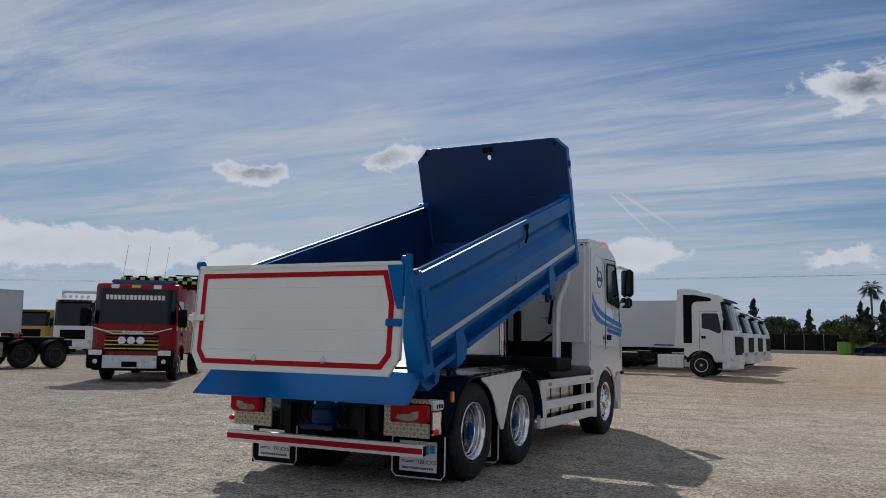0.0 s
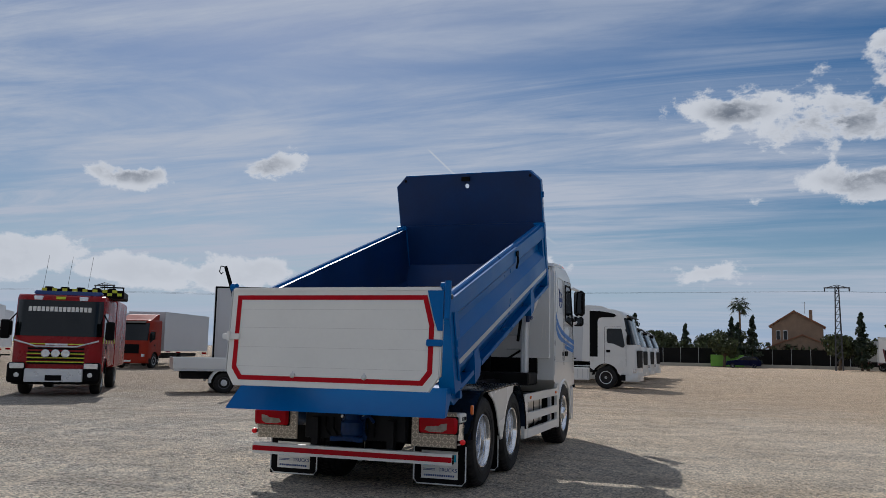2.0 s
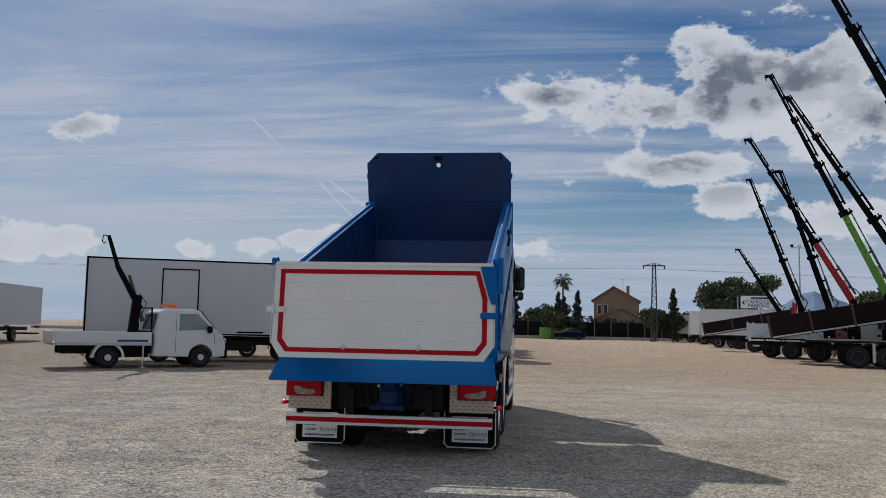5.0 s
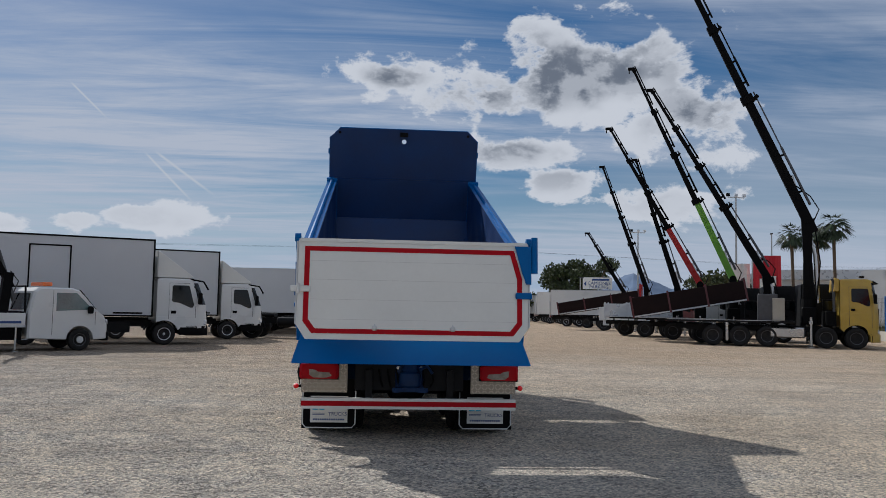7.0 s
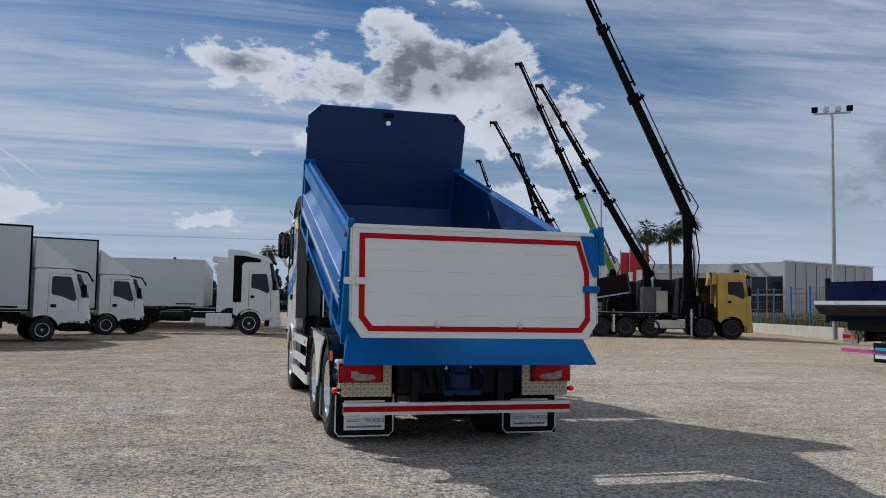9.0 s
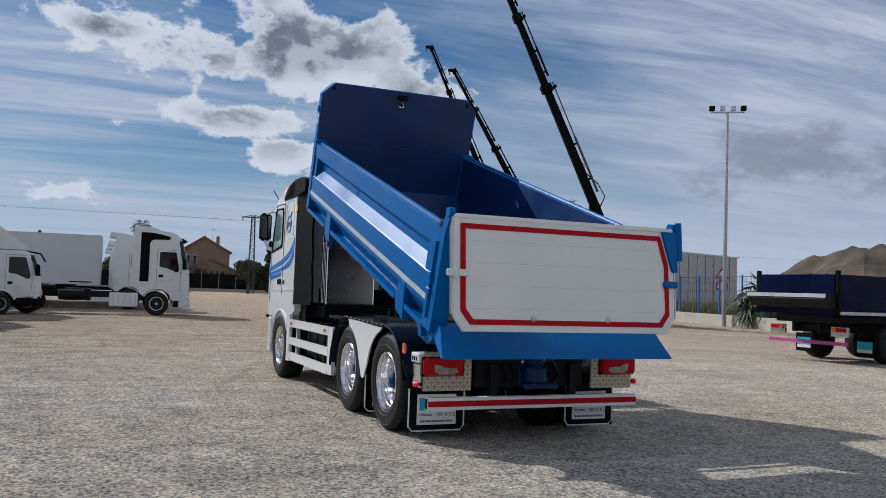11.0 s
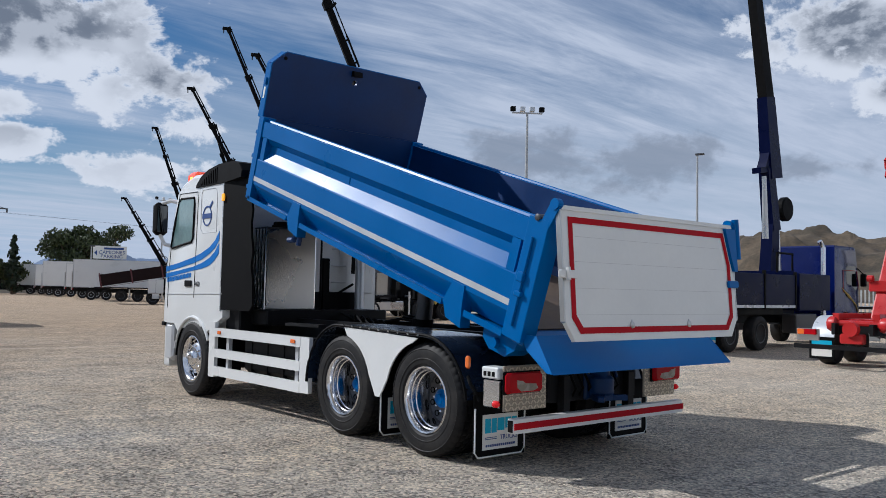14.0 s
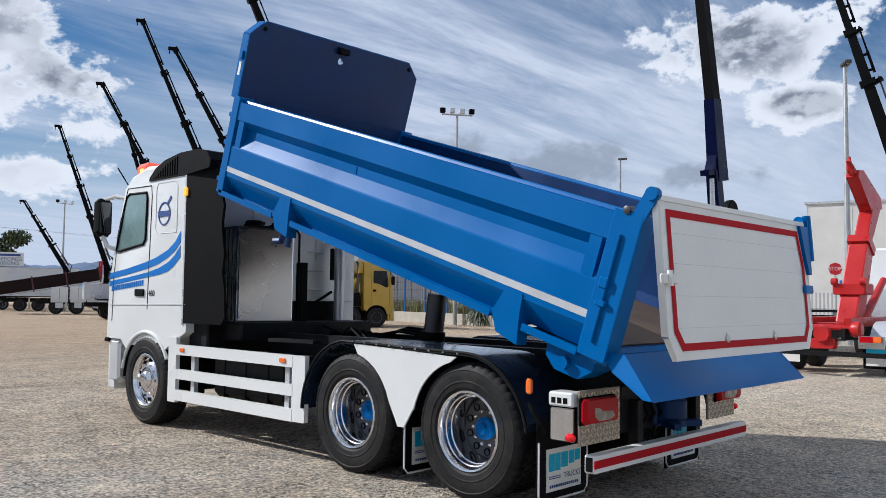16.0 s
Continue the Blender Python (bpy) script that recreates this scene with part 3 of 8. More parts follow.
for sx in (-1, 1):
    sp = B()
    for k in range(4):
        sp.beam((sx * 0.48, -0.55, 0.66 + k * 0.03), (sx * 0.48, 1.95, 0.66 + k * 0.03), 0.09, 0.024)
    tp("leaf_spring", sp, CHASSIS)
    tp("air_bellows", B().lathe([(-0.12, 0.11), (-0.09, 0.15), (-0.03, 0.12), (0.03, 0.15), (0.09, 0.15), (0.12, 0.10)], (sx * 0.5, 0.68, 0.90), "z", 16), BLACK, smooth=True)
prop = B().tube([(0, 0.2, 0.58), (0, 4.0, 0.75)], 0.06, 10)
tp("propeller_shaft", prop, CHASSIS)


def tyre_mesh(w, r, rim_r, name):
    """A tyre with bead, ridged sidewall, block shoulders and a grooved tread; along = outward."""
    h = w / 2
    half = [(h - 0.02, rim_r), (h - 0.002, rim_r + 0.03), (h + 0.002, rim_r + 0.034), (h + 0.006, rim_r + 0.07), (h + 0.011, rim_r + 0.074), (h + 0.011, rim_r + 0.082), (h + 0.008, rim_r + 0.086), (h + 0.010, (r + rim_r) / 2 + 0.02), (h + 0.004, r - 0.062), (h + 0.008, r - 0.056), (h + 0.004, r - 0.048)]
    shoulder = [(h - 0.010, r - 0.022), (h - 0.024, r - 0.007), (h - 0.055, r)]
    tread = []
    for g in (0.30, 0.10, -0.10, -0.30):
        tread += [(g * w + 0.010, r + 0.001), (g * w + 0.007, r - 0.015), (g * w - 0.007, r - 0.015), (g * w - 0.010, r + 0.001)]
    full = half + shoulder + tread + [(-a, q) for a, q in reversed(shoulder)] + [(-a, q) for a, q in reversed(half)]
    n, lo = len(full), len(half)

    def wave(i, k):
        if i in (lo, lo + 1, lo + 2, n - lo - 1, n - lo - 2, n - lo - 3):
            return 0.982 if k % 4 == 0 else 1.0
        if lo + 2 < i < n - lo - 3:
            return 0.980 if (k + i // 4 * 2) % 4 == 0 else 1.0
        return 1.0
    return B().lathe(full, (0, 0, 0), "x", 176, wave, False).mesh(name, TYRE, True)


TYRE_BIG = tyre_mesh(0.335, 0.524, 0.30, "truck_tyre")
# deep polished rim of the driven wheels; along = outward from the tyre's middle
RIM_DEEP = B().lathe([(0.120, 0.296), (0.148, 0.300), (0.160, 0.312), (0.166, 0.306), (0.162, 0.292), (0.145, 0.282), (0.105, 0.276), (0.098, 0.268), (0.06, 0.262), (0.052, 0.254), (0.0, 0.248), (-0.06, 0.242), (-0.115, 0.235)], (0, 0, 0), "x", 48, None, False).mesh("deep_rim", ALU, True)
DISC = B()
DISC.lathe([(-0.13, 0.24), (-0.095, 0.238), (-0.08, 0.225), (-0.09, 0.15), (-0.07, 0.14), (-0.07, 0.05)], (0, 0, 0), "x", 40)
DISC = DISC.mesh("wheel_disc", DARKSTEEL, True)
HOLE = B().lathe([(-0.012, 0.030), (0.008, 0.030), (0.008, 0.023), (-0.006, 0.021)], (0, 0, 0), "x", 14).mesh("hand_hole", BLACK, True)
NUT = B().lathe([(-0.035, 0.016), (0.004, 0.016), (0.012, 0.009)], (0, 0, 0), "x", 6).mesh("wheel_nut", ALU)
HUB_BLUE = B().lathe([(-0.10, 0.092), (-0.035, 0.088), (-0.022, 0.074), (-0.018, 0.054), (0.006, 0.048), (0.012, 0.02)], (0, 0, 0), "x", 24).mesh("hub_cap", BLUE, True)
RIM_FRONT = B().lathe([(0.148, 0.300), (0.160, 0.312), (0.164, 0.300), (0.150, 0.284), (0.120, 0.272), (0.090, 0.262), (0.085, 0.245), (0.105, 0.21), (0.13, 0.175), (0.138, 0.15)], (0, 0, 0), "x", 48, None, False).mesh("front_rim", ALU, True)
HUB_FRONT = B().lathe([(0.06, 0.155), (0.132, 0.150), (0.140, 0.11), (0.17, 0.10), (0.185, 0.08), (0.188, 0.03)], (0, 0, 0), "x", 28).mesh("front_hub", ALU, True)


def hero_wheel(sx, y, front):
    turn = pose(sx * 1.060, y, 0.522, 0, 0, 0 if sx > 0 else 180)
    w = share("wheel", TYRE_BIG, truck, turn, "black truck tyre on polished rim")
    share("rim", RIM_FRONT if front else RIM_DEEP, w)
    if front:
        share("hub", HUB_FRONT, w)
        nb = [(0.135, 0.178)]
        for k in range(10):
            a = 6.2832 * (k + 0.5) / 10
            share("hand_hole", HOLE, w, pose(0.098, 0.225 * math.cos(a), 0.225 * math.sin(a)))
    else:
        share("disc", DISC, w)
        for k in range(10):
            a = 6.2832 * (k + 0.5) / 10
            share("hand_hole", HOLE, w, pose(-0.084, 0.188 * math.cos(a), 0.188 * math.sin(a)))
        share("hub", HUB_BLUE, w, None, "blue-painted hub cap")
        nb = [(-0.068, 0.132)]
    for ax, r in nb:
        for k in range(10):
            a = 6.2832 * k / 10
            share("wheel_nut", NUT, w, pose(ax, r * math.cos(a), r * math.sin(a)))
    if not front:
        share("inner_tyre", TYRE_BIG, truck, pose(sx * 0.70, y, 0.522, 0, 0, 0 if sx > 0 else 180))


for sx in (-1, 1):
    hero_wheel(sx, 0.0, False)
    hero_wheel(sx, 1.37, False)
    hero_wheel(sx, 5.155, True)


# mudguards over the rear axles: a curved sheet and a white centre panel between the wheels
def arc(cy, cz, r, a0, a1, n):
    return [(cy + r * math.cos(radians(a0 + (a1 - a0) * k / n)), cz + r * math.sin(radians(a0 + (a1 - a0) * k / n))) for k in range(n + 1)]


for sx in (-1, 1):
    top = arc(1.37, 0.50, 0.655, 0, 82, 12) + arc(0.0, 0.50, 0.62, 92, 172, 12)
    low = arc(1.37, 0.50, 0.632, 0, 82, 12) + arc(0.0, 0.50, 0.598, 92, 172, 12)
    x0, x1 = sorted((sx * 0.60, sx * 1.262))
    g = B()
    n = len(top)
    for x in (x0, x1):
        g.put([(x, *p) for p in top] + [(x, *p) for p in low], [(i, i + 1, n + i + 1, n + i) for i in range(n - 1)])
    pts = [(x, *p) for x in (x0, x1) for p in top] + [(x, *p) for x in (x0, x1) for p in low]
    g.put(pts, [(i, i + 1, n + i + 1, n + i) for i in range(n - 1)] + [(2 * n + i, 2 * n + i + 1, 3 * n + i + 1, 3 * n + i) for i in range(n - 1)])
    bmesh.ops.remove_doubles(g.bm, verts=g.bm.verts, dist=0.0005)
    guard = tp("mudguard", g, NAVY_GUARD, "glossy dark blue mudguard over two wheels", True)
    lip = B()
    lip.tube([(sx * 1.264, *p) for p in top], 0.014, 6)
    tp("edge_strip", lip, BLACK, parent=guard)
    for k in range(9):
        tp("rivet", B().lathe([(0, 0.010), (sx * 0.012, 0.008)], (sx * 1.278, 0.05 + k * 0.155, 1.115 + 0.005 * k), "x", 8), STEEL, parent=guard)
    # white panel, cut out along both tyres
    lowl = arc(1.37, 0.50, 0.560, 95, 178, 10)
    lowr = arc(0.0, 0.50, 0.560, 10, 75, 10)
    prof = [(1.30, 1.135)] + [(y, z) for y, z in lowl][1:9] + [(0.725, 0.48), (0.655, 0.48)] + lowr[1:] + [(0.08, 1.085)]
    tp("guard_panel", B().prism(prof, "x", *sorted((sx * 1.25, sx * 1.266))), WHITE, "white mudguard centre panel")
    # flap between the axles and behind the rear axle
    for fy, name in ((0.70, "inner_mudflap"), (-0.675, "mudflap")):
        a, b2 = sorted((sx * 0.60, sx * 1.23))
        z1 = 0.66 if fy < 0 else 0.60
        fl = tp(name, B().box(a, b2, fy - 0.008, fy + 0.008, 0.085, z1, 0.004), BLACK, "black rubber mudflap with white piping")
        edge = B().tube([(a + 0.01, fy - 0.012, 0.52), (a + 0.01, fy - 0.012, 0.14), (a + 0.05, fy - 0.012, 0.095), (b2 - 0.05, fy - 0.012, 0.095), (b2 - 0.01, fy - 0.012, 0.14), (b2 - 0.01, fy - 0.012, 0.52)], 0.008, 6)
        tp("piping", edge, WHITE, parent=fl)
        cx = (a + b2) / 2
        tp("print_panel", B().box(cx - 0.215, cx + 0.215, fy - 0.016, fy - 0.009, 0.155, 0.46), OFFWHITE, parent=fl)
        for p, w, h0 in ((-0.19, 0.066, 0.30), (-0.112, 0.06, 0.30), (-0.04, 0.082, 0.315), (0.056, 0.068, 0.33), (0.136, 0.06, 0.345)):
            tp("print_bar", B().box(cx + p, cx + p + w, fy - 0.021, fy - 0.017, h0, 0.425), TEAL, parent=fl)
        letters("TRUCKS", 0.058, pose(cx + 0.10, fy - 0.018, 0.252, 90), SIGNBLUE, fl, depth=0.001)
        bars = B().box(cx - 0.19, cx - 0.05, fy - 0.020, fy - 0.017, 0.258, 0.264).box(cx - 0.19, cx - 0.05, fy - 0.020, fy - 0.017, 0.244, 0.250)
        for k in range(14):
            bars.box(cx - 0.18 + k * 0.026, cx - 0.162 + k * 0.026, fy - 0.020, fy - 0.017, 0.180, 0.200)
        tp("printed_line", bars, SIGNBLUE, parent=fl)

# rear light panels, lamps, bumper
for sx in (-1, 1):
    a, b2 = sorted((sx * 0.70, sx * 1.215))
    pl = tp("lamp_panel", B().box(a, b2, -1.03, -1.01, 0.535, 0.915, 0.004), CHEQUER, "chequered steel lamp panel")
    ch = B()
    for i in range(13):
        for j in range(9):
            x, z = a + 0.025 + i * 0.0385, 0.555 + j * 0.041
            s = 0.011 if (i + j) % 2 else -0.011
            ch.beam((x - 0.013, -1.033, z - s * 1.2), (x + 0.013, -1.033, z + s * 1.2), 0.006, 0.011)
    tp("tread_pattern", ch, TREAD, parent=pl)
    la, lb = sorted((sx * 0.80, sx * 1.235))
    lamp = tp("tail_lamp", B().box(la, lb, -1.095, -1.032, 0.685, 0.862, 0.025), LAMPRED, "red tail lamp", True)
    tp("lamp_base", B().box(la - 0.006, lb + 0.006, -1.05, -1.033, 0.678, 0.869, 0.006), BLACK, parent=lamp)
    br = tp("lamp_bracket", B().box(*sorted((sx * 1.10, sx * 1.255)), -1.0, -0.79, 0.80, 0.90, 0.012), WHITE, "white plastic box beside the lamp")
    # tan patch stands for a reflection on the red lens
    tp("reflection_patch", B().prism([(sx * 0.93, 0.705), (sx * 1.08, 0.705), (sx * 1.125, 0.735), (sx * 1.13, 0.80), (sx * 1.06, 0.79), (sx * 1.03, 0.77), (sx * 0.90, 0.762), (sx * 0.875, 0.725)], "y", -1.0985, -1.0945), LENS_REFLECTION, parent=lamp)
    tp("side_bracket", B().box(*sorted((sx * 1.21, sx * 1.235)), -0.99, -0.80, 0.56, 0.788, 0.006), ALU, "bright steel side bracket")
    for q in range(3):
        tp("bracket_mark", B().box(*sorted((sx * 1.253, sx * 1.257)), -0.955 + 0.05 * q, -0.92 + 0.05 * q, 0.822, 0.862), BLACK, parent=br)
    mk = tp("marker_lamp", B().lathe([(-0.03, 0.016), (-0.01, 0.028), (0.02, 0.030), (0.035, 0.02)], (sx * 1.275, -1.0, 0.60), "y", 16), MARKER_ON, "lit red round marker lamp", True)
    tp("lamp_stalk", B().beam((sx * 1.21, -0.99, 0.60), (sx * 1.25, -0.99, 0.60), 0.02, 0.03), BLACK, parent=mk)
    tp("turn_lamp", B().box(*sorted((sx * 1.255, sx * 1.285)), -0.66, -0.615, 0.865, 0.975, 0.01), LAMPAMBER, "amber side lamp", True)
    hose = B().tube([(sx * 1.27, -0.64, 0.80), (sx * 1.28, -0.68, 0.74), (sx * 1.26, -0.74, 0.66), (sx * 1.24, -0.76, 0.60)], 0.016, 8)
    tp("cable", hose, BLACK)
    tp("bumper_post", B().box(*sorted((sx * 0.42, sx * 0.50)), -1.06, -0.98, 0.38, 0.80, 0.006), CHASSIS)
bump = tp("bumper_bar", B().box(-1.205, 1.205, -1.14, -1.06, 0.365, 0.485, 0.008), OFFWHITE, "white underrun bumper with red band")
tp("red_band", B().box(-1.203, 1.203, -1.146, -1.139, 0.398, 0.452), RED, parent=bump)
coup = tp("tow_coupling", B().box(-0.16, 0.16, -1.02, -0.92, 0.56, 0.86, 0.02), COUPLING, "blue cast tow coupling")
tp("coupling_body", B().lathe([(0.0, 0.10), (0.03, 0.125), (0.16, 0.125), (0.19, 0.09), (0.27, 0.075), (0.29, 0.04)], (0, -1.06, 0.60), "z", 20), COUPLING, parent=coup, smooth=True)
tp("coupling_jaw", B().prism([(-0.10, -1.04), (-0.20, -1.20), (-0.17, -1.24), (-0.06, -1.16), (0.06, -1.16), (0.17, -1.24), (0.20, -1.20), (0.10, -1.04)], "z", 0.56, 0.61, 0.006), COUPLING, parent=coup)
tp("coupling_lever", B().tube([(0.10, -1.03, 0.80), (0.20, -1.05, 0.84), (0.26, -1.04, 0.76)], 0.018, 8), COUPLING, parent=coup, smooth=True)
for x in (-0.13, 0.13):
    tp("coupling_bolt", B().lathe([(0.0, 0.022), (-0.02, 0.022), (-0.024, 0.012)], (x, -1.02, 0.82), "y", 6), STEEL, parent=coup)
# black plates stand for the shade inside the bumper's hollow ends
for sx in (-1, 1):
    tp("tube_end_shade", B().box(*sorted((sx * 1.2045, sx * 1.2075)), -1.128, -1.072, 0.377, 0.473), BLACK, parent=bump)
tp("rear_crossmember", B().box(-0.62, 0.62, -0.99, -0.90, 0.56, 0.90, 0.01), CHASSIS)
bl = B()
for k in range(7):
    bl.tube([(-0.35 + 0.1 * k, -1.0, 0.80), (-0.33 + 0.1 * k, -1.05, 0.68), (-0.30 + 0.09 * k, -0.98, 0.60)], 0.012, 6)
tp("air_hoses", bl, BLACK)

# side guards
for sx in (-1, 1):
    sg = tp("side_guard", B().prism([(sx * 1.205, 0.36), (sx * 1.255, 0.36), (sx * 1.255, 0.98), (sx * 1.205, 0.98)], "y", 2.0, 2.20, 0.01), WHITE, "white three-rail side guard")
    tp("front_post", B().prism([(sx * 1.205, 0.33), (sx * 1.255, 0.33), (sx * 1.255, 1.06), (sx * 1.205, 1.06)], "y", 4.38, 4.55, 0.01), WHITE, parent=sg)
    for z0, z1 in ((0.355, 0.475), (0.595, 0.705), (0.865, 0.98)):
        tp("rail", B().prism([(sx * 1.215, z0), (sx * 1.258, z0), (sx * 1.258, z1), (sx * 1.215, z1)], "y", 2.19, 4.39), WHITE, parent=sg)
    for y in (2.30, 4.05):
        tp("upright", B().box(*sorted((sx * 1.16, sx * 1.21)), y, y + 0.07, 0.40, 0.96), SILVER, parent=sg)
    for y in (2.36, 4.25):
        tp("side_marker", B().box(*sorted((sx * 1.256, sx * 1.272)), y - 0.06, y + 0.03, 0.90, 0.945, 0.006), LAMPAMBER, parent=sg)
    tp("wheel_spat", B().prism([(5.78, 1.02), (5.74, 0.90), (4.56, 1.0), (4.56, 0.33), (4.50, 0.33), (4.46, 1.12), (4.7, 1.2)], "x", *sorted((sx * 1.19, sx * 1.215))), WHITE)
    # tank behind the guard
    tk = tp("fuel_tank", B().box(*sorted((sx * 0.62, sx * 1.12)), 2.45, 3.85, 0.42, 0.93, 0.08), STEEL if sx > 0 else CHASSIS, "fuel tank behind the side guard", True)
    for y in (2.75, 3.15, 3.55):
        tp("tank_strap", B().box(*sorted((sx * 0.61, sx * 1.13)), y, y + 0.04, 0.41, 0.94, 0.08), BLACK, parent=tk)

# deck plate, stowage and the tipping ram
for k in range(3):
    tp("hydraulic_hose", B().tube([(0.20 + 0.09 * k, 1.75 + 0.1 * k, 1.09), (0.24 + 0.07 * k, 2.0, 1.15 + 0.02 * k), (0.22 + 0.08 * k, 2.3, 1.17 + 0.02 * k), (0.28 + 0.06 * k, 2.6, 1.13), (0.30 + 0.05 * k, 3.0, 1.09)], 0.016, 8), BLACK, smooth=True)
tp("deck_plate", B().box(-0.62, 0.62, -0.3, 2.0, 1.045, 1.06), CHASSIS)
tp("rear_frame_rail", B().beam((-1.0, 2.9, 1.09), (-1.0, 2.15, 1.10), 0.10, 0.035), CHASSIS)
ram = tp("tipping_ram", B().tube([(0, 1.58, 1.0), (0, 1.50, 1.58)], 0.10, 20), DARKSTEEL, "telescopic tipping ram", True)
tp("ram_collar", B().tube([(0, 1.58, 0.98), (0, 1.56, 1.20)], 0.125, 20), BLACK, parent=ram, smooth=True)
tp("ram_stage", B().tube([(0, 1.50, 1.58), (0, 1.46, 1.86)], 0.082, 20), ALU, parent=ram, smooth=True)
ob = tp("oil_tank", B().box(-0.84, -0.10, 3.80, 4.12, 1.24, 2.31, 0.012), STEEL, "brushed aluminium hydraulic oil tank behind the cab")
for sx in (-1, 1):
    xe = -0.84 if sx < 0 else -0.10
    for k in range(4):
        tp("tank_rib", B().tube([(xe, 3.835 + 0.082 * k, 1.245), (xe, 3.835 + 0.082 * k, 2.30)], 0.026, 10), ALU, parent=ob, smooth=True)
tp("tank_lid", B().box(-0.85, -0.09, 3.79, 4.13, 2.305, 2.325, 0.004), DARKSTEEL, parent=ob)
for k in range(3):
    tp("tank_pipe", B().tube([(-0.70 + 0.18 * k, 3.9, 2.32), (-0.68 + 0.18 * k, 3.9, 2.38), (-0.60 + 0.18 * k, 3.95, 2.39), (-0.56 + 0.16 * k, 4.1, 2.36)], 0.022, 8), BLACK, parent=ob, smooth=True)
tp("tank_frame", B().tube([(0.02, 3.84, 1.24), (0.02, 3.84, 2.28), (-0.03, 3.84, 2.34), (-0.75, 3.84, 2.34)], 0.014, 6), BLACK, parent=ob)
tp("filler_cap", B().lathe([(0, 0.07), (0.05, 0.07), (0.06, 0.09), (0.10, 0.09)], (-0.55, 3.95, 2.31), "z", 16), BLACK, parent=ob)
tp("gearbox_deck", B().box(-0.95, 0.95, 3.55, 4.22, 1.04, 1.24, 0.02), CHASSIS)
tp("engine_back", B().box(-0.85, 0.95, 4.16, 4.24, 1.2, 1.48, 0.01), BLACK)
tp("air_intake", B().prism([(0.10, 1.2), (0.20, 1.2), (0.20, 1.95), (0.10, 1.95)], "y", 3.9, 4.0, 0.01), BLACK)
tp("battery_box", B().box(-1.12, -0.66, 3.95, 4.35, 0.95, 1.25, 0.02), CHASSIS)
# exhaust stack up the back of the cab
ex = tp("exhaust_pipe", B().tube([(0.78, 4.0, 1.05), (0.78, 4.0, 1.95), (0.80, 4.02, 2.15), (0.92, 4.04, 2.42), (0.94, 4.04, 2.60), (0.94, 4.04, 3.08)], 0.068, 16), SILVER, "grey exhaust stack on the cab back", True)
tp("exhaust_flap", B().beam((0.82, 4.0, 3.07), (1.06, 4.08, 3.15), 0.12, 0.015), BLACK, parent=ex)
tp("exhaust_strut", B().beam((0.66, 4.0, 1.75), (0.70, 4.05, 2.15), 0.04, 0.04).beam((0.70, 4.05, 1.6), (0.45, 4.1, 1.45), 0.03, 0.03), BLACK, parent=ex)
wires = B()
for k in range(5):
    wires.tube([(-0.5 + 0.15 * k, 2.0 + 0.1 * k, 1.08), (-0.3 + 0.1 * k, 2.5, 1.22 - 0.02 * k), (0.1 + 0.05 * k, 3.1, 1.12), (0.2, 3.6, 1.2)], 0.012, 6)
tp("hoses", wires, BLACK)

# ---- cab ----
CW = 1.225
side = [(4.24, 1.12), (4.24, 2.98), (4.30, 3.07), (5.30, 3.10), (5.72, 3.00), (5.92, 2.86), (6.36, 1.95), (6.46, 1.62), (6.49, 0.98), (5.92, 0.98)]
side += arc(5.155, 0.50, 0.595, 35, 138, 10)
shell, ns = B(), len(side)
rows = ((-CW, 0.66, 0.0), (-CW + 0.035, 0.76, 0.0), (-CW + 0.13, 0.90, 0.0), (-0.85, 0.98, 0.0), (0.85, 0.98, 0.0), (CW - 0.13, 0.90, 0.0), (CW - 0.035, 0.76, 0.0), (CW, 0.66, 0.0))
shell.put([(x, y if y < 5.6 else 5.6 + (y - 5.6) * k, z - (0.05 if abs(x) > CW - 0.01 and z > 2.9 else 0.0)) for x, k, q in rows for y, z in side],
          [tuple(range(ns)), tuple(range(7 * ns, 8 * ns))] + [(r * ns + i, r * ns + (i + 1) % ns, (r + 1) * ns + (i + 1) % ns, (r + 1) * ns + i) for r in range(7) for i in range(ns)])
cab = tp("cab_shell", shell, WHITE, "white sleeper cab with blue swoosh", True)
win = [(5.215, 2.70), (5.24, 2.775), (5.68, 2.785), (5.76, 2.74), (5.87, 2.42), (5.99, 2.10), (5.95, 2.075), (5.28, 2.15), (5.235, 2.20)]
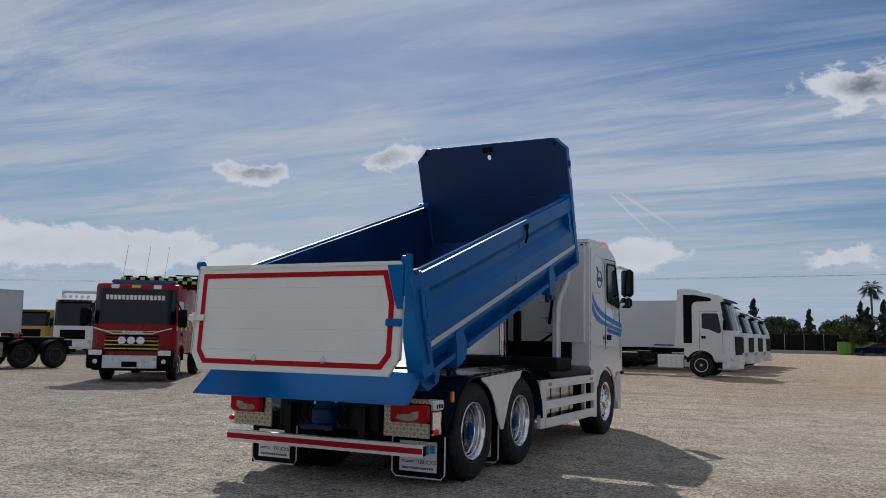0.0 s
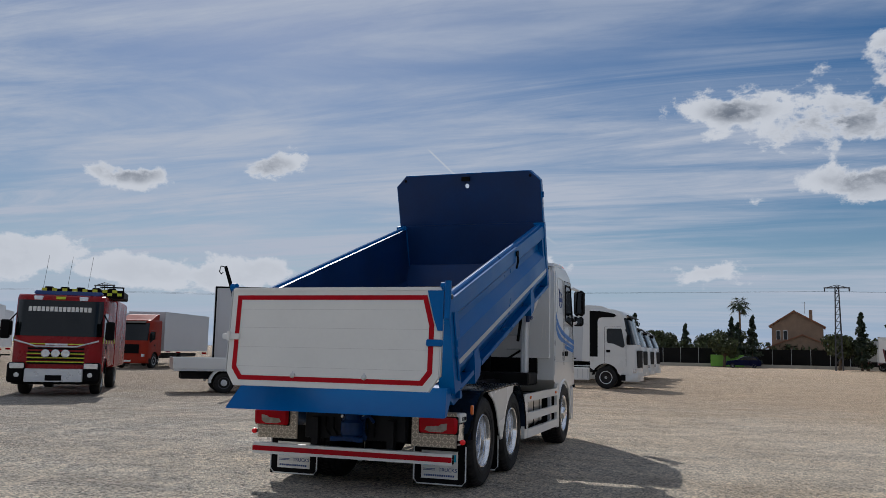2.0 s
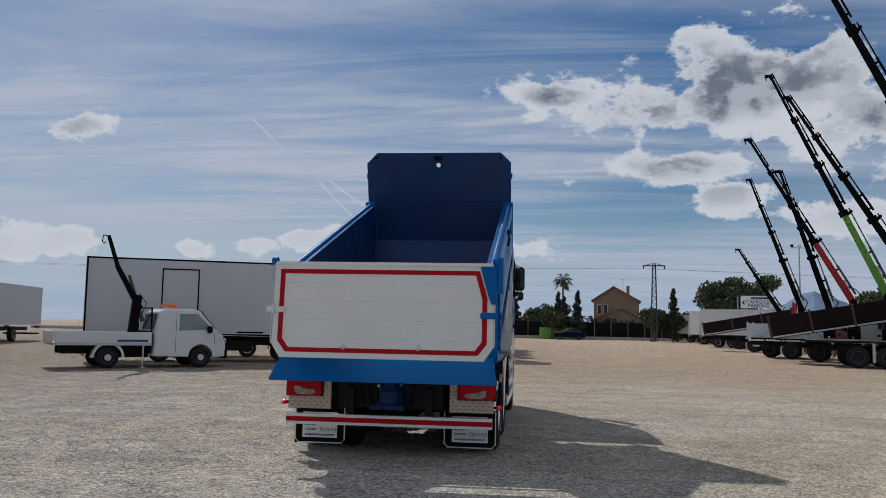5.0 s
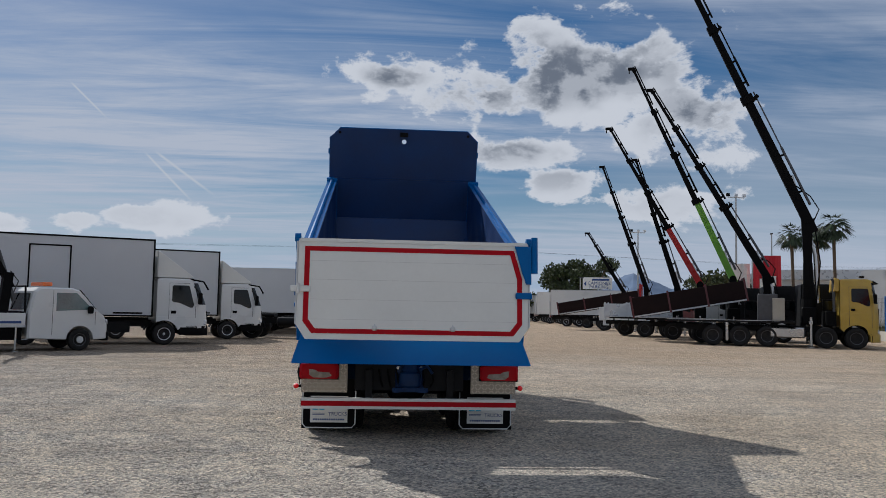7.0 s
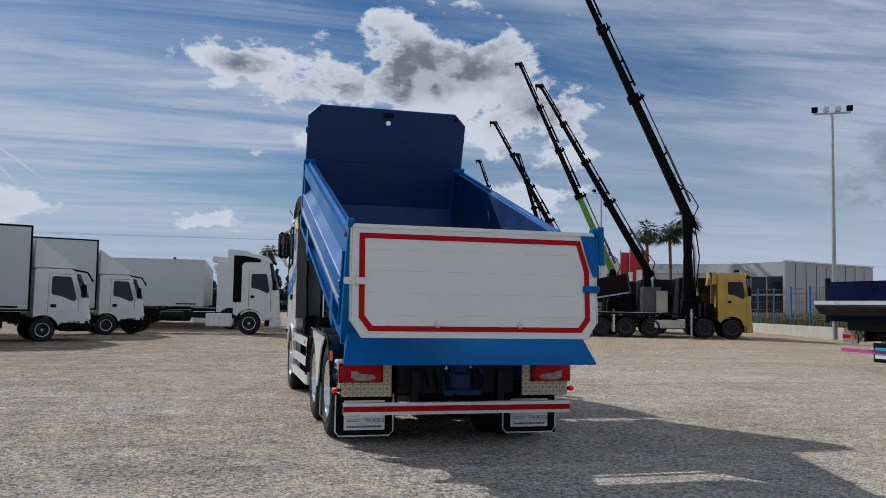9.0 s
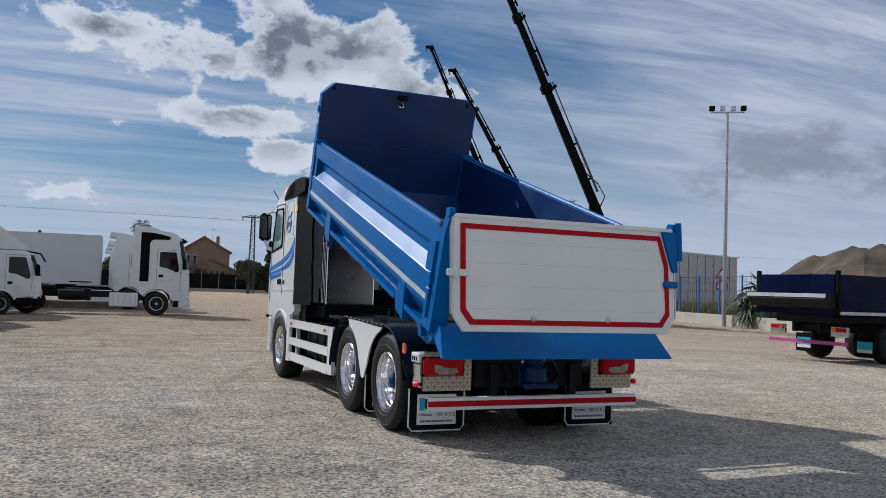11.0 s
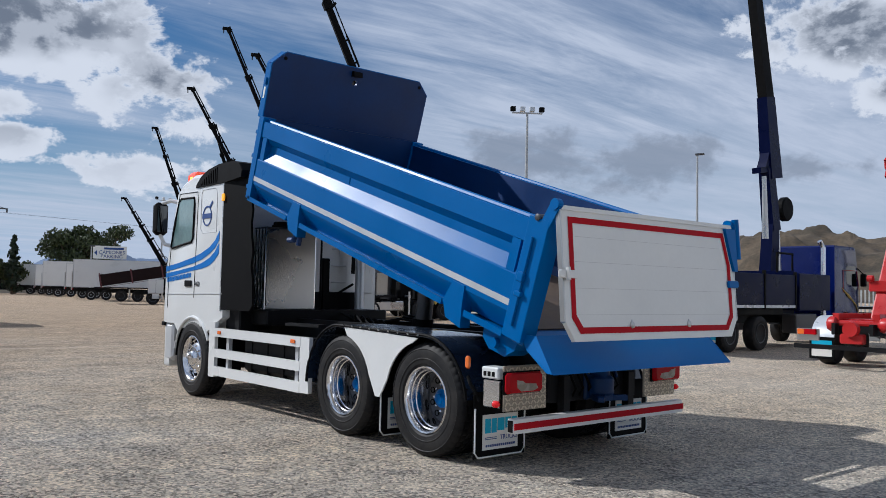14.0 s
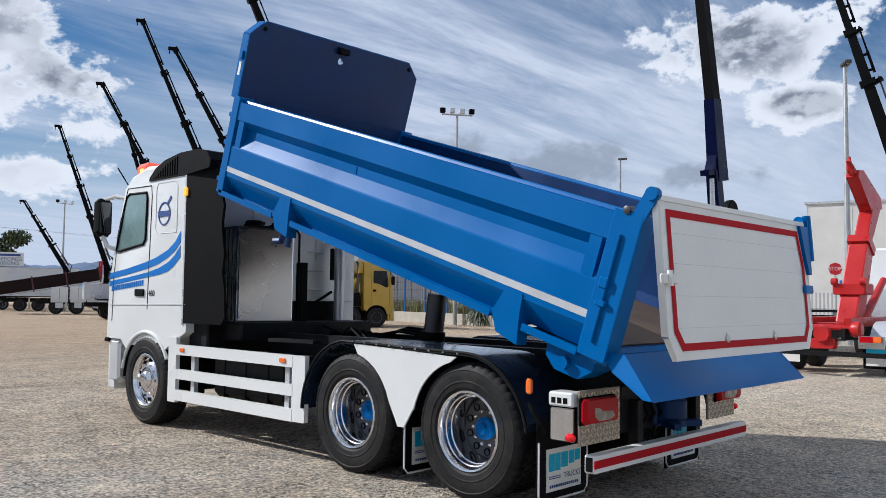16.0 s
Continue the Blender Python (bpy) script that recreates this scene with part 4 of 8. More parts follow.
for sx in (-1, 1):
    a, b2 = sorted((sx * (CW - 0.004), sx * (CW + 0.006)))
    tp("side_window", B().prism(win, "x", a, b2), DARKGLASS if sx > 0 else CABSIDE, "tinted side window", parent=cab)
    fr = B().tube([(sx * (CW + 0.006), *p) for p in win + win[:1]], 0.016, 6)
    tp("window_seal", fr, BLACK, parent=cab)
    dr = B().tube([(sx * (CW + 0.001), y, z) for y, z in ((5.15, 1.36), (5.11, 2.72), (5.13, 2.85), (5.74, 2.86), (5.98, 2.30), (6.05, 1.75), (6.07, 1.20))], 0.006, 5)
    tp("door_gap", dr, BLACK, parent=cab)
    tp("panel_gap", B().tube([(sx * (CW + 0.001), 4.26, 1.43), (sx * (CW + 0.001), 6.12, 1.40)], 0.008, 5), GREYSTRIPE, parent=cab)
    tp("door_handle", B().box(*sorted((sx * CW, sx * (CW + 0.02))), 5.23, 5.45, 1.515, 1.605, 0.012), BLACK, "black door handle", parent=cab)
    # swoosh: two bands sweeping up to the rear
    def swoosh(top, low):
        bb, nn = B(), len(top)
        xo, xi = sx * (CW + 0.005), sx * (CW + 0.0015)
        bb.put([(x, *p) for x in (xo, xi) for p in top + low], [(i, i + 1, nn + i + 1, nn + i) for i in range(nn - 1)] + [(2 * nn + i, 2 * nn + i + 1, 3 * nn + i + 1, 3 * nn + i) for i in range(nn - 1)])
        return bb
    tp("stripe", swoosh([(6.16, 1.805), (5.7, 1.855), (5.23, 1.925), (4.95, 1.98), (4.685, 2.06), (4.52, 2.15), (4.40, 2.27)], [(6.16, 1.73), (5.7, 1.78), (5.18, 1.847), (4.9, 1.90), (4.685, 1.97), (4.53, 2.04), (4.40, 2.14)]), STRIPE_BLUE, "blue swoosh stripe", parent=cab)
    tp("stripe", swoosh([(6.16, 1.702), (5.7, 1.745), (5.18, 1.80), (4.9, 1.85), (4.676, 1.915), (4.53, 1.99), (4.40, 2.105)], [(6.15, 1.64), (5.7, 1.69), (5.17, 1.745), (4.9, 1.77), (4.67, 1.812), (4.53, 1.875), (4.40, 1.97)]), STRIPE_BLUE, parent=cab)
    word = B()
    for k in range(17):
        word.box(*sorted((sx * (CW + 0.002), sx * (CW + 0.005))), 6.10 - k * 0.050 - 0.036, 6.10 - k * 0.050, 1.575 + 0.0045 * k, 1.64 + 0.0045 * k)
    tp("printed_line", word, STRIPE_BLUE, parent=cab)
    letters("460", 0.10, pose(sx * (CW + 0.003), 5.05, 1.55, 90, 0, 90 if sx > 0 else -90), DARKSTEEL, cab, depth=0.002)
    emb = B().lathe([(0, 0.140), (sx * 0.006, 0.140), (sx * 0.006, 0.120), (0, 0.120)], (sx * (CW + 0.001), 4.80, 2.49), "x", 32, None, False)
    emb.beam((sx * (CW + 0.004), 4.72, 2.61), (sx * (CW + 0.004), 4.64, 2.68), 0.008, 0.035)
    ring = tp("emblem", emb, SIGNBLUE, "dark blue ring emblem", parent=cab)
    tp("emblem_bar", B().box(*sorted((sx * (CW + 0.001), sx * (CW + 0.009))), 4.655, 4.945, 2.457, 2.523), SIGNBLUE, parent=cab)
    pan = B().tube([(sx * (CW + 0.001), y, z) for y, z in ((4.50, 2.26), (4.50, 2.80), (4.56, 2.86), (4.96, 2.86), (5.0, 2.80), (5.0, 2.32), (4.94, 2.26), (4.50, 2.26))], 0.005, 5)
    tp("panel_groove", pan, GREYSTRIPE, parent=cab)
    # black wind deflector down the cab's rear edge
    if sx < 0:
        df = [(4.30, 1.22), (4.30, 2.96), (4.28, 3.10), (3.92, 3.10), (3.80, 3.04), (3.74, 2.92)]
        df += [(3.70 + 0.022 * math.sin(k * 2.3) - 0.010 * k, 2.88 - 0.18 * k) for k in range(1, 9)] + [(3.60, 1.30), (3.66, 1.22)]
        nd = len(df)
        dp = B().put([(-1.236 + (4.30 - y) * 0.15 + q, y, z) for q in (0, 0.03) for y, z in df], [tuple(range(nd)), tuple(range(nd, 2 * nd))] + [(i, (i + 1) % nd, nd + (i + 1) % nd, nd + i) for i in range(nd)])
        tp("wind_deflector", dp, BLACK, "black side wind deflector", parent=cab)
    tp("hinge_strip", B().prism([(4.29, 1.2), (4.32, 1.2), (4.32, 2.95), (4.29, 2.95)], "x", *sorted((sx * (CW - 0.002), sx * (CW + 0.012)))), SILVER, parent=cab)
    if sx < 0:
        tp("cab_marker", B().box(*sorted((sx * (CW + 0.005), sx * (CW + 0.03))), 4.26, 4.32, 2.66, 2.76, 0.008), BEACON_AMBER, "amber marker lamp", parent=cab)
    # roof vents: dark curved fairing over the rear corner
    if sx < 0:
        fp = [(5.19, 2.905), (5.17, 2.945), (5.02, 3.05), (4.80, 3.125), (4.45, 3.175), (4.05, 3.175), (3.86, 3.13), (3.78, 3.03), (3.80, 2.94), (4.30, 2.905)]
        fair = tp("roof_fairing", B().prism(fp, "x", -1.242, -0.62, 0.012), BLACK, "black ribbed roof fairing", parent=cab)
        for k in range(11):
            yk = 4.50 + 0.055 * k
            tp("fairing_rib", B().box(-1.252, -1.24, yk, yk + 0.022, 2.93, 3.135 - 0.012 * k - 0.0009 * k * k), BLACK, parent=fair)
    else:
        tp("roof_gutter", B().prism([(4.20, 3.03), (4.24, 3.09), (5.0, 3.11), (5.0, 3.06)], "x", 1.0, CW - 0.01), WHITE, parent=cab)
    # mirrors
    tp("mirror_arm", B().tube([(sx * 1.10, 5.90, 2.74), (sx * 1.22, 6.08, 2.79), (sx * 1.32, 6.22, 2.74)], 0.03, 8), WHITE, parent=cab, smooth=True)
    tp("mirror_arm", B().tube([(sx * 1.16, 6.06, 2.10), (sx * 1.27, 6.16, 2.14), (sx * 1.33, 6.22, 2.30)], 0.03, 8), WHITE, parent=cab, smooth=True)
    mir = tp("mirror", B().box(*sorted((sx * 1.215, sx * 1.42)), 6.15, 6.31, 2.27, 2.76, 0.05), BLACK, "black door mirror", True)
    tp("mirror_glass", B().box(*sorted((sx * 1.245, sx * 1.392)), 6.143, 6.151, 2.32, 2.71, 0.002), MIRROR, parent=mir)
    if sx > 0:
        m2 = tp("wide_mirror", B().box(1.20, 1.40, 6.15, 6.28, 2.08, 2.26, 0.04), BLACK, smooth=True)
        tp("mirror_glass", B().box(1.225, 1.375, 6.143, 6.151, 2.105, 2.235, 0.002), MIRROR, parent=m2)
    # lower body: wheel arch rim, bumper corner, step
    tp("arch_rim", B().tube([(sx * (CW + 0.0), *p) for p in arc(5.155, 0.50, 0.592, 12, 150, 16)], 0.022, 8), WHITE, parent=cab)
    tp("arch_liner", B().prism(arc(5.155, 0.50, 0.59, 2, 178, 16) + arc(5.155, 0.50, 0.57, 178, 2, 16), "x", *sorted((sx * 0.60, sx * 1.215))), BLACK)
    tp("wheel_well", B().prism(arc(5.155, 0.50, 0.58, 0, 180, 16), "x", *sorted((sx * 0.585, sx * 0.60))), BLACK)
    tp("step_panel", B().box(*sorted((sx * 0.95, sx * 1.215)), 5.86, 6.16, 0.42, 0.98, 0.05), GREYSTRIPE, "grey step panel")
    tp("bumper_corner", B().prism([(sx * 0.80, 6.0), (sx * 1.20, 6.0), (sx * 1.215, 6.14), (sx * 1.14, 6.30), (sx * 0.98, 6.42), (sx * 0.80, 6.46)], "z", 0.34, 0.98, 0.03), WHITE, smooth=True)
    tp("head_lamp", B().box(*sorted((sx * 0.72, sx * 1.10)), 6.20, 6.44, 0.98, 1.22, 0.04), HEADLAMP, smooth=True)
    tp("fog_marker", B().box(*sorted((sx * 1.20, sx * 1.24)), 6.12, 6.24, 0.93, 0.99, 0.012), BLACK)
tp("windscreen", B().prism([(5.985, 2.76), (6.36, 1.98), (6.34, 1.96), (5.965, 2.75)], "x", -0.98, 0.98), DARKGLASS, parent=cab)
tp("sun_visor", B().prism([(5.88, 2.90), (6.16, 2.74), (6.18, 2.76), (5.90, 2.96)], "x", -1.02, 1.02), BLACK, parent=cab)
tp("grille", B().box(-0.72, 0.72, 6.42, 6.48, 0.70, 1.55, 0.02), BLACK)
tp("bumper", B().box(-0.82, 0.82, 6.32, 6.52, 0.32, 0.72, 0.05), WHITE, smooth=True)
# roof beacon bar
bcn = tp("beacon_bar", B().box(-1.12, -0.70, 5.46, 5.78, 2.99, 3.19, 0.05), BEACON, "red-orange roof beacon, flashing", True)
tp("beacon_core", B().box(-1.125, -1.05, 5.55, 5.67, 3.05, 3.13, 0.02), BEACON_GLOW, parent=bcn)
bcn2 = tp("beacon_bar", B().box(0.70, 1.12, 5.46, 5.78, 2.99, 3.19, 0.05), BEACON, "red-orange roof beacon, flashing", True)
tp("beacon_core", B().box(0.74, 0.86, 5.45, 5.49, 3.05, 3.13, 0.015), BEACON_GLOW, parent=bcn2)
tp("beacon_deck", B().box(-0.70, 0.70, 5.52, 5.70, 3.0, 3.10, 0.02), WHITE)
back = B().box(-1.14, 1.16, 4.20, 4.245, 1.47, 3.02, 0.012)
rear = tp("cab_back", back, WHITE, "white cab back wall")
for k in range(12):
    tp("roof_clip", B().box(-1.10 + 0.2 * k, -1.06 + 0.2 * k, 4.185, 4.20, 2.985, 3.005), BLACK, parent=rear)
for z in (1.62, 1.86, 2.10, 2.34):
    tp("back_slot", B().tube([(0.42, 4.196, z), (0.66, 4.196, z)], 0.012, 6), GREYSTRIPE, parent=rear)
tp("back_groove", B().tube([(-0.4, 4.197, 2.0), (-0.4, 4.197, 2.8), (0.55, 4.197, 2.8), (0.55, 4.197, 2.0)], 0.006, 5), GREYSTRIPE, parent=rear)
tp("seal_smear", B().beam((1.02, 4.198, 1.78), (1.05, 4.198, 2.1), 0.012, 0.002).beam((1.10, 4.198, 1.78), (1.08, 4.198, 1.95), 0.012, 0.002), OFFWHITE, parent=rear)
ant = tp("aerial", B().tube([(-1.1, 5.95, 2.9), (-1.25, 6.0, 3.15)], 0.008, 5), BLACK)
tp("front_flap", B().box(-1.20, -0.75, 4.60, 4.62, 0.35, 0.9), BLACK)
tp("front_flap", B().box(0.75, 1.20, 4.60, 4.62, 0.35, 0.9), BLACK)

# ---- the raised bed ----
TILT = 17.6
BM = pose(0, -1.160, 1.209, TILT, 0, 0)
bp_ = lambda name, b, m, label="", smooth=False, parent=None: part(name, b, m, parent or bed, label, smooth)
L = 4.98
bed = tp("tipper_bed", B(BM).box(-1.13, 1.13, 0.0, L, -0.03, 0.0), BLUE_SHADE, "blue steel tipping bed, raised")
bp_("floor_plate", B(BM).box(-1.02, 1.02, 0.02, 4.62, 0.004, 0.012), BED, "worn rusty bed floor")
bp_("front_slope", B(BM).prism([(4.62, 0.0), (4.93, 0.0), (4.93, 0.32), (4.90, 0.32)], "x", -1.10, 1.10), BLUE_SHADE)
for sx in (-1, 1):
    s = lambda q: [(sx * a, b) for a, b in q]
    bp_("floor_fillet", B(BM).prism(s([(1.02, 0.0), (1.11, 0.0), (1.11, 0.11)]), "y", 0.02, 4.9), BLUE_SHADE)
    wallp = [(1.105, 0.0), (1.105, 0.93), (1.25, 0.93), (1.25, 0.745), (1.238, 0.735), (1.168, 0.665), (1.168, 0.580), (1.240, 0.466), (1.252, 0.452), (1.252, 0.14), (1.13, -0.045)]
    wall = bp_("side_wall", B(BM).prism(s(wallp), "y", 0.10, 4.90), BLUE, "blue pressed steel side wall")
    bp_("wall_lining", B(BM).box(*sorted((sx * 1.098, sx * 1.1045)), 0.06, 4.92, 0.0, 0.928), BLUE_SHADE, parent=wall)
    bp_("top_rail", B(BM).tube([(sx * 1.178, 0.02, 0.935), (sx * 1.178, 4.95, 0.935)], 0.028, 8), BLUE, parent=wall, smooth=True)
    bp_("silver_line", B(BM).prism(s([(1.2525, 0.185), (1.256, 0.185), (1.256, 0.240), (1.2525, 0.240)]), "y", 0.12, 4.90), GREYSTRIPE, parent=wall)
    for u in (0.16, 4.74):
        end = [(1.16, 0.740), (1.246, 0.740), (1.246, 0.46), (1.16, 0.60)]
        bp_("rib", B(BM).prism(s(end), "y", u, u + 0.10), BLUE, parent=wall)
    bp_("weld_seam", B(BM).tube([(sx * 1.170, 2.9, 0.595), (sx * 1.170, 2.9, 0.66)], 0.006, 5), BLUE, parent=wall)
    bp_("sill_rail", B(BM).prism(s([(1.04, -0.10), (1.13, -0.10), (1.13, -0.025), (1.04, -0.025)]), "y", 0.75, 4.95, 0.005), BLUE)
    bp_("rear_post", B(BM).prism(s([(1.09, -0.06), (1.265, -0.06), (1.265, 0.96), (1.09, 0.96)]), "y", -0.11, 0.115, 0.008), BLUE)
    bp_("front_post", B(BM).prism(s([(1.09, -0.06), (1.262, -0.06), (1.262, 0.98), (1.09, 0.98)]), "y", 4.885, 5.0, 0.008), BLUE)
    for v in (0.05, 0.45, 0.75):
        bp_("lug", B(BM).box(*sorted((sx * 1.20, sx * 1.25)), 5.0, 5.06, v, v + 0.05, 0.006), BLUE)
    for u in (0.68, 3.66):
        br = bp_("bed_bracket", B(BM).prism([(u, 0.17), (u + 0.16, 0.17), (u + 0.24, -0.03), (u + 0.16, -0.17), (u - 0.06, -0.20), (u - 0.02, 0.0)], "x", *sorted((sx * 1.145, sx * 1.262))), BLUE, "blue hinge bracket", True)
        if u > 1:
            bp_("claw", B(BM).tube([(sx * 1.2, u + 0.05, -0.16), (sx * 1.2, u + 0.09, -0.27), (sx * 1.2, u + 0.20, -0.30)], 0.035, 8).tube([(sx * 1.2, u - 0.03, -0.20), (sx * 1.2, u - 0.03, -0.30)], 0.03, 8), BLUE_SHADE, parent=br)
    # rear pivot under the bed
    pv = bp_("pivot_bracket", B(BM).prism([(0.0, -0.06), (0.44, -0.06), (0.42, -0.20), (0.32, -0.27), (0.12, -0.27), (0.02, -0.18)], "x", *sorted((sx * 0.92, sx * 1.16))), BLUE, "blue rear pivot", True)
    bp_("pivot_pin", B(BM).tube([(sx * 1.16, 0.24, -0.19), (sx * 1.21, 0.24, -0.19)], 0.045, 14), BLUE, parent=pv)
    bp_("longitudinal_beam", B(BM).prism(s([(0.34, -0.18), (0.48, -0.18), (0.48, -0.03), (0.34, -0.03)]), "y", 0.05, 4.9), BLUE_SHADE)
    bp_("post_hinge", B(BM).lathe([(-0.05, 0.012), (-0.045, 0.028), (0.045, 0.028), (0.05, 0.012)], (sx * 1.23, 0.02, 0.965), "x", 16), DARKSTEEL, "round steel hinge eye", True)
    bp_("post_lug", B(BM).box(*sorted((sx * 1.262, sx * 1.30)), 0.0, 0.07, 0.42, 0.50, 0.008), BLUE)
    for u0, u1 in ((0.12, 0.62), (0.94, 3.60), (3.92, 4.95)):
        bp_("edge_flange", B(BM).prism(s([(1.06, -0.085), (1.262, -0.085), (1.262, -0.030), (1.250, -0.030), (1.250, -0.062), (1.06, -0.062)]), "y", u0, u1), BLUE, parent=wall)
bp_("pivot_tube", B(BM).tube([(-0.93, 0.22, -0.17), (0.93, 0.22, -0.17)], 0.07, 14), BLUE_SHADE, smooth=True)
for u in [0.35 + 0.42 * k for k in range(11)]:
    bp_("cross_bearer", B(BM).box(-1.06, 1.06, u, u + 0.06, -0.10, -0.032), BLUE_SHADE)
bp_("wall_lever", B(BM).tube([(1.262, 3.0, 0.86), (1.275, 2.96, 0.74), (1.262, 2.90, 0.66)], 0.016, 6).box(1.25, 1.275, 2.94, 3.06, 0.82, 0.88, 0.006), BLACK, "small dark lever on the side wall")
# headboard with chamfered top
hb = bp_("headboard", B(BM).box(-1.12, 1.12, 4.92, 4.97, 0.0, 0.98, 0.0), BLUE_SHADE, "blue headboard")
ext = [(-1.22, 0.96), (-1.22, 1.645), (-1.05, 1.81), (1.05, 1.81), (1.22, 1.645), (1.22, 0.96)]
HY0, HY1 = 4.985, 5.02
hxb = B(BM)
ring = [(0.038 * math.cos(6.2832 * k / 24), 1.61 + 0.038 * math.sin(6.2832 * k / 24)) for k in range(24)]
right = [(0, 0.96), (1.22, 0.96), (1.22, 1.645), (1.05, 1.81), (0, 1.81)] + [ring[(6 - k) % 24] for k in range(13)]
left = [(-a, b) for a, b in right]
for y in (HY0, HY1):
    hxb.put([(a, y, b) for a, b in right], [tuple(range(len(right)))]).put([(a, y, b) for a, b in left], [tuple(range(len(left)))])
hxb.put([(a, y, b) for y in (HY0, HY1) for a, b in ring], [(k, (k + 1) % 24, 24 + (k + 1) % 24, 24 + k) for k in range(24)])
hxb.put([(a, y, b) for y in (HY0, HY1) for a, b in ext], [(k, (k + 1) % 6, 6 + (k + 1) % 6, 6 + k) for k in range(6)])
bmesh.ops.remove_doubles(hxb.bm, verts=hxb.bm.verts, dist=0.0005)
hx = bp_("headboard_extension", hxb, BLUE_SHADE, "raised blue headboard, shade put into its colour")
bp_("edge_fold", B(BM).tube([(a, HY0 + 0.012, b) for a, b in ext], 0.012, 6), BLUE, parent=hx)
for sx in (-1, 1):
    bp_("side_fold", B(BM).box(*sorted((sx * 1.196, sx * 1.222)), HY1, HY1 + 0.11, 0.96, 1.64, 0.004), BLUE, parent=hx)
    bp_("corner_fold", B(BM).beam((sx * 1.213, HY1 + 0.055, 1.64), (sx * 1.05, HY1 + 0.055, 1.80), 0.11, 0.02), BLUE, parent=hx)
    bp_("fold_slot", B(BM).box(*sorted((sx * 1.221, sx * 1.226)), HY1 + 0.03, HY1 + 0.07, 1.20, 1.34), OFFWHITE, parent=hx)
    bp_("fold_bolt", B(BM).lathe([(-0.012, 0.022), (0.0, 0.024)], (sx * 1.06, HY0, 1.735), "y", 12), BLACK, parent=hx)
bp_("top_fold", B(BM).box(-1.05, 1.05, HY1, HY1 + 0.09, 1.785, 1.81, 0.004), BLUE, parent=hx)
bp_("hole_hood", B(BM).prism([(HY0 - 0.075, 1.70), (HY0, 1.69), (HY0, 1.765), (HY0 - 0.05, 1.765)], "x", -0.07, 0.06), BLACK, parent=hx)
for sx in (-1, 1):
    bp_("hook_plate", B(BM).box(*sorted((sx * 1.222, sx * 1.25)), HY1 + 0.01, HY1 + 0.06, 1.37, 1.46, 0.006), BLUE, parent=hx)
# chute below the tailgate
ch = bp_("chute", B().put([(-1.20, -1.375, 1.185), (1.20, -1.375, 1.185), (1.27, -1.615, 0.905), (-1.27, -1.615, 0.905), (-1.20, -1.385, 1.17), (1.20, -1.385, 1.17), (1.27, -1.625, 0.895), (-1.27, -1.625, 0.895)],
    [(0, 1, 2, 3), (4, 5, 6, 7), (0, 1, 5, 4), (1, 2, 6, 5), (2, 3, 7, 6), (3, 0, 4, 7)]), BLUE, "blue sloping discharge chute")
for sx in (-1, 1):
    bp_("chute_cheek", B().put([(sx * (x + q), y, z) for q in (0, 0.012) for x, y, z in ((1.20, -1.20, 1.19), (1.20, -1.38, 1.183), (1.27, -1.622, 0.90), (1.262, -1.55, 0.905), (1.22, -1.30, 1.06))],
        [(0, 1, 2, 3, 4), (5, 6, 7, 8, 9)] + [(k, (k + 1) % 5, 5 + (k + 1) % 5, 5 + k) for k in range(5)]), BLUE, parent=ch)
bp_("tail_beam", B(BM).box(-1.22, 1.22, -0.10, 0.04, -0.09, -0.002, 0.01), BLUE)

# tailgate, hanging from its top hinges
GY, G0, G1 = -1.755, 1.14, 2.18
GM = pose(0, -1.645, 2.192, -4.4, 0, 0) @ pose(0, -GY, -G1)
panel = [(-1.135, G0), (-1.235, G0 + 0.15), (-1.235, G1), (1.235, G1), (1.235, G0 + 0.15), (1.135, G0)]
gate = tp("tailgate", B(GM).prism(panel, "y", GY, GY + 0.045, 0.006), OFFWHITE, "white aluminium tailgate with red border, hanging open")
grooves = B(GM)
for gz in (0.21, 0.42, 0.63, 0.83):
    grooves.box(-1.10, 1.10, GY - 0.001, GY + 0.001, G0 + gz, G0 + gz + 0.0025)
tp("plank_joint", grooves, JOINT, parent=gate)
rim_o = [(-1.07, G0 + 0.062), (-1.165, G0 + 0.185), (-1.165, G1 - 0.055), (1.075, G1 - 0.055), (1.165, G1 - 0.36), (1.165, G0 + 0.185), (1.07, G0 + 0.062)]
rim_i = [(-1.035, G0 + 0.112), (-1.11, G0 + 0.21), (-1.11, G1 - 0.105), (1.035, G1 - 0.105), (1.11, G1 - 0.37), (1.11, G0 + 0.21), (1.035, G0 + 0.112)]
band = B(GM)
for y in (GY - 0.004, GY + 0.0005):
    band.put([(a, y, b) for a, b in rim_o] + [(a, y, b) for a, b in rim_i], [(i, (i + 1) % 7, 7 + (i + 1) % 7, 7 + i) for i in range(7)])
tp("red_border", band, RED, parent=gate)
tp("gate_rail", B(GM).box(-1.235, 1.235, GY - 0.01, GY + 0.055, G1 - 0.006, G1 + 0.03, 0.006), OFFWHITE, parent=gate)
for x in (-0.41, 0.42):
    tp("gate_knob", B(GM).lathe([(0.002, 0.03), (-0.012, 0.028), (-0.02, 0.012)], (x, GY, G0 + 0.125), "y", 14), STEEL, parent=gate)
    tp("knob_plate", B(GM).prism([(x - 0.02, G0 + 0.10), (x + 0.02, G0 + 0.10), (x + 0.004, G0 + 0.17), (x - 0.004, G0 + 0.17)], "y", GY - 0.006, GY + 0.001), GREYSTRIPE, parent=gate)
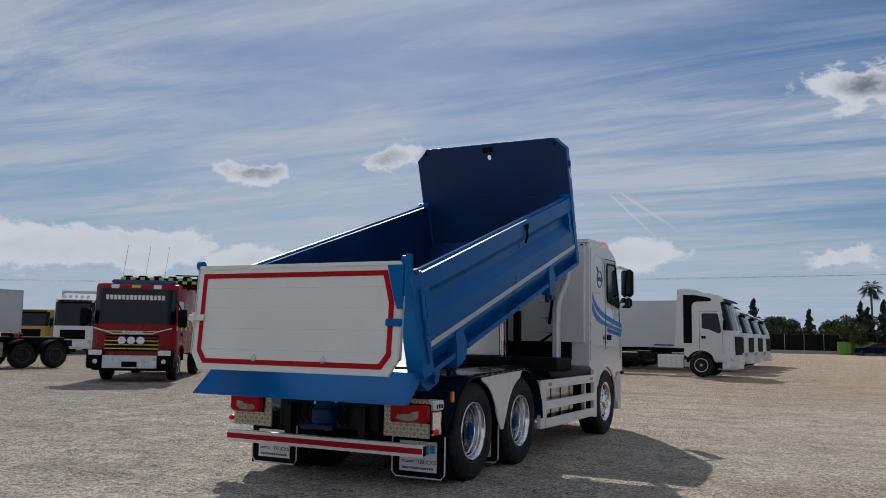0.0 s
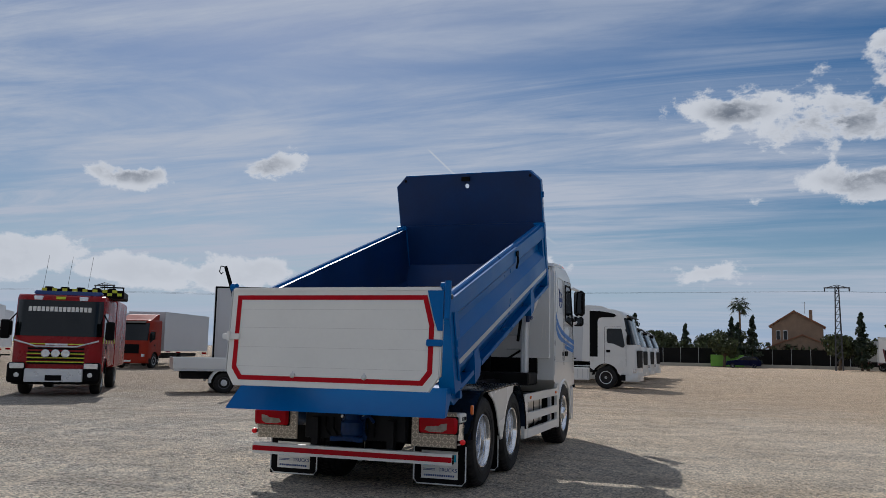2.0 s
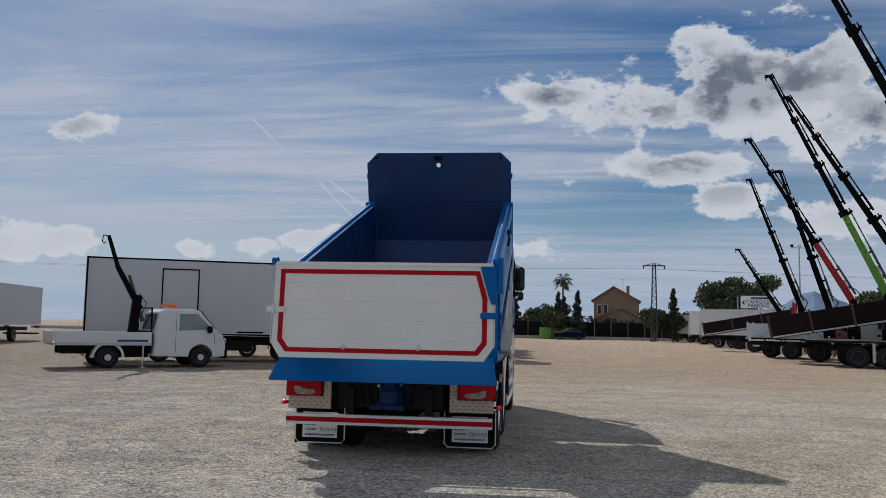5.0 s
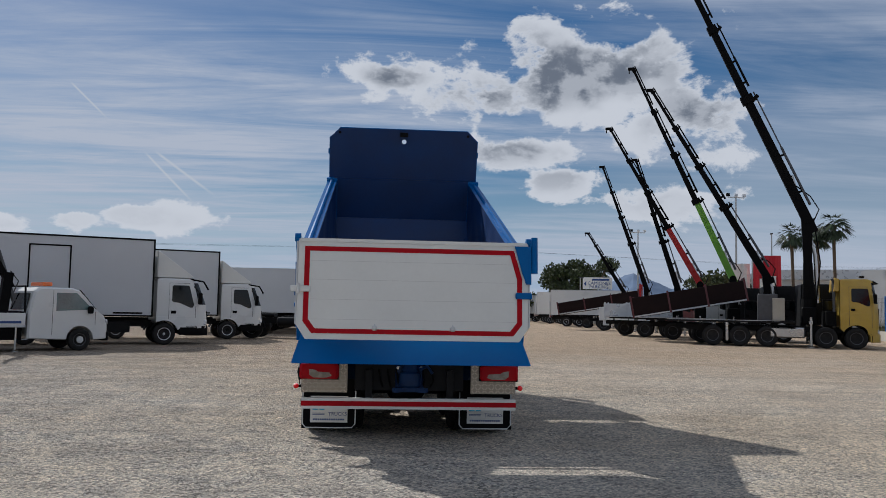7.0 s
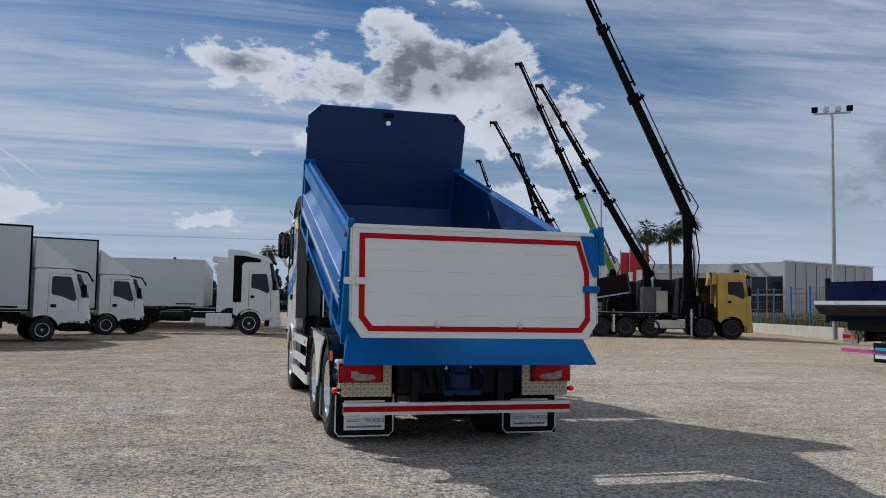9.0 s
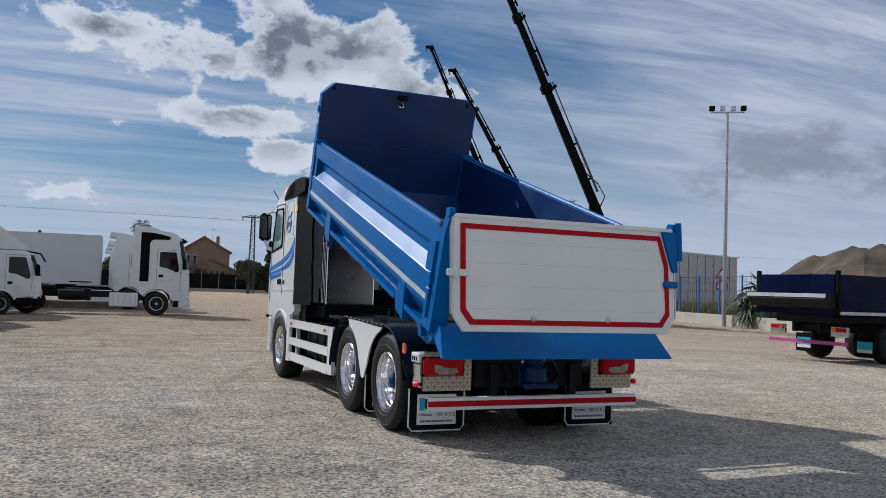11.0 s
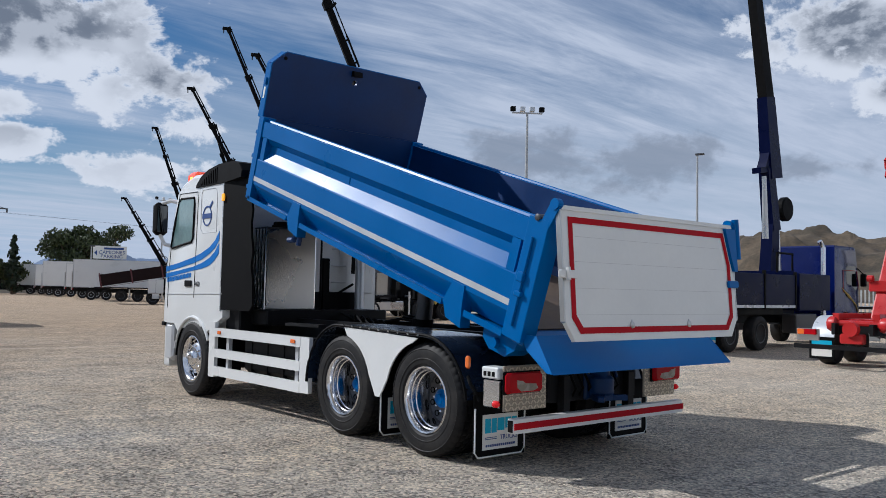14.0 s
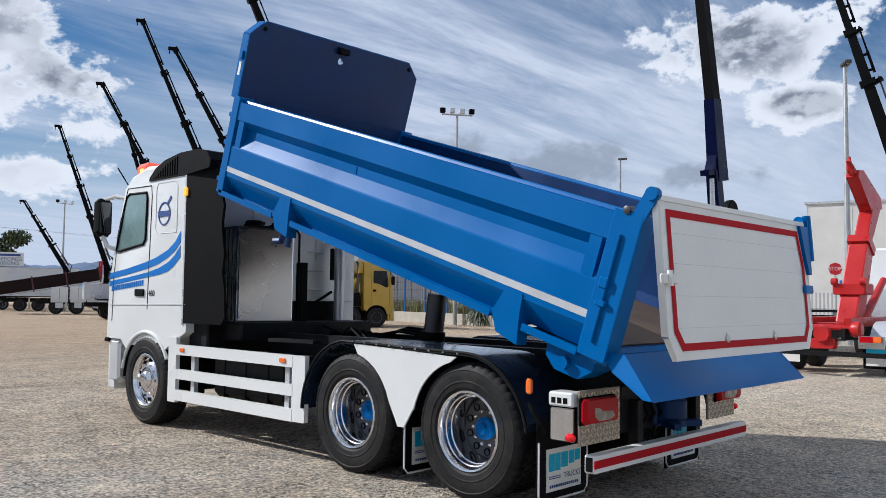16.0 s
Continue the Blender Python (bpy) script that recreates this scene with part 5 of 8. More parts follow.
lt = tp("gate_latch", B(GM).box(-1.31, -1.09, GY - 0.03, GY + 0.0, 1.635, 1.70, 0.012).tube([(-1.22, GY - 0.035, 1.72), (-1.22, GY - 0.035, 1.62)], 0.02, 8), OFFWHITE, "white side latch", parent=gate, smooth=True)
tp("gate_latch", B(GM).box(1.09, 1.27, GY - 0.03, GY + 0.0, 1.60, 1.67, 0.012), BLUE, "blue side latch", parent=gate, smooth=True)
tp("gate_bracket", B(GM).prism([(1.085, G1 - 0.01), (1.262, G1 - 0.01), (1.262, G1 - 0.42), (1.21, G1 - 0.42), (1.165, G1 - 0.30)], "y", GY - 0.03, GY + 0.0), BLUE, "blue corner bracket", parent=gate)
tp("gate_cylinder", B(GM).tube([(1.30, GY - 0.01, G1 + 0.09), (1.30, GY - 0.01, G1 - 0.30)], [0.035, 0.035], 12).box(1.25, 1.30, GY - 0.03, GY + 0.03, G1 - 0.02, G1 + 0.05, 0.01), BLUE, parent=gate, smooth=True)
for sx in (-1, 1):
    tp("gate_hinge", B(GM).beam((sx * 1.245, GY + 0.16, G1 - 0.12), (sx * 1.245, GY + 0.02, G1 + 0.05), 0.035, 0.10).lathe([(-0.03, 0.045), (0.03, 0.045)], (sx * 1.245, GY + 0.03, G1 + 0.04), "x", 16), BLUE, "blue tailgate hinge", parent=gate, smooth=True)
    tp("gate_edge", B(GM).prism([(sx * 1.236, G0 + 0.15), (sx * 1.250, G0 + 0.16), (sx * 1.250, G1), (sx * 1.236, G1)], "y", GY, GY + 0.045), STEEL, parent=gate)
    gp = B(BM).tube([(sx * 1.275, 0.02, 0.05), (sx * 1.275, 0.02, 0.80)], 0.014, 6)
    bp_("gate_lever", gp, BLUE)
    bp_("lever_clip", B(BM).box(*sorted((sx * 1.26, sx * 1.30)), -0.02, 0.06, 0.30, 0.34, 0.006), BLUE)

# ---- other vehicles; own axes: x right, y ahead, origin on the ground under the front axle ----
BG_TYRE = B().lathe([(-0.13, 0.28), (-0.15, 0.33), (-0.155, 0.42), (-0.13, 0.48), (-0.09, 0.5), (0.09, 0.5), (0.13, 0.48), (0.155, 0.42), (0.15, 0.33), (0.13, 0.28)], (0, 0, 0), "x", 32).mesh("tyre", TYRE, True)
BG_RIM = B().lathe([(0.10, 0.285), (0.152, 0.290), (0.148, 0.262), (0.06, 0.245), (0.05, 0.16), (0.10, 0.13), (0.11, 0.07), (0.13, 0.06), (0.13, 0.004)], (0, 0, 0), "x", 24, None, False).mesh("rim", SILVER, True)
BG_RIM_DARK = B().lathe([(0.10, 0.285), (0.150, 0.288), (0.145, 0.262), (0.0, 0.245), (-0.02, 0.16), (0.06, 0.13), (0.07, 0.07), (0.075, 0.004)], (0, 0, 0), "x", 24, None, False).mesh("rim", DARKSTEEL, True)


def wheel(v, x, y, r=0.5, w=0.3, rim=None):
    for sx in (-1, 1):
        m = pose(sx * (x - w / 2), y, r, 0, 0, 0 if sx > 0 else 180) @ Matrix.Diagonal((w / 0.3, r / 0.5, r / 0.5, 1))
        t = share("wheel", BG_TYRE, v, m, "black tyre")
        share("rim", rim or BG_RIM, t)


def cabover(v, paint, w=1.2, z0=0.95, z1=3.0, yf=1.35, yr=-0.85, r=0.5, rake=0.28, roof=0.25, glass_z=1.75, win=(0.55, 0.85), visor=True, dark_grille=True, bumper=None):
    """A forward-control cab: rounded shell with wheel arches, wrapped screen, side windows, doors, mirrors, grille, bumper, lamps."""
    gz = glass_z
    prof = [(yr, z0), (yr, z1 - 0.05), (yr + 0.06, z1), (yf - rake - roof, z1), (yf - rake - roof * 0.35, z1 - roof * 0.16), (yf - rake, z1 - roof * 0.55), (yf, gz), (yf + 0.05, z0 + 0.1), (yf + 0.05, 0.62), (r * 1.55, 0.62)]
    prof += arc(0, r, r * 1.28, 18, 150, 9)
    if prof[-1][0] < yr:
        prof = [q for q in prof if q[0] >= yr - 1e-6]
    y0 = yf * 0.35

    def taper(y, x):
        """The front corners are rounded off in plan."""
        a = max(abs(x) / w - 0.70, 0) / 0.30
        return y if y < y0 else y0 + (y - y0) * (1 - 0.36 * a * a)
    xs, n = [k * w for k in (-1, -0.975, -0.90, -0.80, -0.70, 0.70, 0.80, 0.90, 0.975, 1)], len(prof)
    sh = B().put([(x, taper(y, x), z - (0.05 if abs(x) > w * 0.99 and z > z1 - 0.3 else 0.0)) for x in xs for y, z in prof],
                 [tuple(range(n)), tuple(range(9 * n, 10 * n))] + [(q * n + i, q * n + (i + 1) % n, (q + 1) * n + (i + 1) % n, (q + 1) * n + i) for q in range(9) for i in range(n)])
    cab_ = part("cab_shell", sh, paint, v, "", True)
    top, bot = Vector((yf - rake, z1 - roof * 0.55)), Vector((yf, gz))
    d = top - bot
    p0, p1 = bot + d * 0.02, bot + d * 0.94
    ws, m = [k * w for k in (-0.968, -0.90, -0.80, -0.70, 0.70, 0.80, 0.90, 0.968)], 8
    pts = [(x, taper(p.x, x) + o, p.y) for o in (0.014, -0.01) for p in (p0, p1) for x in ws]
    fc = [(i, i + 1, m + i + 1, m + i) for i in range(m - 1)] + [(2 * m + i, 2 * m + i + 1, 3 * m + i + 1, 3 * m + i) for i in range(m - 1)]
    fc += [(i, i + 1, 2 * m + i + 1, 2 * m + i) for i in range(m - 1)] + [(m + i, m + i + 1, 3 * m + i + 1, 3 * m + i) for i in range(m - 1)] + [(0, m, 3 * m, 2 * m), (m - 1, 2 * m - 1, 4 * m - 1, 3 * m - 1)]
    part("windscreen", B().put(pts, fc), DARKGLASS, cab_, "dark windscreen", True)
    edge = lambda z: taper(bot.x + d.x * (z - gz) / d.y, w)
    for sx in (-1, 1):
        a, b2 = sorted((sx * (w - 0.003), sx * (w + 0.006)))
        zt, f0 = gz + win[0], edge(gz) - 0.13
        yw = f0 - win[1]
        wp = [(yw, zt - 0.05), (yw + 0.05, zt), (edge(zt) - 0.17, zt), (edge(zt) - 0.13, zt - 0.05), (f0, gz), (f0 - 0.05, gz - 0.10), (f0 - 0.14, gz - 0.10), (f0 - win[1] * 0.62, gz + 0.06), (yw + 0.04, gz + 0.10), (yw, gz + 0.15)]
        wn_ = part("side_window", B().prism(wp, "x", a, b2), DARKGLASS, cab_, "dark side window")
        part("door_gap", B().tube([(sx * (w + 0.001), *q) for q in ((yw - 0.1, z0 + 0.15), (yw - 0.1, zt + 0.08), (edge(zt) - 0.12, zt + 0.08))], 0.008, 5), DARKSTEEL, cab_)
        part("door_gap", B().tube([(sx * (w + 0.001), *q) for q in ((f0 + 0.06, 1.0), (f0 + 0.06, gz - 0.05))], 0.008, 5), DARKSTEEL, cab_)
        part("body_crease", B().tube([(sx * (w - 0.002), yr + 0.05, gz - 0.45), (sx * (w - 0.002), f0 + 0.05, gz - 0.45)], 0.010, 5), paint, cab_)
        part("arch_lip", B().tube([(sx * (w - 0.004), *q) for q in arc(0, r, r * 1.28, 18, 150, 12) if q[0] > yr], 0.025, 6), paint, cab_, "", True)
        part("door_handle", B().box(*sorted((sx * w, sx * (w + 0.02))), yw - 0.02, yw + 0.16, gz - 0.33, gz - 0.22, 0.01), BLACK, cab_)
        part("mirror", B().box(*sorted((sx * (w + 0.06), sx * (w + 0.24))), f0 + 0.12, f0 + 0.26, gz + 0.02, gz + 0.46, 0.03).tube([(sx * w * 0.95, edge(zt), zt), (sx * (w + 0.15), f0 + 0.20, gz + 0.44)], 0.02, 6), BLACK, v, "black mirror")
        part("head_lamp", B().box(*sorted((sx * (w - 0.44), sx * (w - 0.13))), yf - 0.15, yf + 0.035, 0.74, 0.92, 0.02), HEADLAMP, v)
        part("arch_liner", B().prism(arc(0, r, r * 1.27, 10, 170, 12) + arc(0, r, r * 1.20, 170, 10, 12), "x", *sorted((sx * (w - 0.45), sx * (w - 0.02)))), BLACK, v)
        part("step", B().box(*sorted((sx * (w - 0.2), sx * (w + 0.003))), r * 1.35, f0 + 0.05, 0.36, 0.66, 0.02), BLACK, v)
    part("grille", B().box(-w * 0.62, w * 0.62, yf + 0.045, yf + 0.07, 0.95, gz - 0.22, 0.01), BLACK if dark_grille else paint, v)
    half = [(w, y0 + 0.25), (w, taper(yf, w)), (w * 0.9, taper(yf + 0.07, w * 0.9)), (w * 0.7, yf + 0.10)]
    part("bumper", B().prism(half + [(-x, y) for x, y in reversed(half)], "z", 0.34, 0.72, 0.03), bumper or paint, v, "", True)
    part("plate", B().box(-0.26, 0.26, yf + 0.10, yf + 0.108, 0.42, 0.53), PLATE, v)
    if visor:
        part("sun_visor", B().prism([(yf - rake - 0.02, z1 - roof * 0.5), (yf - rake + 0.20, z1 - roof * 0.5 - 0.12), (yf - rake + 0.21, z1 - roof * 0.5 - 0.09), (yf - rake, z1 - roof * 0.5 + 0.04)], "x", -w * 0.84, w * 0.84), BLACK, v)
    return cab_


def chassis(v, y0, y1, z=0.95):
    for sx in (-1, 1):
        part("chassis_rail", B().box(*sorted((sx * 0.36, sx * 0.44)), y0, y1, z - 0.25, z, 0.005), CHASSIS, v)
    me = B().box(-0.36, 0.36, 0, 0.1, -0.2, -0.05).mesh("crossmember", CHASSIS)
    for k in range(int((y1 - y0) / 1.2)):
        share("crossmember", me, v, pose(0, y0 + 0.2 + 1.2 * k, z))


def cargo_box(v, y0, y1, z0, z1, w=1.25, paint=BOXWHITE, trim=None, door=None, rear=True):
    """A closed cargo box with edge trims, and a rear door with lock bars."""
    bx = part("cargo_box", B().box(-w, w, y0, y1, z0, z1, 0.02), paint, v, "white closed cargo box")
    t = B()
    for sx in (-1, 1):
        for y in (y0, y1):
            t.box(*sorted((sx * (w - 0.06), sx * (w + 0.012))), y - 0.05 if y == y1 else y, y + 0.01 if y == y1 else y + 0.06, z0, z1)
        for z in (z0, z1 - 0.06):
            t.box(*sorted((sx * (w - 0.06), sx * (w + 0.012))), y0 + 0.06, y1 - 0.05, z, z + 0.06)
    part("edge_trim", t, trim or GREYSTRIPE, bx)
    if rear:
        r = B().box(-w, w, y0 - 0.02, y0 - 0.005, z0 + 0.02, z1 - 0.02)
        part("rear_door", r, paint, bx)
        part("lock_bars", B().tube([(-0.25, y0 - 0.04, z0), (-0.25, y0 - 0.04, z1)], 0.018, 6).tube([(0.25, y0 - 0.04, z0), (0.25, y0 - 0.04, z1)], 0.018, 6).box(-0.01, 0.01, y0 - 0.03, y0 - 0.018, z0, z1), STEEL, bx)
    if door:
        d0, d1 = door
        b = B()
        for sx in (1,):
            x = w + 0.004
            zt = z1 - 0.35
            b.box(x, x + 0.012, d0, d0 + 0.05, z0, zt).box(x, x + 0.012, d1 - 0.05, d1, z0, zt).box(x, x + 0.012, d0, d1, zt - 0.05, zt)
        part("side_door_frame", b, BLACK, bx, "black door frame")
    part("underrun", B().box(-w + 0.05, w - 0.05, y0 + 0.05, y0 + 0.12, 0.42, 0.54, 0.01), CHASSIS, v)
    for sx in (-1, 1):
        part("tail_lamp", B().box(*sorted((sx * (w - 0.42), sx * (w - 0.06))), y0 - 0.03, y0 + 0.02, z0 - 0.22, z0 - 0.08, 0.01), LAMPRED, v)
    part("printed_line", B().box(w + 0.003, w + 0.007, y1 - 1.35, y1 - 0.35, z0 + 0.10, z0 + 0.16), BLACK, bx)
    return bx


def crane(v, y, z0, elbow, tip, mats, w=0.42, x=0.0):
    """A loader crane: base with outrigger legs, column, knuckle, boom in sections with rams and hoses."""
    body, boom = mats
    base = part("crane_base", B().box(x - 0.5, x + 0.5, y - 0.35, y + 0.35, z0 - 0.35, z0 + 0.5, 0.05).lathe([(0, w * 0.9), (0.5, w * 0.85)], (x, y, z0 + 0.4), "z", 16), body, v, "loader crane base")
    for sx in (-1, 1):
        part("outrigger", B().beam((0, y, z0 - 0.25), (sx * 1.2, y, z0 - 0.25), 0.16, 0.14).tube([(sx * 1.15, y, z0), (sx * 1.15, y, 0.12)], 0.06, 8).lathe([(0, 0.14), (0.05, 0.14), (0.06, 0.05)], (sx * 1.15, y, 0.0), "z", 12), STEEL, v)
    e, t, b = Vector((x, *elbow)), Vector((x, *tip)), Vector((x, y, z0 + 0.5))
    col = part("crane_column", B().beam(b, b.lerp(e, 0.5), w * 0.95, w * 1.35, w * 0.85, w * 1.0).beam(b.lerp(e, 0.46), e, w * 0.75, w * 0.9, w * 0.9, w * 1.25), body, v, "crane column", False)
    part("knuckle", B().lathe([(-w * 0.55, w * 0.55), (w * 0.55, w * 0.55)], e, "x", 16), body, col)
    d = t - e
    n = 4
    ks = [0.0, 0.36, 0.58, 0.79, 1.0]
    side = Vector((0, -d.z, d.y)).normalized()
    if side.y < 0:
        side = -side
    for k in range(n):
        s = w * (1.15 - 0.22 * k)
        part("boom_section", B().beam(e + d * (ks[k] - (0.06 if k else 0.04)), e + d * ks[k + 1], s * 0.75, s, s * 0.68, s * 0.84), boom if k == 0 else body, v, "crane boom section")
        part("boom_collar", B().beam(e + d * (ks[k + 1] - 0.014), e + d * (ks[k + 1] + 0.008), s * 0.95, s * 1.25), BLACK, v)
        part("boom_lug", B().beam(e + d * (ks[k + 1] - 0.012) + side * s * 0.4, e + d * (ks[k + 1] - 0.004) + side * s * 1.15, s * 0.5, s * 0.35), BLACK, v)
        # extension ram lying off the boom's back
        off = side * (s * 0.92)
        part("boom_ram", B().tube([e + d * (ks[k] + 0.03) + off, e + d * (ks[k] + (ks[k + 1] - ks[k]) * 0.55) + off, e + d * (ks[k] + (ks[k + 1] - ks[k]) * 0.56) + off, e + d * (ks[k + 1] + 0.01) + off], [0.065 - 0.008 * k, 0.065 - 0.008 * k, 0.035, 0.035], 8), BLACK if k else DARKSTEEL, v, "", True)
        for q in (0.2, 0.5):
            part("hose_clip", B().beam(e + d * (ks[k] + (ks[k + 1] - ks[k]) * q) + side * s * 0.3, e + d * (ks[k] + (ks[k + 1] - ks[k]) * q) + off, 0.06, 0.10), BLACK, v)
    part("crane_ram", B().tube([b + Vector((0.0, w, 0.2)), b.lerp(e, 0.55) + side * w * 0.9, e + d * 0.12 + side * w * 0.7], [0.10, 0.09, 0.06], 10), STEEL, v, smooth=True)
    part("crane_hose", B().tube([e + Vector((0, 0.2, -0.4)), e + side * w * 1.7 + d * 0.01, e + side * w * 1.5 + d * 0.05, e + side * w * 0.6 + d * 0.09], 0.03, 6), BLACK, v)
    part("crane_hose", B().tube([b + Vector((0.2, 0.3, 0)), (b + e) / 2 + Vector((0.2, 0.55, 0)), e + Vector((0.1, 0.3, 0))], 0.03, 6), BLACK, v)
    part("boom_tip", B().box(x - 0.08, x + 0.08, t.y - 0.32, t.y + 0.06, t.z - 0.05, t.z + 0.12, 0.02).tube([(x, t.y - 0.25, t.z), (x, t.y - 0.25, t.z - 0.25)], 0.03, 6), BLACK, v)


def drop_bed(v, y0, y1, z0, z1, paint, tilt=0.0, w=1.25, posts=3, trim=None):
    """A dropside or tipper bed with posts, tilted about its rear end."""
    m = pose(0, y0, z0, tilt, 0, 0)
    n = y1 - y0
    h = z1 - z0
    bd = part("load_bed", B(m).box(-w, w, 0, n, -0.12, 0.0, 0.01), paint, v, "steel load bed")
    for sx in (-1, 1):
        part("side_board", B(m).box(*sorted((sx * (w - 0.05), sx * w)), 0.04, n - 0.04, 0.0, h, 0.008), paint, bd)
        for k in range(posts + 1):
            y = k * (n - 0.1) / posts
            part("stake", B(m).box(*sorted((sx * (w - 0.06), sx * (w + 0.02))), y, y + 0.10, -0.14, h + 0.10, 0.008), BLACK if paint is NAVY else (DARKRED if paint is BROWN else paint), bd)
        part("bed_edge", B(m).box(*sorted((sx * w, sx * (w + 0.015))), 0.05, n - 0.05, -0.11, -0.03), trim or GREYSTRIPE, bd)
    part("tailboard", B(m).box(-w + 0.06, w - 0.06, -0.02, 0.03, 0.0, h, 0.008), paint, bd)
    part("front_board", B(m).box(-w + 0.06, w - 0.06, n - 0.05, n, 0.0, h + 0.15, 0.008), paint, bd)
    return bd


# -- fire engine
def fire_engine(m):
    v = thing("fire_engine", "red fire engine with yellow chequered light bar on gravel", "fire engine", m)
    wheel(v, 1.15, 0.0), wheel(v, 1.15, -4.2)
    cabover(v, FIRERED, 1.22, 0.85, 2.98, 1.35, -2.6, 0.5, 0.20, 0.20, 1.72, (0.75, 0.95), False, False, BLACK)
    part("rear_body", B().box(-1.24, 1.24, -6.6, -2.65, 0.75, 3.05, 0.05), FIRERED, v)
    part("roller_shutter", B().box(1.235, 1.25, -6.3, -3.0, 0.95, 2.6), SILVER, v)
    for sx in (-1, 1):
        for k in range(9):
            part("side_chequer", B().box(*sorted((sx * 1.222, sx * 1.232)), -2.5 + k * 0.42, -2.5 + k * 0.42 + 0.21, 1.55 + 0.16 * (k % 2), 1.71 + 0.16 * (k % 2)), LIME, v)
    part("light_bar", B().box(-1.12, 0.80, 0.66, 0.92, 2.98, 3.10, 0.05), SIGNBLUE, v, "blue light bar", True)
    eq = part("roof_locker", B().box(-1.6, 0.8, -2.2, -0.24, 2.98, 3.24, 0.03), BLACK, v)
    for k in range(5):
        xk = -1.40 + 0.46 * k
        part("locker_hump", B().prism([(xk, 3.20), (xk + 0.05, 3.30), (xk + 0.25, 3.30), (xk + 0.30, 3.20)], "y", -0.50, -0.24, 0.006), BLACK, eq)
    for k in range(16):
        xk = -1.56 + 0.147 * k
        part("chequer_panel", B().box(xk, xk + 0.145, -0.245, -0.232, 3.06 + 0.10 * (k % 2), 3.15 + 0.10 * (k % 2)), LIME, eq)
    part("locker_frame", B().beam((-1.6, -0.24, 3.0), (-1.6, -0.24, 3.34), 0.04, 0.04).beam((-0.9, -0.24, 3.33), (-1.62, -0.24, 3.33), 0.04, 0.04), BLACK, eq)
    for k, z in enumerate((0.98, 1.10, 1.22, 1.50)):
        part("grille_line", B().box(-0.78, 0.78, 1.425, 1.435, z, z + 0.03), LIME, v)
    gl = B()
    for k in range(5):
        gl.box(-0.76, 0.76, 1.41, 1.425, 0.93 + 0.105 * k, 0.985 + 0.105 * k)
    part("grille_slats", gl, BLACK, v)
    tr = B().tube([(-1.15, 1.42, 1.62), (-0.8, 1.43, 1.52), (-0.55, 1.43, 1.44), (0.55, 1.43, 1.44), (0.8, 1.43, 1.52), (1.15, 1.42, 1.62)], 0.025, 6)
    part("trim_line", tr, SILVER, v)
    part("badge_bars", B().box(-0.3, 0.3, 1.435, 1.44, 1.475, 1.53), SILVER, v)
    for x in (-0.27, 0.0, 0.27):
        part("spot_lamp", B().lathe([(0, 0.04), (0.06, 0.115), (0.09, 0.118), (0.095, 0.10), (0.085, 0.04)], (x, 1.43, 1.24), "y", 20), HEADLAMP, v, "round spot lamp", True)
    wb = B()
    for k in range(15):
        wb.box(-0.86 + k * 0.116, -0.86 + k * 0.116 + 0.088, 1.212, 1.238, 2.47, 2.61)
    part("screen_print", wb, OFFWHITE, v)
    part("roof_marks", B().box(-0.12, 0.14, 1.10, 1.17, 2.84, 2.92), LIME, v)
    for x in (-0.62, 0.62):
        part("roof_lamp", B().box(x - 0.13, x + 0.13, 1.08, 1.16, 2.80, 2.93, 0.02), HEADLAMP, v)
    part("front_bumper", B().box(-0.78, 0.78, 1.40, 1.62, 0.42, 0.80, 0.02), SILVER, v, "grey steel front bumper")
    for sx in (-1, 1):
        part("bumper_corner", B().box(*sorted((sx * 0.79, sx * 1.25)), 1.20, 1.58, 0.40, 0.98, 0.06), BLACK, v, "black plastic bumper corner", True)
        part("lamp_unit", B().box(*sorted((sx * 0.80, sx * 1.18)), 1.56, 1.60, 0.80, 0.96, 0.02), HEADLAMP, v, "", True)
    part("plate_recess", B().box(-0.22, 0.22, 1.618, 1.628, 0.46, 0.62), BLACK, v)
    for sx in (-1, 1):
        part("fog_lamp", B().lathe([(0, 0.03), (0.03, 0.07), (0.035, 0.05)], (sx * 0.98, 1.575, 0.62), "y", 14), HEADLAMP, v)
        part("arm_mirror", B().box(*sorted((sx * 1.30, sx * 1.55)), 1.18, 1.36, 1.65, 2.20, 0.04), BLACK, v)
    for x in (-0.5, 0.1, 0.8):
        part("aerial", B().tube([(x, -0.5, 3.2), (x - 0.1, -0.6, 4.3)], 0.005, 4), BLACK, v)
    return v


fire_engine(heading(-15.45, 11.1, -55))


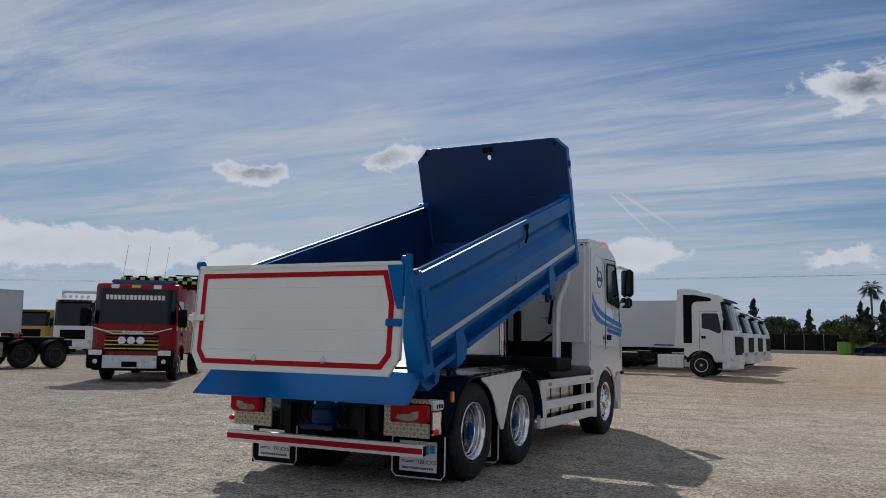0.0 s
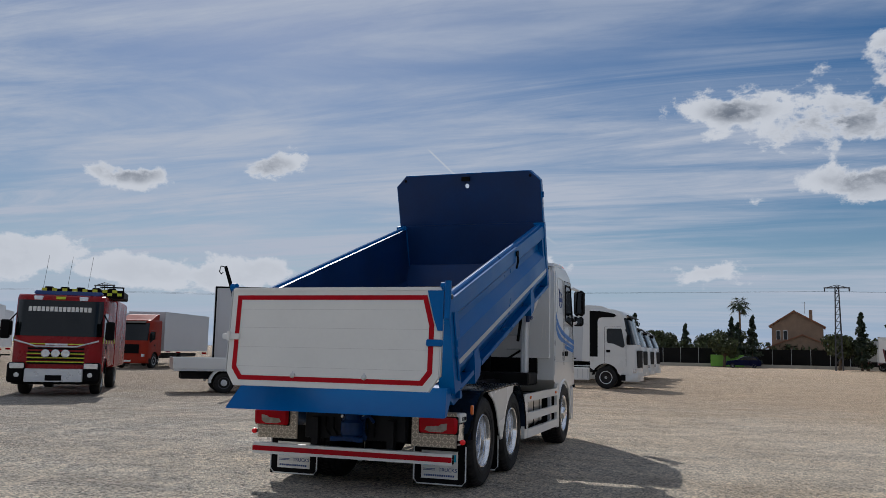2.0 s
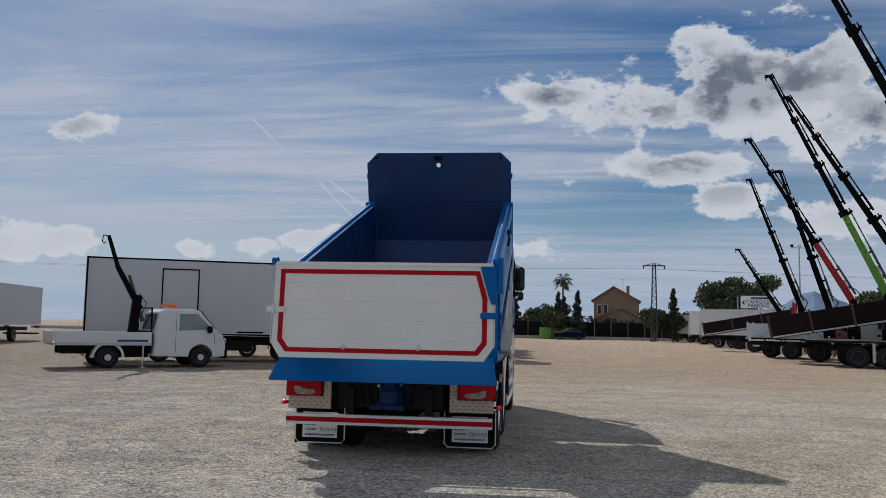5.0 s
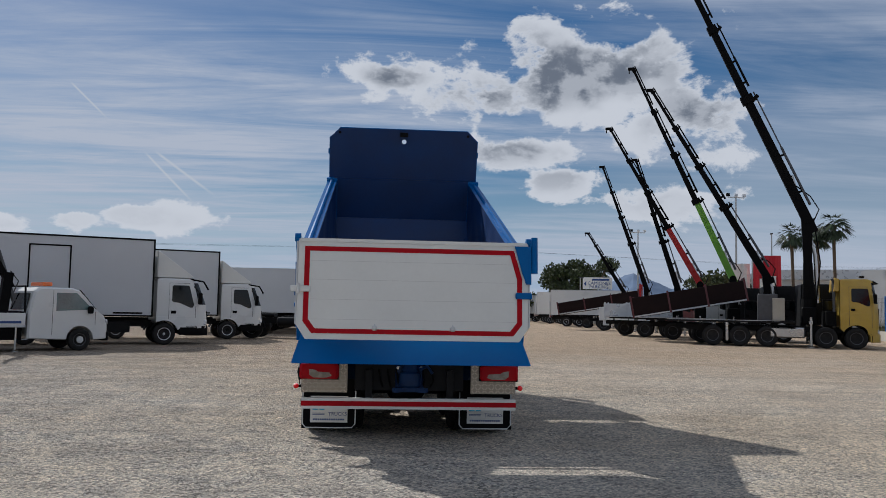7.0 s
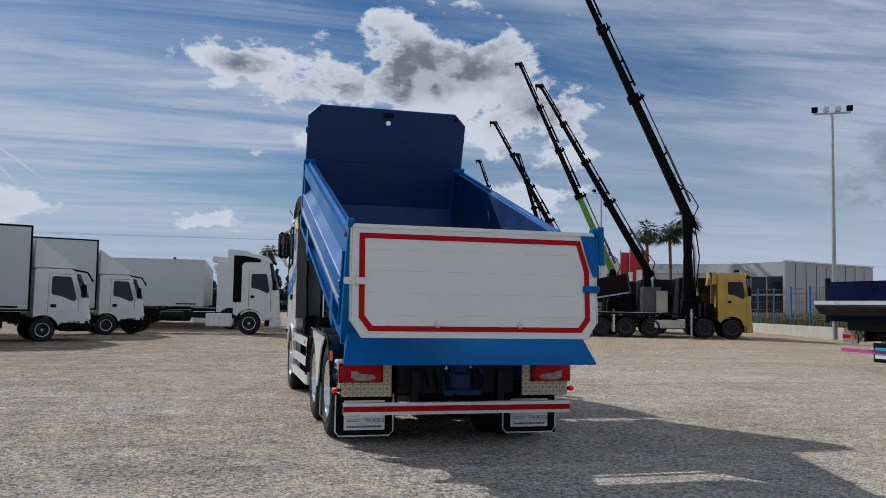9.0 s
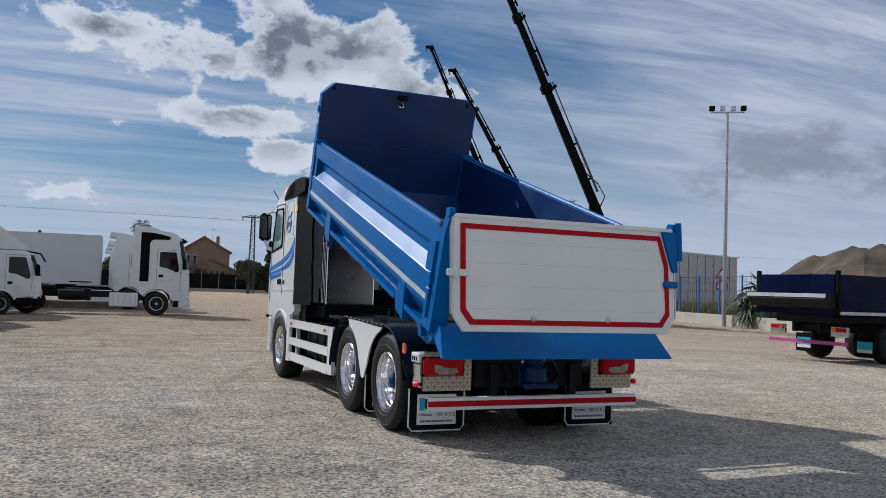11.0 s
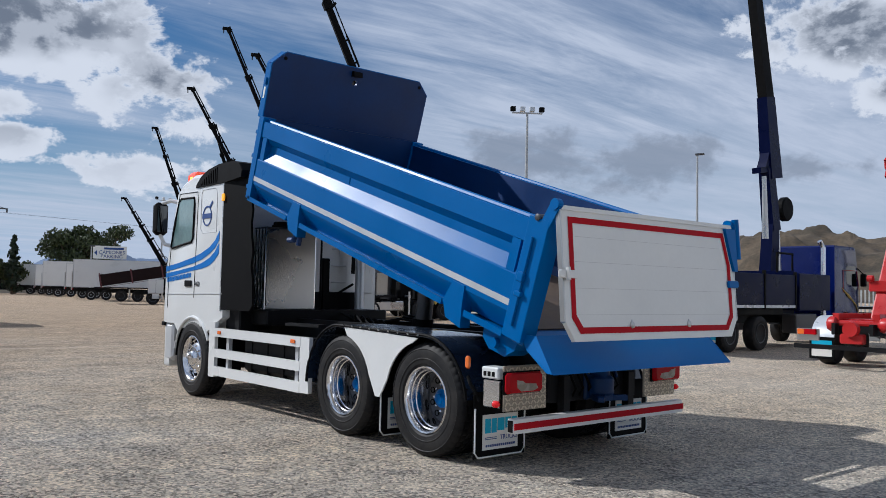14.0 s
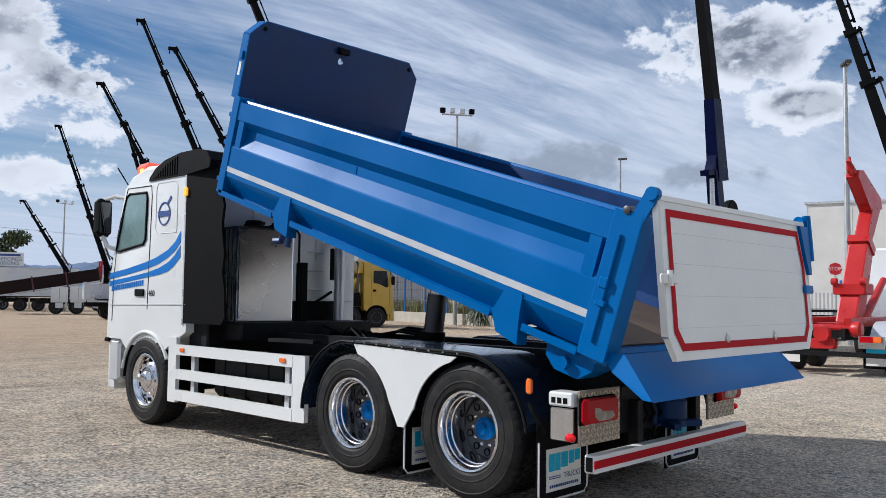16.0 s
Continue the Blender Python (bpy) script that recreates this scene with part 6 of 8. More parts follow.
# -- pick-up with a small crane
def pickup(m):
    v = thing("pickup_truck", "white dropside pick-up with small black crane", "pick-up", m)
    wheel(v, 0.92, 0.0, 0.34, 0.22, BG_RIM_DARK), wheel(v, 0.92, -2.95, 0.34, 0.22, BG_RIM_DARK)
    for sx in (-1, 1):
        for y in (0, -2.95):
            part("hub_cap", B().lathe([(sx * 0.0, 0.11), (sx * 0.03, 0.10), (sx * 0.035, 0.03)], (sx * 0.925, y, 0.34), "x", 16), SILVER, v, smooth=True)
    prof = [(-1.55, 0.38), (-1.55, 1.10), (-1.40, 1.82), (-1.25, 1.93), (-0.30, 1.94), (-0.05, 1.86), (0.52, 1.24), (0.74, 1.08), (0.84, 0.80), (0.86, 0.36), (0.52, 0.34)] + arc(0, 0.34, 0.43, 0, 180, 9)
    cab_ = part("cab_shell", B().prism(prof, "x", -0.93, 0.93, 0.06), WHITE, v)
    part("windscreen", B().prism([(-0.02, 1.87), (0.50, 1.28), (0.53, 1.29), (0.01, 1.89)], "x", -0.78, 0.78), DARKGLASS, cab_)
    part("rear_window", B().prism([(-1.54, 1.25), (-1.44, 1.75), (-1.46, 1.76), (-1.56, 1.25)], "x", -0.7, 0.7), DARKGLASS, cab_)
    for sx in (-1, 1):
        a, b2 = sorted((sx * 0.925, sx * 0.936))
        part("side_window", B().prism([(-0.75, 1.78), (-0.15, 1.78), (0.36, 1.28), (-0.75, 1.22)], "x", a, b2), CABSIDE, cab_)
        part("door_gap", B().tube([(sx * 0.932, -0.85, 0.5), (sx * 0.932, -0.85, 1.85)], 0.006, 4).tube([(sx * 0.932, 0.45, 0.8), (sx * 0.932, 0.45, 1.2)], 0.006, 4), BLACK, cab_)
        part("mirror", B().box(*sorted((sx * 0.95, sx * 1.13)), 0.18, 0.32, 1.15, 1.38, 0.03), BLACK, v)
        part("head_lamp", B().box(*sorted((sx * 0.60, sx * 0.92)), 0.70, 0.86, 0.80, 0.98, 0.03), HEADLAMP, v)
        part("mudguard", B().prism(arc(-2.95, 0.34, 0.50, 0, 180, 12) + arc(-2.95, 0.34, 0.42, 180, 0, 12), "x", *sorted((sx * 0.68, sx * 0.95))), WHITE, v)
    part("front_bumper", B().box(-0.93, 0.93, 0.74, 0.92, 0.30, 0.62, 0.06), BLACK, v)
    part("deck", B().box(-0.97, 0.97, -4.55, -1.62, 0.72, 0.80, 0.01), SILVER, v)
    for sx in (-1, 1):
        sb = part("side_board", B().box(*sorted((sx * 0.95, sx * 0.99)), -4.55, -1.64, 0.80, 1.15, 0.008), WHITE, v)
        part("printed_line", B().box(*sorted((sx * 0.991, sx * 0.995)), -2.7, -1.75, 0.84, 0.91), SIGNBLUE, sb)
    part("tailboard", B().box(-0.95, 0.95, -4.60, -4.56, 0.80, 1.15, 0.008), WHITE, v)
    part("headboard", B().box(-0.95, 0.95, -1.66, -1.62, 0.80, 1.20, 0.008).tube([(-0.9, -1.64, 1.2), (-0.85, -1.64, 1.95), (0.85, -1.64, 1.95), (0.9, -1.64, 1.2)], 0.03, 6), BLACK, v)
    chassis(v, -4.3, -1.5, 0.70)
    part("beacon_bar", B().box(-0.55, 0.55, -1.05, -0.75, 1.98, 2.10, 0.04), LAMPAMBER, v, "amber roof light bar", True)
    part("underbox", B().box(0.5, 0.92, -2.6, -1.7, 0.35, 0.70, 0.02), BLACK, v)
    cr = part("crane_post", B().beam((0.55, -2.2, 0.8), (0.55, -2.05, 2.35), 0.22, 0.26), BLACK, v, "small black crane", False)
    part("crane_arm", B().beam((0.55, -1.95, 1.9), (0.55, -2.75, 3.3), 0.16, 0.18, 0.12, 0.14).beam((0.55, -2.7, 3.2), (0.55, -3.05, 4.25), 0.10, 0.12, 0.08, 0.10), BLACK, v)
    part("crane_ram", B().tube([(0.55, -1.85, 1.5), (0.55, -2.35, 3.0)], [0.07, 0.05], 10).tube([(0.55, -2.0, 2.4), (0.55, -1.75, 2.1), (0.55, -1.9, 1.7)], 0.02, 6), DARKSTEEL, v)
    part("crane_hook", B().tube([(0.55, -3.02, 4.22), (0.55, -3.2, 4.25), (0.55, -3.24, 4.05), (0.55, -3.18, 3.98), (0.55, -3.12, 4.04)], 0.022, 6), BLACK, v)
    part("prop_leg", B().tube([(1.0, -1.9, 0.75), (1.0, -1.9, 0.05)], 0.03, 8).lathe([(0, 0.09), (0.04, 0.09)], (1.0, -1.9, 0.0), "z", 12), STEEL, v)
    return v


pickup(heading(-10.15, 17.0, 40))


# -- box trucks
def box_truck(m, length, top, door, trim):
    v = thing("box_truck", "white box truck with roof wind deflector", "truck", m, "parked box trucks")
    wheel(v, 1.08, 0.0, 0.40, 0.26), wheel(v, 1.08, -4.6, 0.40, 0.26)
    cabover(v, WHITE, 1.08, 0.80, 2.45, 1.52, -0.30, 0.40, 0.34, 0.18, 1.48, (0.72, 0.80), False, True, BLACK)
    part("wind_deflector", B().prism([(-0.32, 2.47), (1.02, 2.47), (0.98, 2.56), (-0.26, 3.46), (-0.32, 3.46)], "x", -0.98, 0.98, 0.05), OFFWHITE, v, "white roof wind deflector")
    for sx in (-1, 1):
        part("mirror_bar", B().tube([(sx * 1.02, 0.85, 2.44), (sx * 1.10, 1.35, 2.36), (sx * 1.20, 1.52, 2.05)], 0.035, 6), BLACK, v)
    chassis(v, -0.9 - length, -0.4, 0.90)
    cargo_box(v, -0.95 - length, -0.46, 1.02, top, 1.25, BOXWHITE, trim, door)
    part("side_skirt", B().box(0.95, 1.1, -3.6, -1.2, 0.45, 0.85, 0.02), CHASSIS, v)
    return v


box_truck(heading(-8.55, 21.95, 22), 6.3, 3.85, (-4.6, -3.25), BLACK)
box_truck(heading(-7.3, 28.1, 20), 7.0, 3.85, None, BLACK)


# -- white tractor with black deflectors and bare frame, and the white trucks behind it
def white_truck(m, box=None, deck=False, top=3.55, visor=True, label="white long-haul truck parked in a row"):
    v = thing("truck", label, "truck", m, "row of white trucks")
    wheel(v, 1.16, 0.0, 0.5, 0.3, BG_RIM_DARK if not deck else BG_RIM), wheel(v, 1.16, -4.9), wheel(v, 1.16, -6.2)
    c = cabover(v, WHITE, 1.20, 0.92, top, 1.28, -0.70, 0.5, 0.34, 0.55, 1.95, (0.74, 0.80), visor)
    for sx in (-1, 1):
        part("side_skirt", B().box(*sorted((sx * 1.0, sx * 1.19)), -1.85, -0.74, 0.35, 0.92, 0.03), WHITE, v)
        if deck:
            part("side_deflector", B().prism([(-0.72, 1.42), (-0.36, 1.42), (-0.36, 3.02), (-0.30, 3.14), (-0.18, 3.19), (0.38, 3.20), (0.48, 3.26), (0.42, 3.34), (0.10, 3.42), (-0.30, 3.48), (-0.72, 3.48)], "x", *sorted((sx * 1.195, sx * 1.212))), BLACK, c, "black cab side deflector")
            part("side_fairing", B().prism([(-1.08, 1.2), (-0.72, 1.2), (-0.72, 3.5), (-0.80, 3.68), (-0.98, 3.72)], "x", *sorted((sx * 1.16, sx * 1.20))), WHITE, c)
            part("beacon", B().lathe([(0, 0.06), (0.05, 0.07), (0.16, 0.06), (0.20, 0.03)], (sx * 0.8, -0.55, top), "z", 12), LAMPRED, v)
    part("roof_deflector", B().prism([(-1.0, top - 0.03), (0.3, top - 0.03), (-0.2, top + 0.16), (-0.95, top + 0.22)], "x", -1.05, 1.05, 0.04), WHITE, v)
    chassis(v, -7.2, -0.6)
    part("rear_guard", B().prism(arc(-4.9, 0.5, 0.58, 0, 180, 12) + arc(-4.9, 0.5, 0.55, 180, 0, 12), "x", 0.8, 1.2), BLACK, v)
    part("battery_tray", B().box(-0.6, 0.6, -3.6, -2.6, 0.55, 1.05, 0.03), CHASSIS, v)
    part("air_tank", B().lathe([(-0.5, 0.16), (-0.46, 0.22), (0.46, 0.22), (0.5, 0.16)], (0.75, -3.3, 0.78), "y", 14), CHASSIS, v, "", True)
    part("coupling_plate", B().box(-0.5, 0.5, -4.9, -4.0, 1.0, 1.15, 0.05), CHASSIS, v)
    for k in range(5):
        part("skirt_rib", B().box(1.19, 1.20, -1.72 + 0.22 * k, -1.69 + 0.22 * k, 0.45, 0.85), GREYSTRIPE, v)
    if box:
        cargo_box(v, -1.35 - box, -1.35, 1.15, 3.55, 1.25)
    return v


white_truck(heading(-1.15, 29.62, -3), None, True, label="white tractor unit with black side deflectors, bare frame")
white_truck(heading(-1.9, 36.2, -3), 8.5)
white_truck(heading(-1.85, 40.2, -3), 7.5, top=3.3)
white_truck(heading(-1.8, 44.2, -3), 7.5, top=3.2)
white_truck(heading(-1.75, 48.2, -3), 7.5, top=3.1)


# -- trucks far on the other side
def far_truck(m, paint, box, label, top=3.2, boxtop=3.7):
    v = thing("truck", label, "truck", m, "trucks beyond the fire engine")
    wheel(v, 1.16, 0.0, 0.48), wheel(v, 1.16, -4.6, 0.48)
    cabover(v, paint, 1.2, 0.9, top, 1.3, -0.9, 0.48, 0.25, 0.25, 1.75, (0.6, 0.8), True)
    chassis(v, -1.0 - max(box, 5), -0.5)
    if box:
        cargo_box(v, -1.2 - box, -1.2, 1.1, boxtop)
        part("roof_deflector", B().prism([(-0.9, top - 0.03), (0.3, top - 0.03), (-0.5, top + 0.35), (-0.9, top + 0.4)], "x", -1.0, 1.0, 0.03), paint, v)
    return v


far_truck(heading(-32.3, 35.5, -76), ORANGE, 8.0, "orange-red box truck with a white box", 3.1, 3.7)
wt = far_truck(heading(-40.4, 29.3, -50), WHITE, 8.5, "white truck with roof lamps and a white box", 3.5, 4.1)
for k in range(5):
    part("roof_lamp", B().lathe([(0, 0.05), (0.06, 0.11), (0.08, 0.09)], (-0.7 + 0.35 * k, 0.75, 3.62), "y", 12), HEADLAMP, wt)
far_truck(heading(-50.2, 33.9, -58), YELLOW, 0, "yellow truck cab standing far off", 3.0)
far_truck(heading(-44.5, 33.5, -52), WHITE, 9.0, "white box truck parked far off", 3.2, 3.9)
far_truck(heading(-36.5, 40.0, -62), WHITE, 9.0, "white box truck parked far off", 3.0, 3.8)


def chassis_truck(m):
    v = thing("truck", "truck with bare black rear frame and white box", "truck", m)
    for y in (0.0, -5.2, -6.55):
        wheel(v, 1.2, y, 0.5, 0.34, BG_RIM_DARK)
    chassis(v, -7.7, 1.0, 1.1)
    cabover(v, WHITE, 1.2, 0.95, 3.2, 1.35, -0.85)
    cargo_box(v, -5.0, -1.0, 1.40, 3.02)
    for sx in (-1, 1):
        for y in (-5.2, -6.55):
            part("mudguard", B().prism(arc(y, 0.5, 0.62, 5, 175, 12) + arc(y, 0.5, 0.58, 175, 5, 12), "x", *sorted((sx * 0.80, sx * 1.22))), BLACK, v)
        part("tool_box", B().box(*sorted((sx * 0.7, sx * 1.2)), -4.4, -3.5, 0.45, 1.0, 0.03), STEEL, v)
    part("deck_gear", B().box(-0.5, 0.5, -7.3, -4.8, 1.1, 1.22, 0.02).box(-0.4, 0.4, -5.6, -5.1, 1.22, 1.38, 0.05), CHASSIS, v)
    return v


chassis_truck(heading(-25.95, 8.4, -97))


# -- crane trucks in a row along the far side
def crane_truck(x, y, deg, axles, paint, bed_m, crane_args, label, deck=True, beds=None, cabspec=None):
    v = thing("crane_truck", label, "crane truck", heading(x, y, deg), "row of crane trucks")
    for a in axles:
        wheel(v, 1.2, a, 0.5, 0.32, BG_RIM if a > -3 and len(axles) < 4 else BG_RIM_DARK)
    cabover(v, paint, *(cabspec or (1.2, 0.95, 3.15, 1.35, -1.05)))
    chassis(v, axles[-1] - 1.3, 0.9, 1.0)
    crane(v, *crane_args)
    if deck:
        part("flat_bed", B().box(-1.25, 1.25, axles[-1] - 2.2, -2.6 if len(axles) > 3 else -3.3, 1.14, 1.26, 0.01), CHASSIS, v, "long black flat bed")
        part("bed_edge", B().box(1.25, 1.262, axles[-1] - 2.2, -3.3, 1.24, 1.262), SILVER, v)
    if beds:
        drop_bed(v, *beds)
    for sx in (-1, 1):
        part("tank", B().box(*sorted((sx * 0.7, sx * 1.2)), -3.8, -2.2, 0.45, 0.95, 0.06), STEEL, v, "steel side tank", True)
        part("landing_leg", B().box(*sorted((sx * 1.05, sx * 1.2)), axles[-1] + 0.6, axles[-1] + 0.72, 0.25, 1.2, 0.01), STEEL, v)
    return v


yt = crane_truck(22.5, 27.95, -24, [0.0, -1.30, -3.9, -5.15, -6.4], YELLOW, None,
    (-1.95, 1.45, (-2.0, 6.3), (-9.6, 23.5), (BLACK, BLACK), 0.41), "yellow truck with a tall black crane and flat bed", True, None, (1.2, 0.95, 3.28, 0.95, -0.68, 0.5, 0.2, 0.2, 2.12, (0.72, 0.80)))
part("grey_cabinet", B().box(0.6, 1.15, -3.65, -3.1, 1.26, 2.35, 0.02), CONCRETE, yt, "beige steel cabinet")
part("control_cabinet", B().box(-1.0, 1.0, -4.3, -3.4, 1.26, 2.55, 0.03), DARKSTEEL, yt)
part("exhaust_pipe", B().tube([(0.95, -0.92, 1.0), (0.95, -0.92, 3.1), (0.95, -1.02, 3.3)], 0.07, 10), DARKSTEEL, yt, smooth=True)
part("roof_deflector", B().prism([(-0.95, 2.7), (-0.70, 2.7), (-0.70, 3.3), (-0.90, 3.35)], "x", -1.05, 1.05, 0.03), YELLOW, yt)
part("rear_locker", B().box(-1.1, 1.1, -1.30, -0.85, 1.05, 1.75, 0.03), BLACK, yt)
part("roof_horns", B().box(0.5, 0.9, 0.2, 0.4, 3.35, 3.45, 0.02), BLACK, yt)


def along(p, s):
    """A spot s metres ahead of p for the row's common heading."""
    return p[0] + 0.934 * s, p[1] - 0.358 * s


for spot, reach, zt, ze, paint, tones, label, deck, beds in (
    ((20.35, 32.4), 5.95, 14.0, 3.6, CHASSIS, (BLACK, BLACK), "dark tipper truck with a black crane", False, (-8.6, -1.6, 1.35, 2.30, BROWN, 10.0)),
    ((20.3, 36.5), 5.7, 16.4, 3.6, CHASSIS, (BLACK, GREEN), "truck with a green and black crane", True, None),
    ((20.05, 40.8), 5.65, 13.6, 3.4, CHASSIS, (BLACK, HOOKRED), "truck with a red and black crane", True, None),
    ((19.6, 43.6), 2.7, 11.9, 3.2, WHITE, (BLACK, BLACK), "truck with a folded black crane", False, (-6.4, -1.0, 1.3, 2.1, SILVER, 0.0)),
    ((21.9, 57.0), 3.6, 13.8, 3.6, DARKRED, (BLACK, BLACK), "dark tipper truck with a black crane", False, (-8.8, -1.0, 1.35, 2.20, BROWN, 10.0)),
    ((23.1, 67.3), 3.4, 9.1, 3.5, WHITE, (BLACK, BLACK), "truck with a thin black crane", True, None),
):
    x, y = along(spot, 2.6)
    beds = beds and (beds[0] - 0.9, beds[1] - 1.9, *beds[2:])
    ct = crane_truck(x, y, -21, [0.0, -4.6, -5.95], paint, None, (-2.6, 1.4, (-2.6, ze), (-2.6 - reach, zt), tones, 0.34), label, deck, beds)
    if spot[1] == 57.0:
        for a, c, tone in ((-6.32, -5.2, WHITE), (-5.05, -4.0, WHITE), (-3.9, -2.6, SILVER)):
            tb = part("tool_locker", B().box(0.85, 1.35, a, c, 0.85, 1.95, 0.02), tone, ct, "painted steel tool locker")
            part("locker_gap", B().box(1.349, 1.354, (a + c) / 2 - 0.01, (a + c) / 2 + 0.01, 0.9, 1.9), DARKSTEEL, tb)
            part("locker_foot", B().box(0.9, 1.3, (a + c) / 2 - 0.25, (a + c) / 2 + 0.25, 0.45, 0.85, 0.02), tone, ct)
        part("red_headboard", B().prism([(-1.25, 2.55), (1.25, 2.55), (1.25, 3.9), (1.05, 3.9), (0.95, 3.45), (-0.95, 3.45), (-1.05, 3.9), (-1.25, 3.9)], "y", -3.1, -2.95), HOOKRED, ct, "red headboard of the tipped bed")
crane_truck(31.5, 2.5, -75, [0.0, -4.6, -5.95], WHITE, None, (-3.0, 1.4, (-3.0, 7.0), (-5.8, 17.0), (BLACK, BLACK), 0.42), "white truck with a black crane", True)


# -- white boxes and swap bodies at the back
def swap_body(m, n, top):
    v = thing("box_trailer", "white box trailer standing in a row", "trailer", m, "row of white trailers")
    wheel(v, 1.15, -n + 1.6, 0.48), wheel(v, 1.15, -n + 2.9, 0.48)
    chassis(v, -n, 0.0, 1.0)
    cargo_box(v, -n, 0.0, 1.15, top, 1.25, WHITE)
    part("landing_gear", B().box(-0.9, -0.8, -2.0, -1.9, 0.05, 1.0).box(0.8, 0.9, -2.0, -1.9, 0.05, 1.0), STEEL, v)
    part("tail_lift", B().box(-1.1, 1.1, -n - 0.14, -n - 0.06, 0.9, 2.6, 0.01), GREYSTRIPE, v)
    return v


for k, (x, y, n, top) in enumerate(((26.5, 72.8, 9.0, 3.75), (27.6, 81.0, 8.4, 3.55), (28.4, 90.0, 9.0, 3.9), (29.0, 98.5, 8.2, 3.6), (29.8, 107.0, 9.0, 3.8))):
    swap_body(heading(x, y, -18), n, top)


# -- navy dropside crane truck and the red hooklift, backs to the open ground
def navy_truck(m):
    v = thing("crane_truck", "navy blue dropside truck with a blue folding crane", "crane truck", m)
    for y in (0.0, -5.8, -7.5):
        wheel(v, 1.22, y, 0.5, 0.34, BG_RIM_DARK)
    c = cabover(v, NAVY_CAB, 1.2, 0.95, 3.30, 1.35, -0.85, 0.5, 0.28, 0.28, 1.95, (0.70, 0.85), True)
    part("flame_trim", B().tube([(1.206, -0.3, 1.9), (1.206, 0.2, 1.65), (1.206, 0.8, 1.35), (1.206, 1.1, 1.0)], [0.01, 0.05, 0.03, 0.008], 6), YELLOW, c)
    part("window_trim", B().tube([(1.206, -0.2, 1.75), (1.206, -0.2, 2.5), (1.206, 0.9, 2.5), (1.206, 1.1, 1.85)], 0.012, 5), ORANGE, c)
    chassis(v, -9.2, 0.8, 1.0)
    drop_bed(v, -9.6, -3.7, 1.34, 2.22, NAVY, 0.0, 1.27, 3, SILVER)
    part("bed_frame", B().box(-0.9, 0.9, -9.3, -3.8, 1.0, 1.21, 0.03), CHASSIS, v)
    ledge = part("folded_tailboard", B().prism([(-9.62, 1.66), (-9.62, 1.74), (-9.95, 1.72), (-9.98, 1.60), (-9.80, 1.40), (-9.62, 1.36)], "x", -1.25, 1.25, 0.01), CHASSIS, v, "dark folded tailboard with a bright edge")
    part("ledge_edge", B().box(-1.25, 1.25, -9.99, -9.955, 1.64, 1.735, 0.006), SILVER, ledge)
    part("bed_rack", B().tube([(0.9, -4.2, 2.3), (0.9, -4.2, 2.9), (0.9, -3.2, 2.9), (0.9, -3.2, 2.3)], 0.04, 6), BLACK, v)
    part("exhaust_pipe", B().tube([(1.05, -1.35, 1.0), (1.05, -1.35, 3.2), (1.0, -1.5, 3.4)], 0.08, 12), ALU, v, smooth=True)
    for sx in (-1, 1):
        lp = part("lamp_board", B().box(*sorted((sx * 0.72, sx * 1.22)), -9.15, -9.08, 0.68, 0.92, 0.01), STEEL, v)
        part("tail_lamp", B().box(*sorted((sx * 0.76, sx * 1.18)), -9.18, -9.14, 0.80, 0.90, 0.01), LAMPRED, lp)
        part("turn_lens", B().box(*sorted((sx * 0.76, sx * 0.90)), -9.185, -9.15, 0.80, 0.90, 0.01), LAMPAMBER, lp)
        fl = part("mudflap", B().box(*sorted((sx * 0.66, sx * 1.22)), -8.18, -8.16, 0.18, 0.68, 0.004), BLACK, v)
        part("flap_print", B().box(*sorted((sx * 0.72, sx * 1.16)), -8.19, -8.182, 0.28, 0.56), TEAL, fl)
        part("flap_base", B().box(*sorted((sx * 0.72, sx * 1.16)), -8.195, -8.189, 0.28, 0.36), OFFWHITE, fl)
        part("tool_box", B().box(*sorted((sx * 0.75, sx * 1.22)), -3.6, -2.2, 0.45, 1.05, 0.03), DARKSTEEL, v)
        part("side_cabinet", B().box(*sorted((sx * 0.5, sx * 1.22)), -3.4, -1.2, 1.15, 2.3, 0.03), NAVY, v)
    part("bumper_bar", B().box(-1.22, 1.22, -9.2, -9.12, 0.46, 0.55, 0.01), PINK, v, "pink underrun bumper")
    # crane behind the cab, boom raised
    part("crane_base", B().box(-0.6, 0.6, -3.5, -2.4, 1.0, 1.8, 0.05), NAVY, v)
    part("crane_column", B().beam((0, -3.0, 1.7), (0, -2.8, 3.9), 0.42, 0.55, 0.36, 0.45).beam((0, -2.75, 3.7), (0, -3.1, 5.7), 0.40, 0.48, 0.34, 0.42), NAVY, v, "navy crane column")
    part("crane_boom", B().beam((0, -2.75, 5.4), (0, -3.15, 8.0), 0.40, 0.72, 0.34, 0.55), NAVY, v, "navy crane boom")
    part("boom_section", B().beam((0, -3.1, 7.8), (0, -3.95, 11.4), 0.32, 0.48, 0.28, 0.42).beam((0, -3.95, 11.2), (0, -4.7, 14.6), 0.26, 0.34), BLACK, v)
    part("boom_collar", B().beam((0, -3.93, 11.25), (0, -3.98, 11.45), 0.42, 0.56), BLACK, v)
    part("crane_ram", B().tube([(0.1, -3.35, 3.4), (0.1, -3.45, 5.4)], [0.10, 0.07], 10).tube([(0.0, -2.3, 2.0), (0.0, -2.4, 3.8)], [0.12, 0.09], 10), STEEL, v, smooth=True)
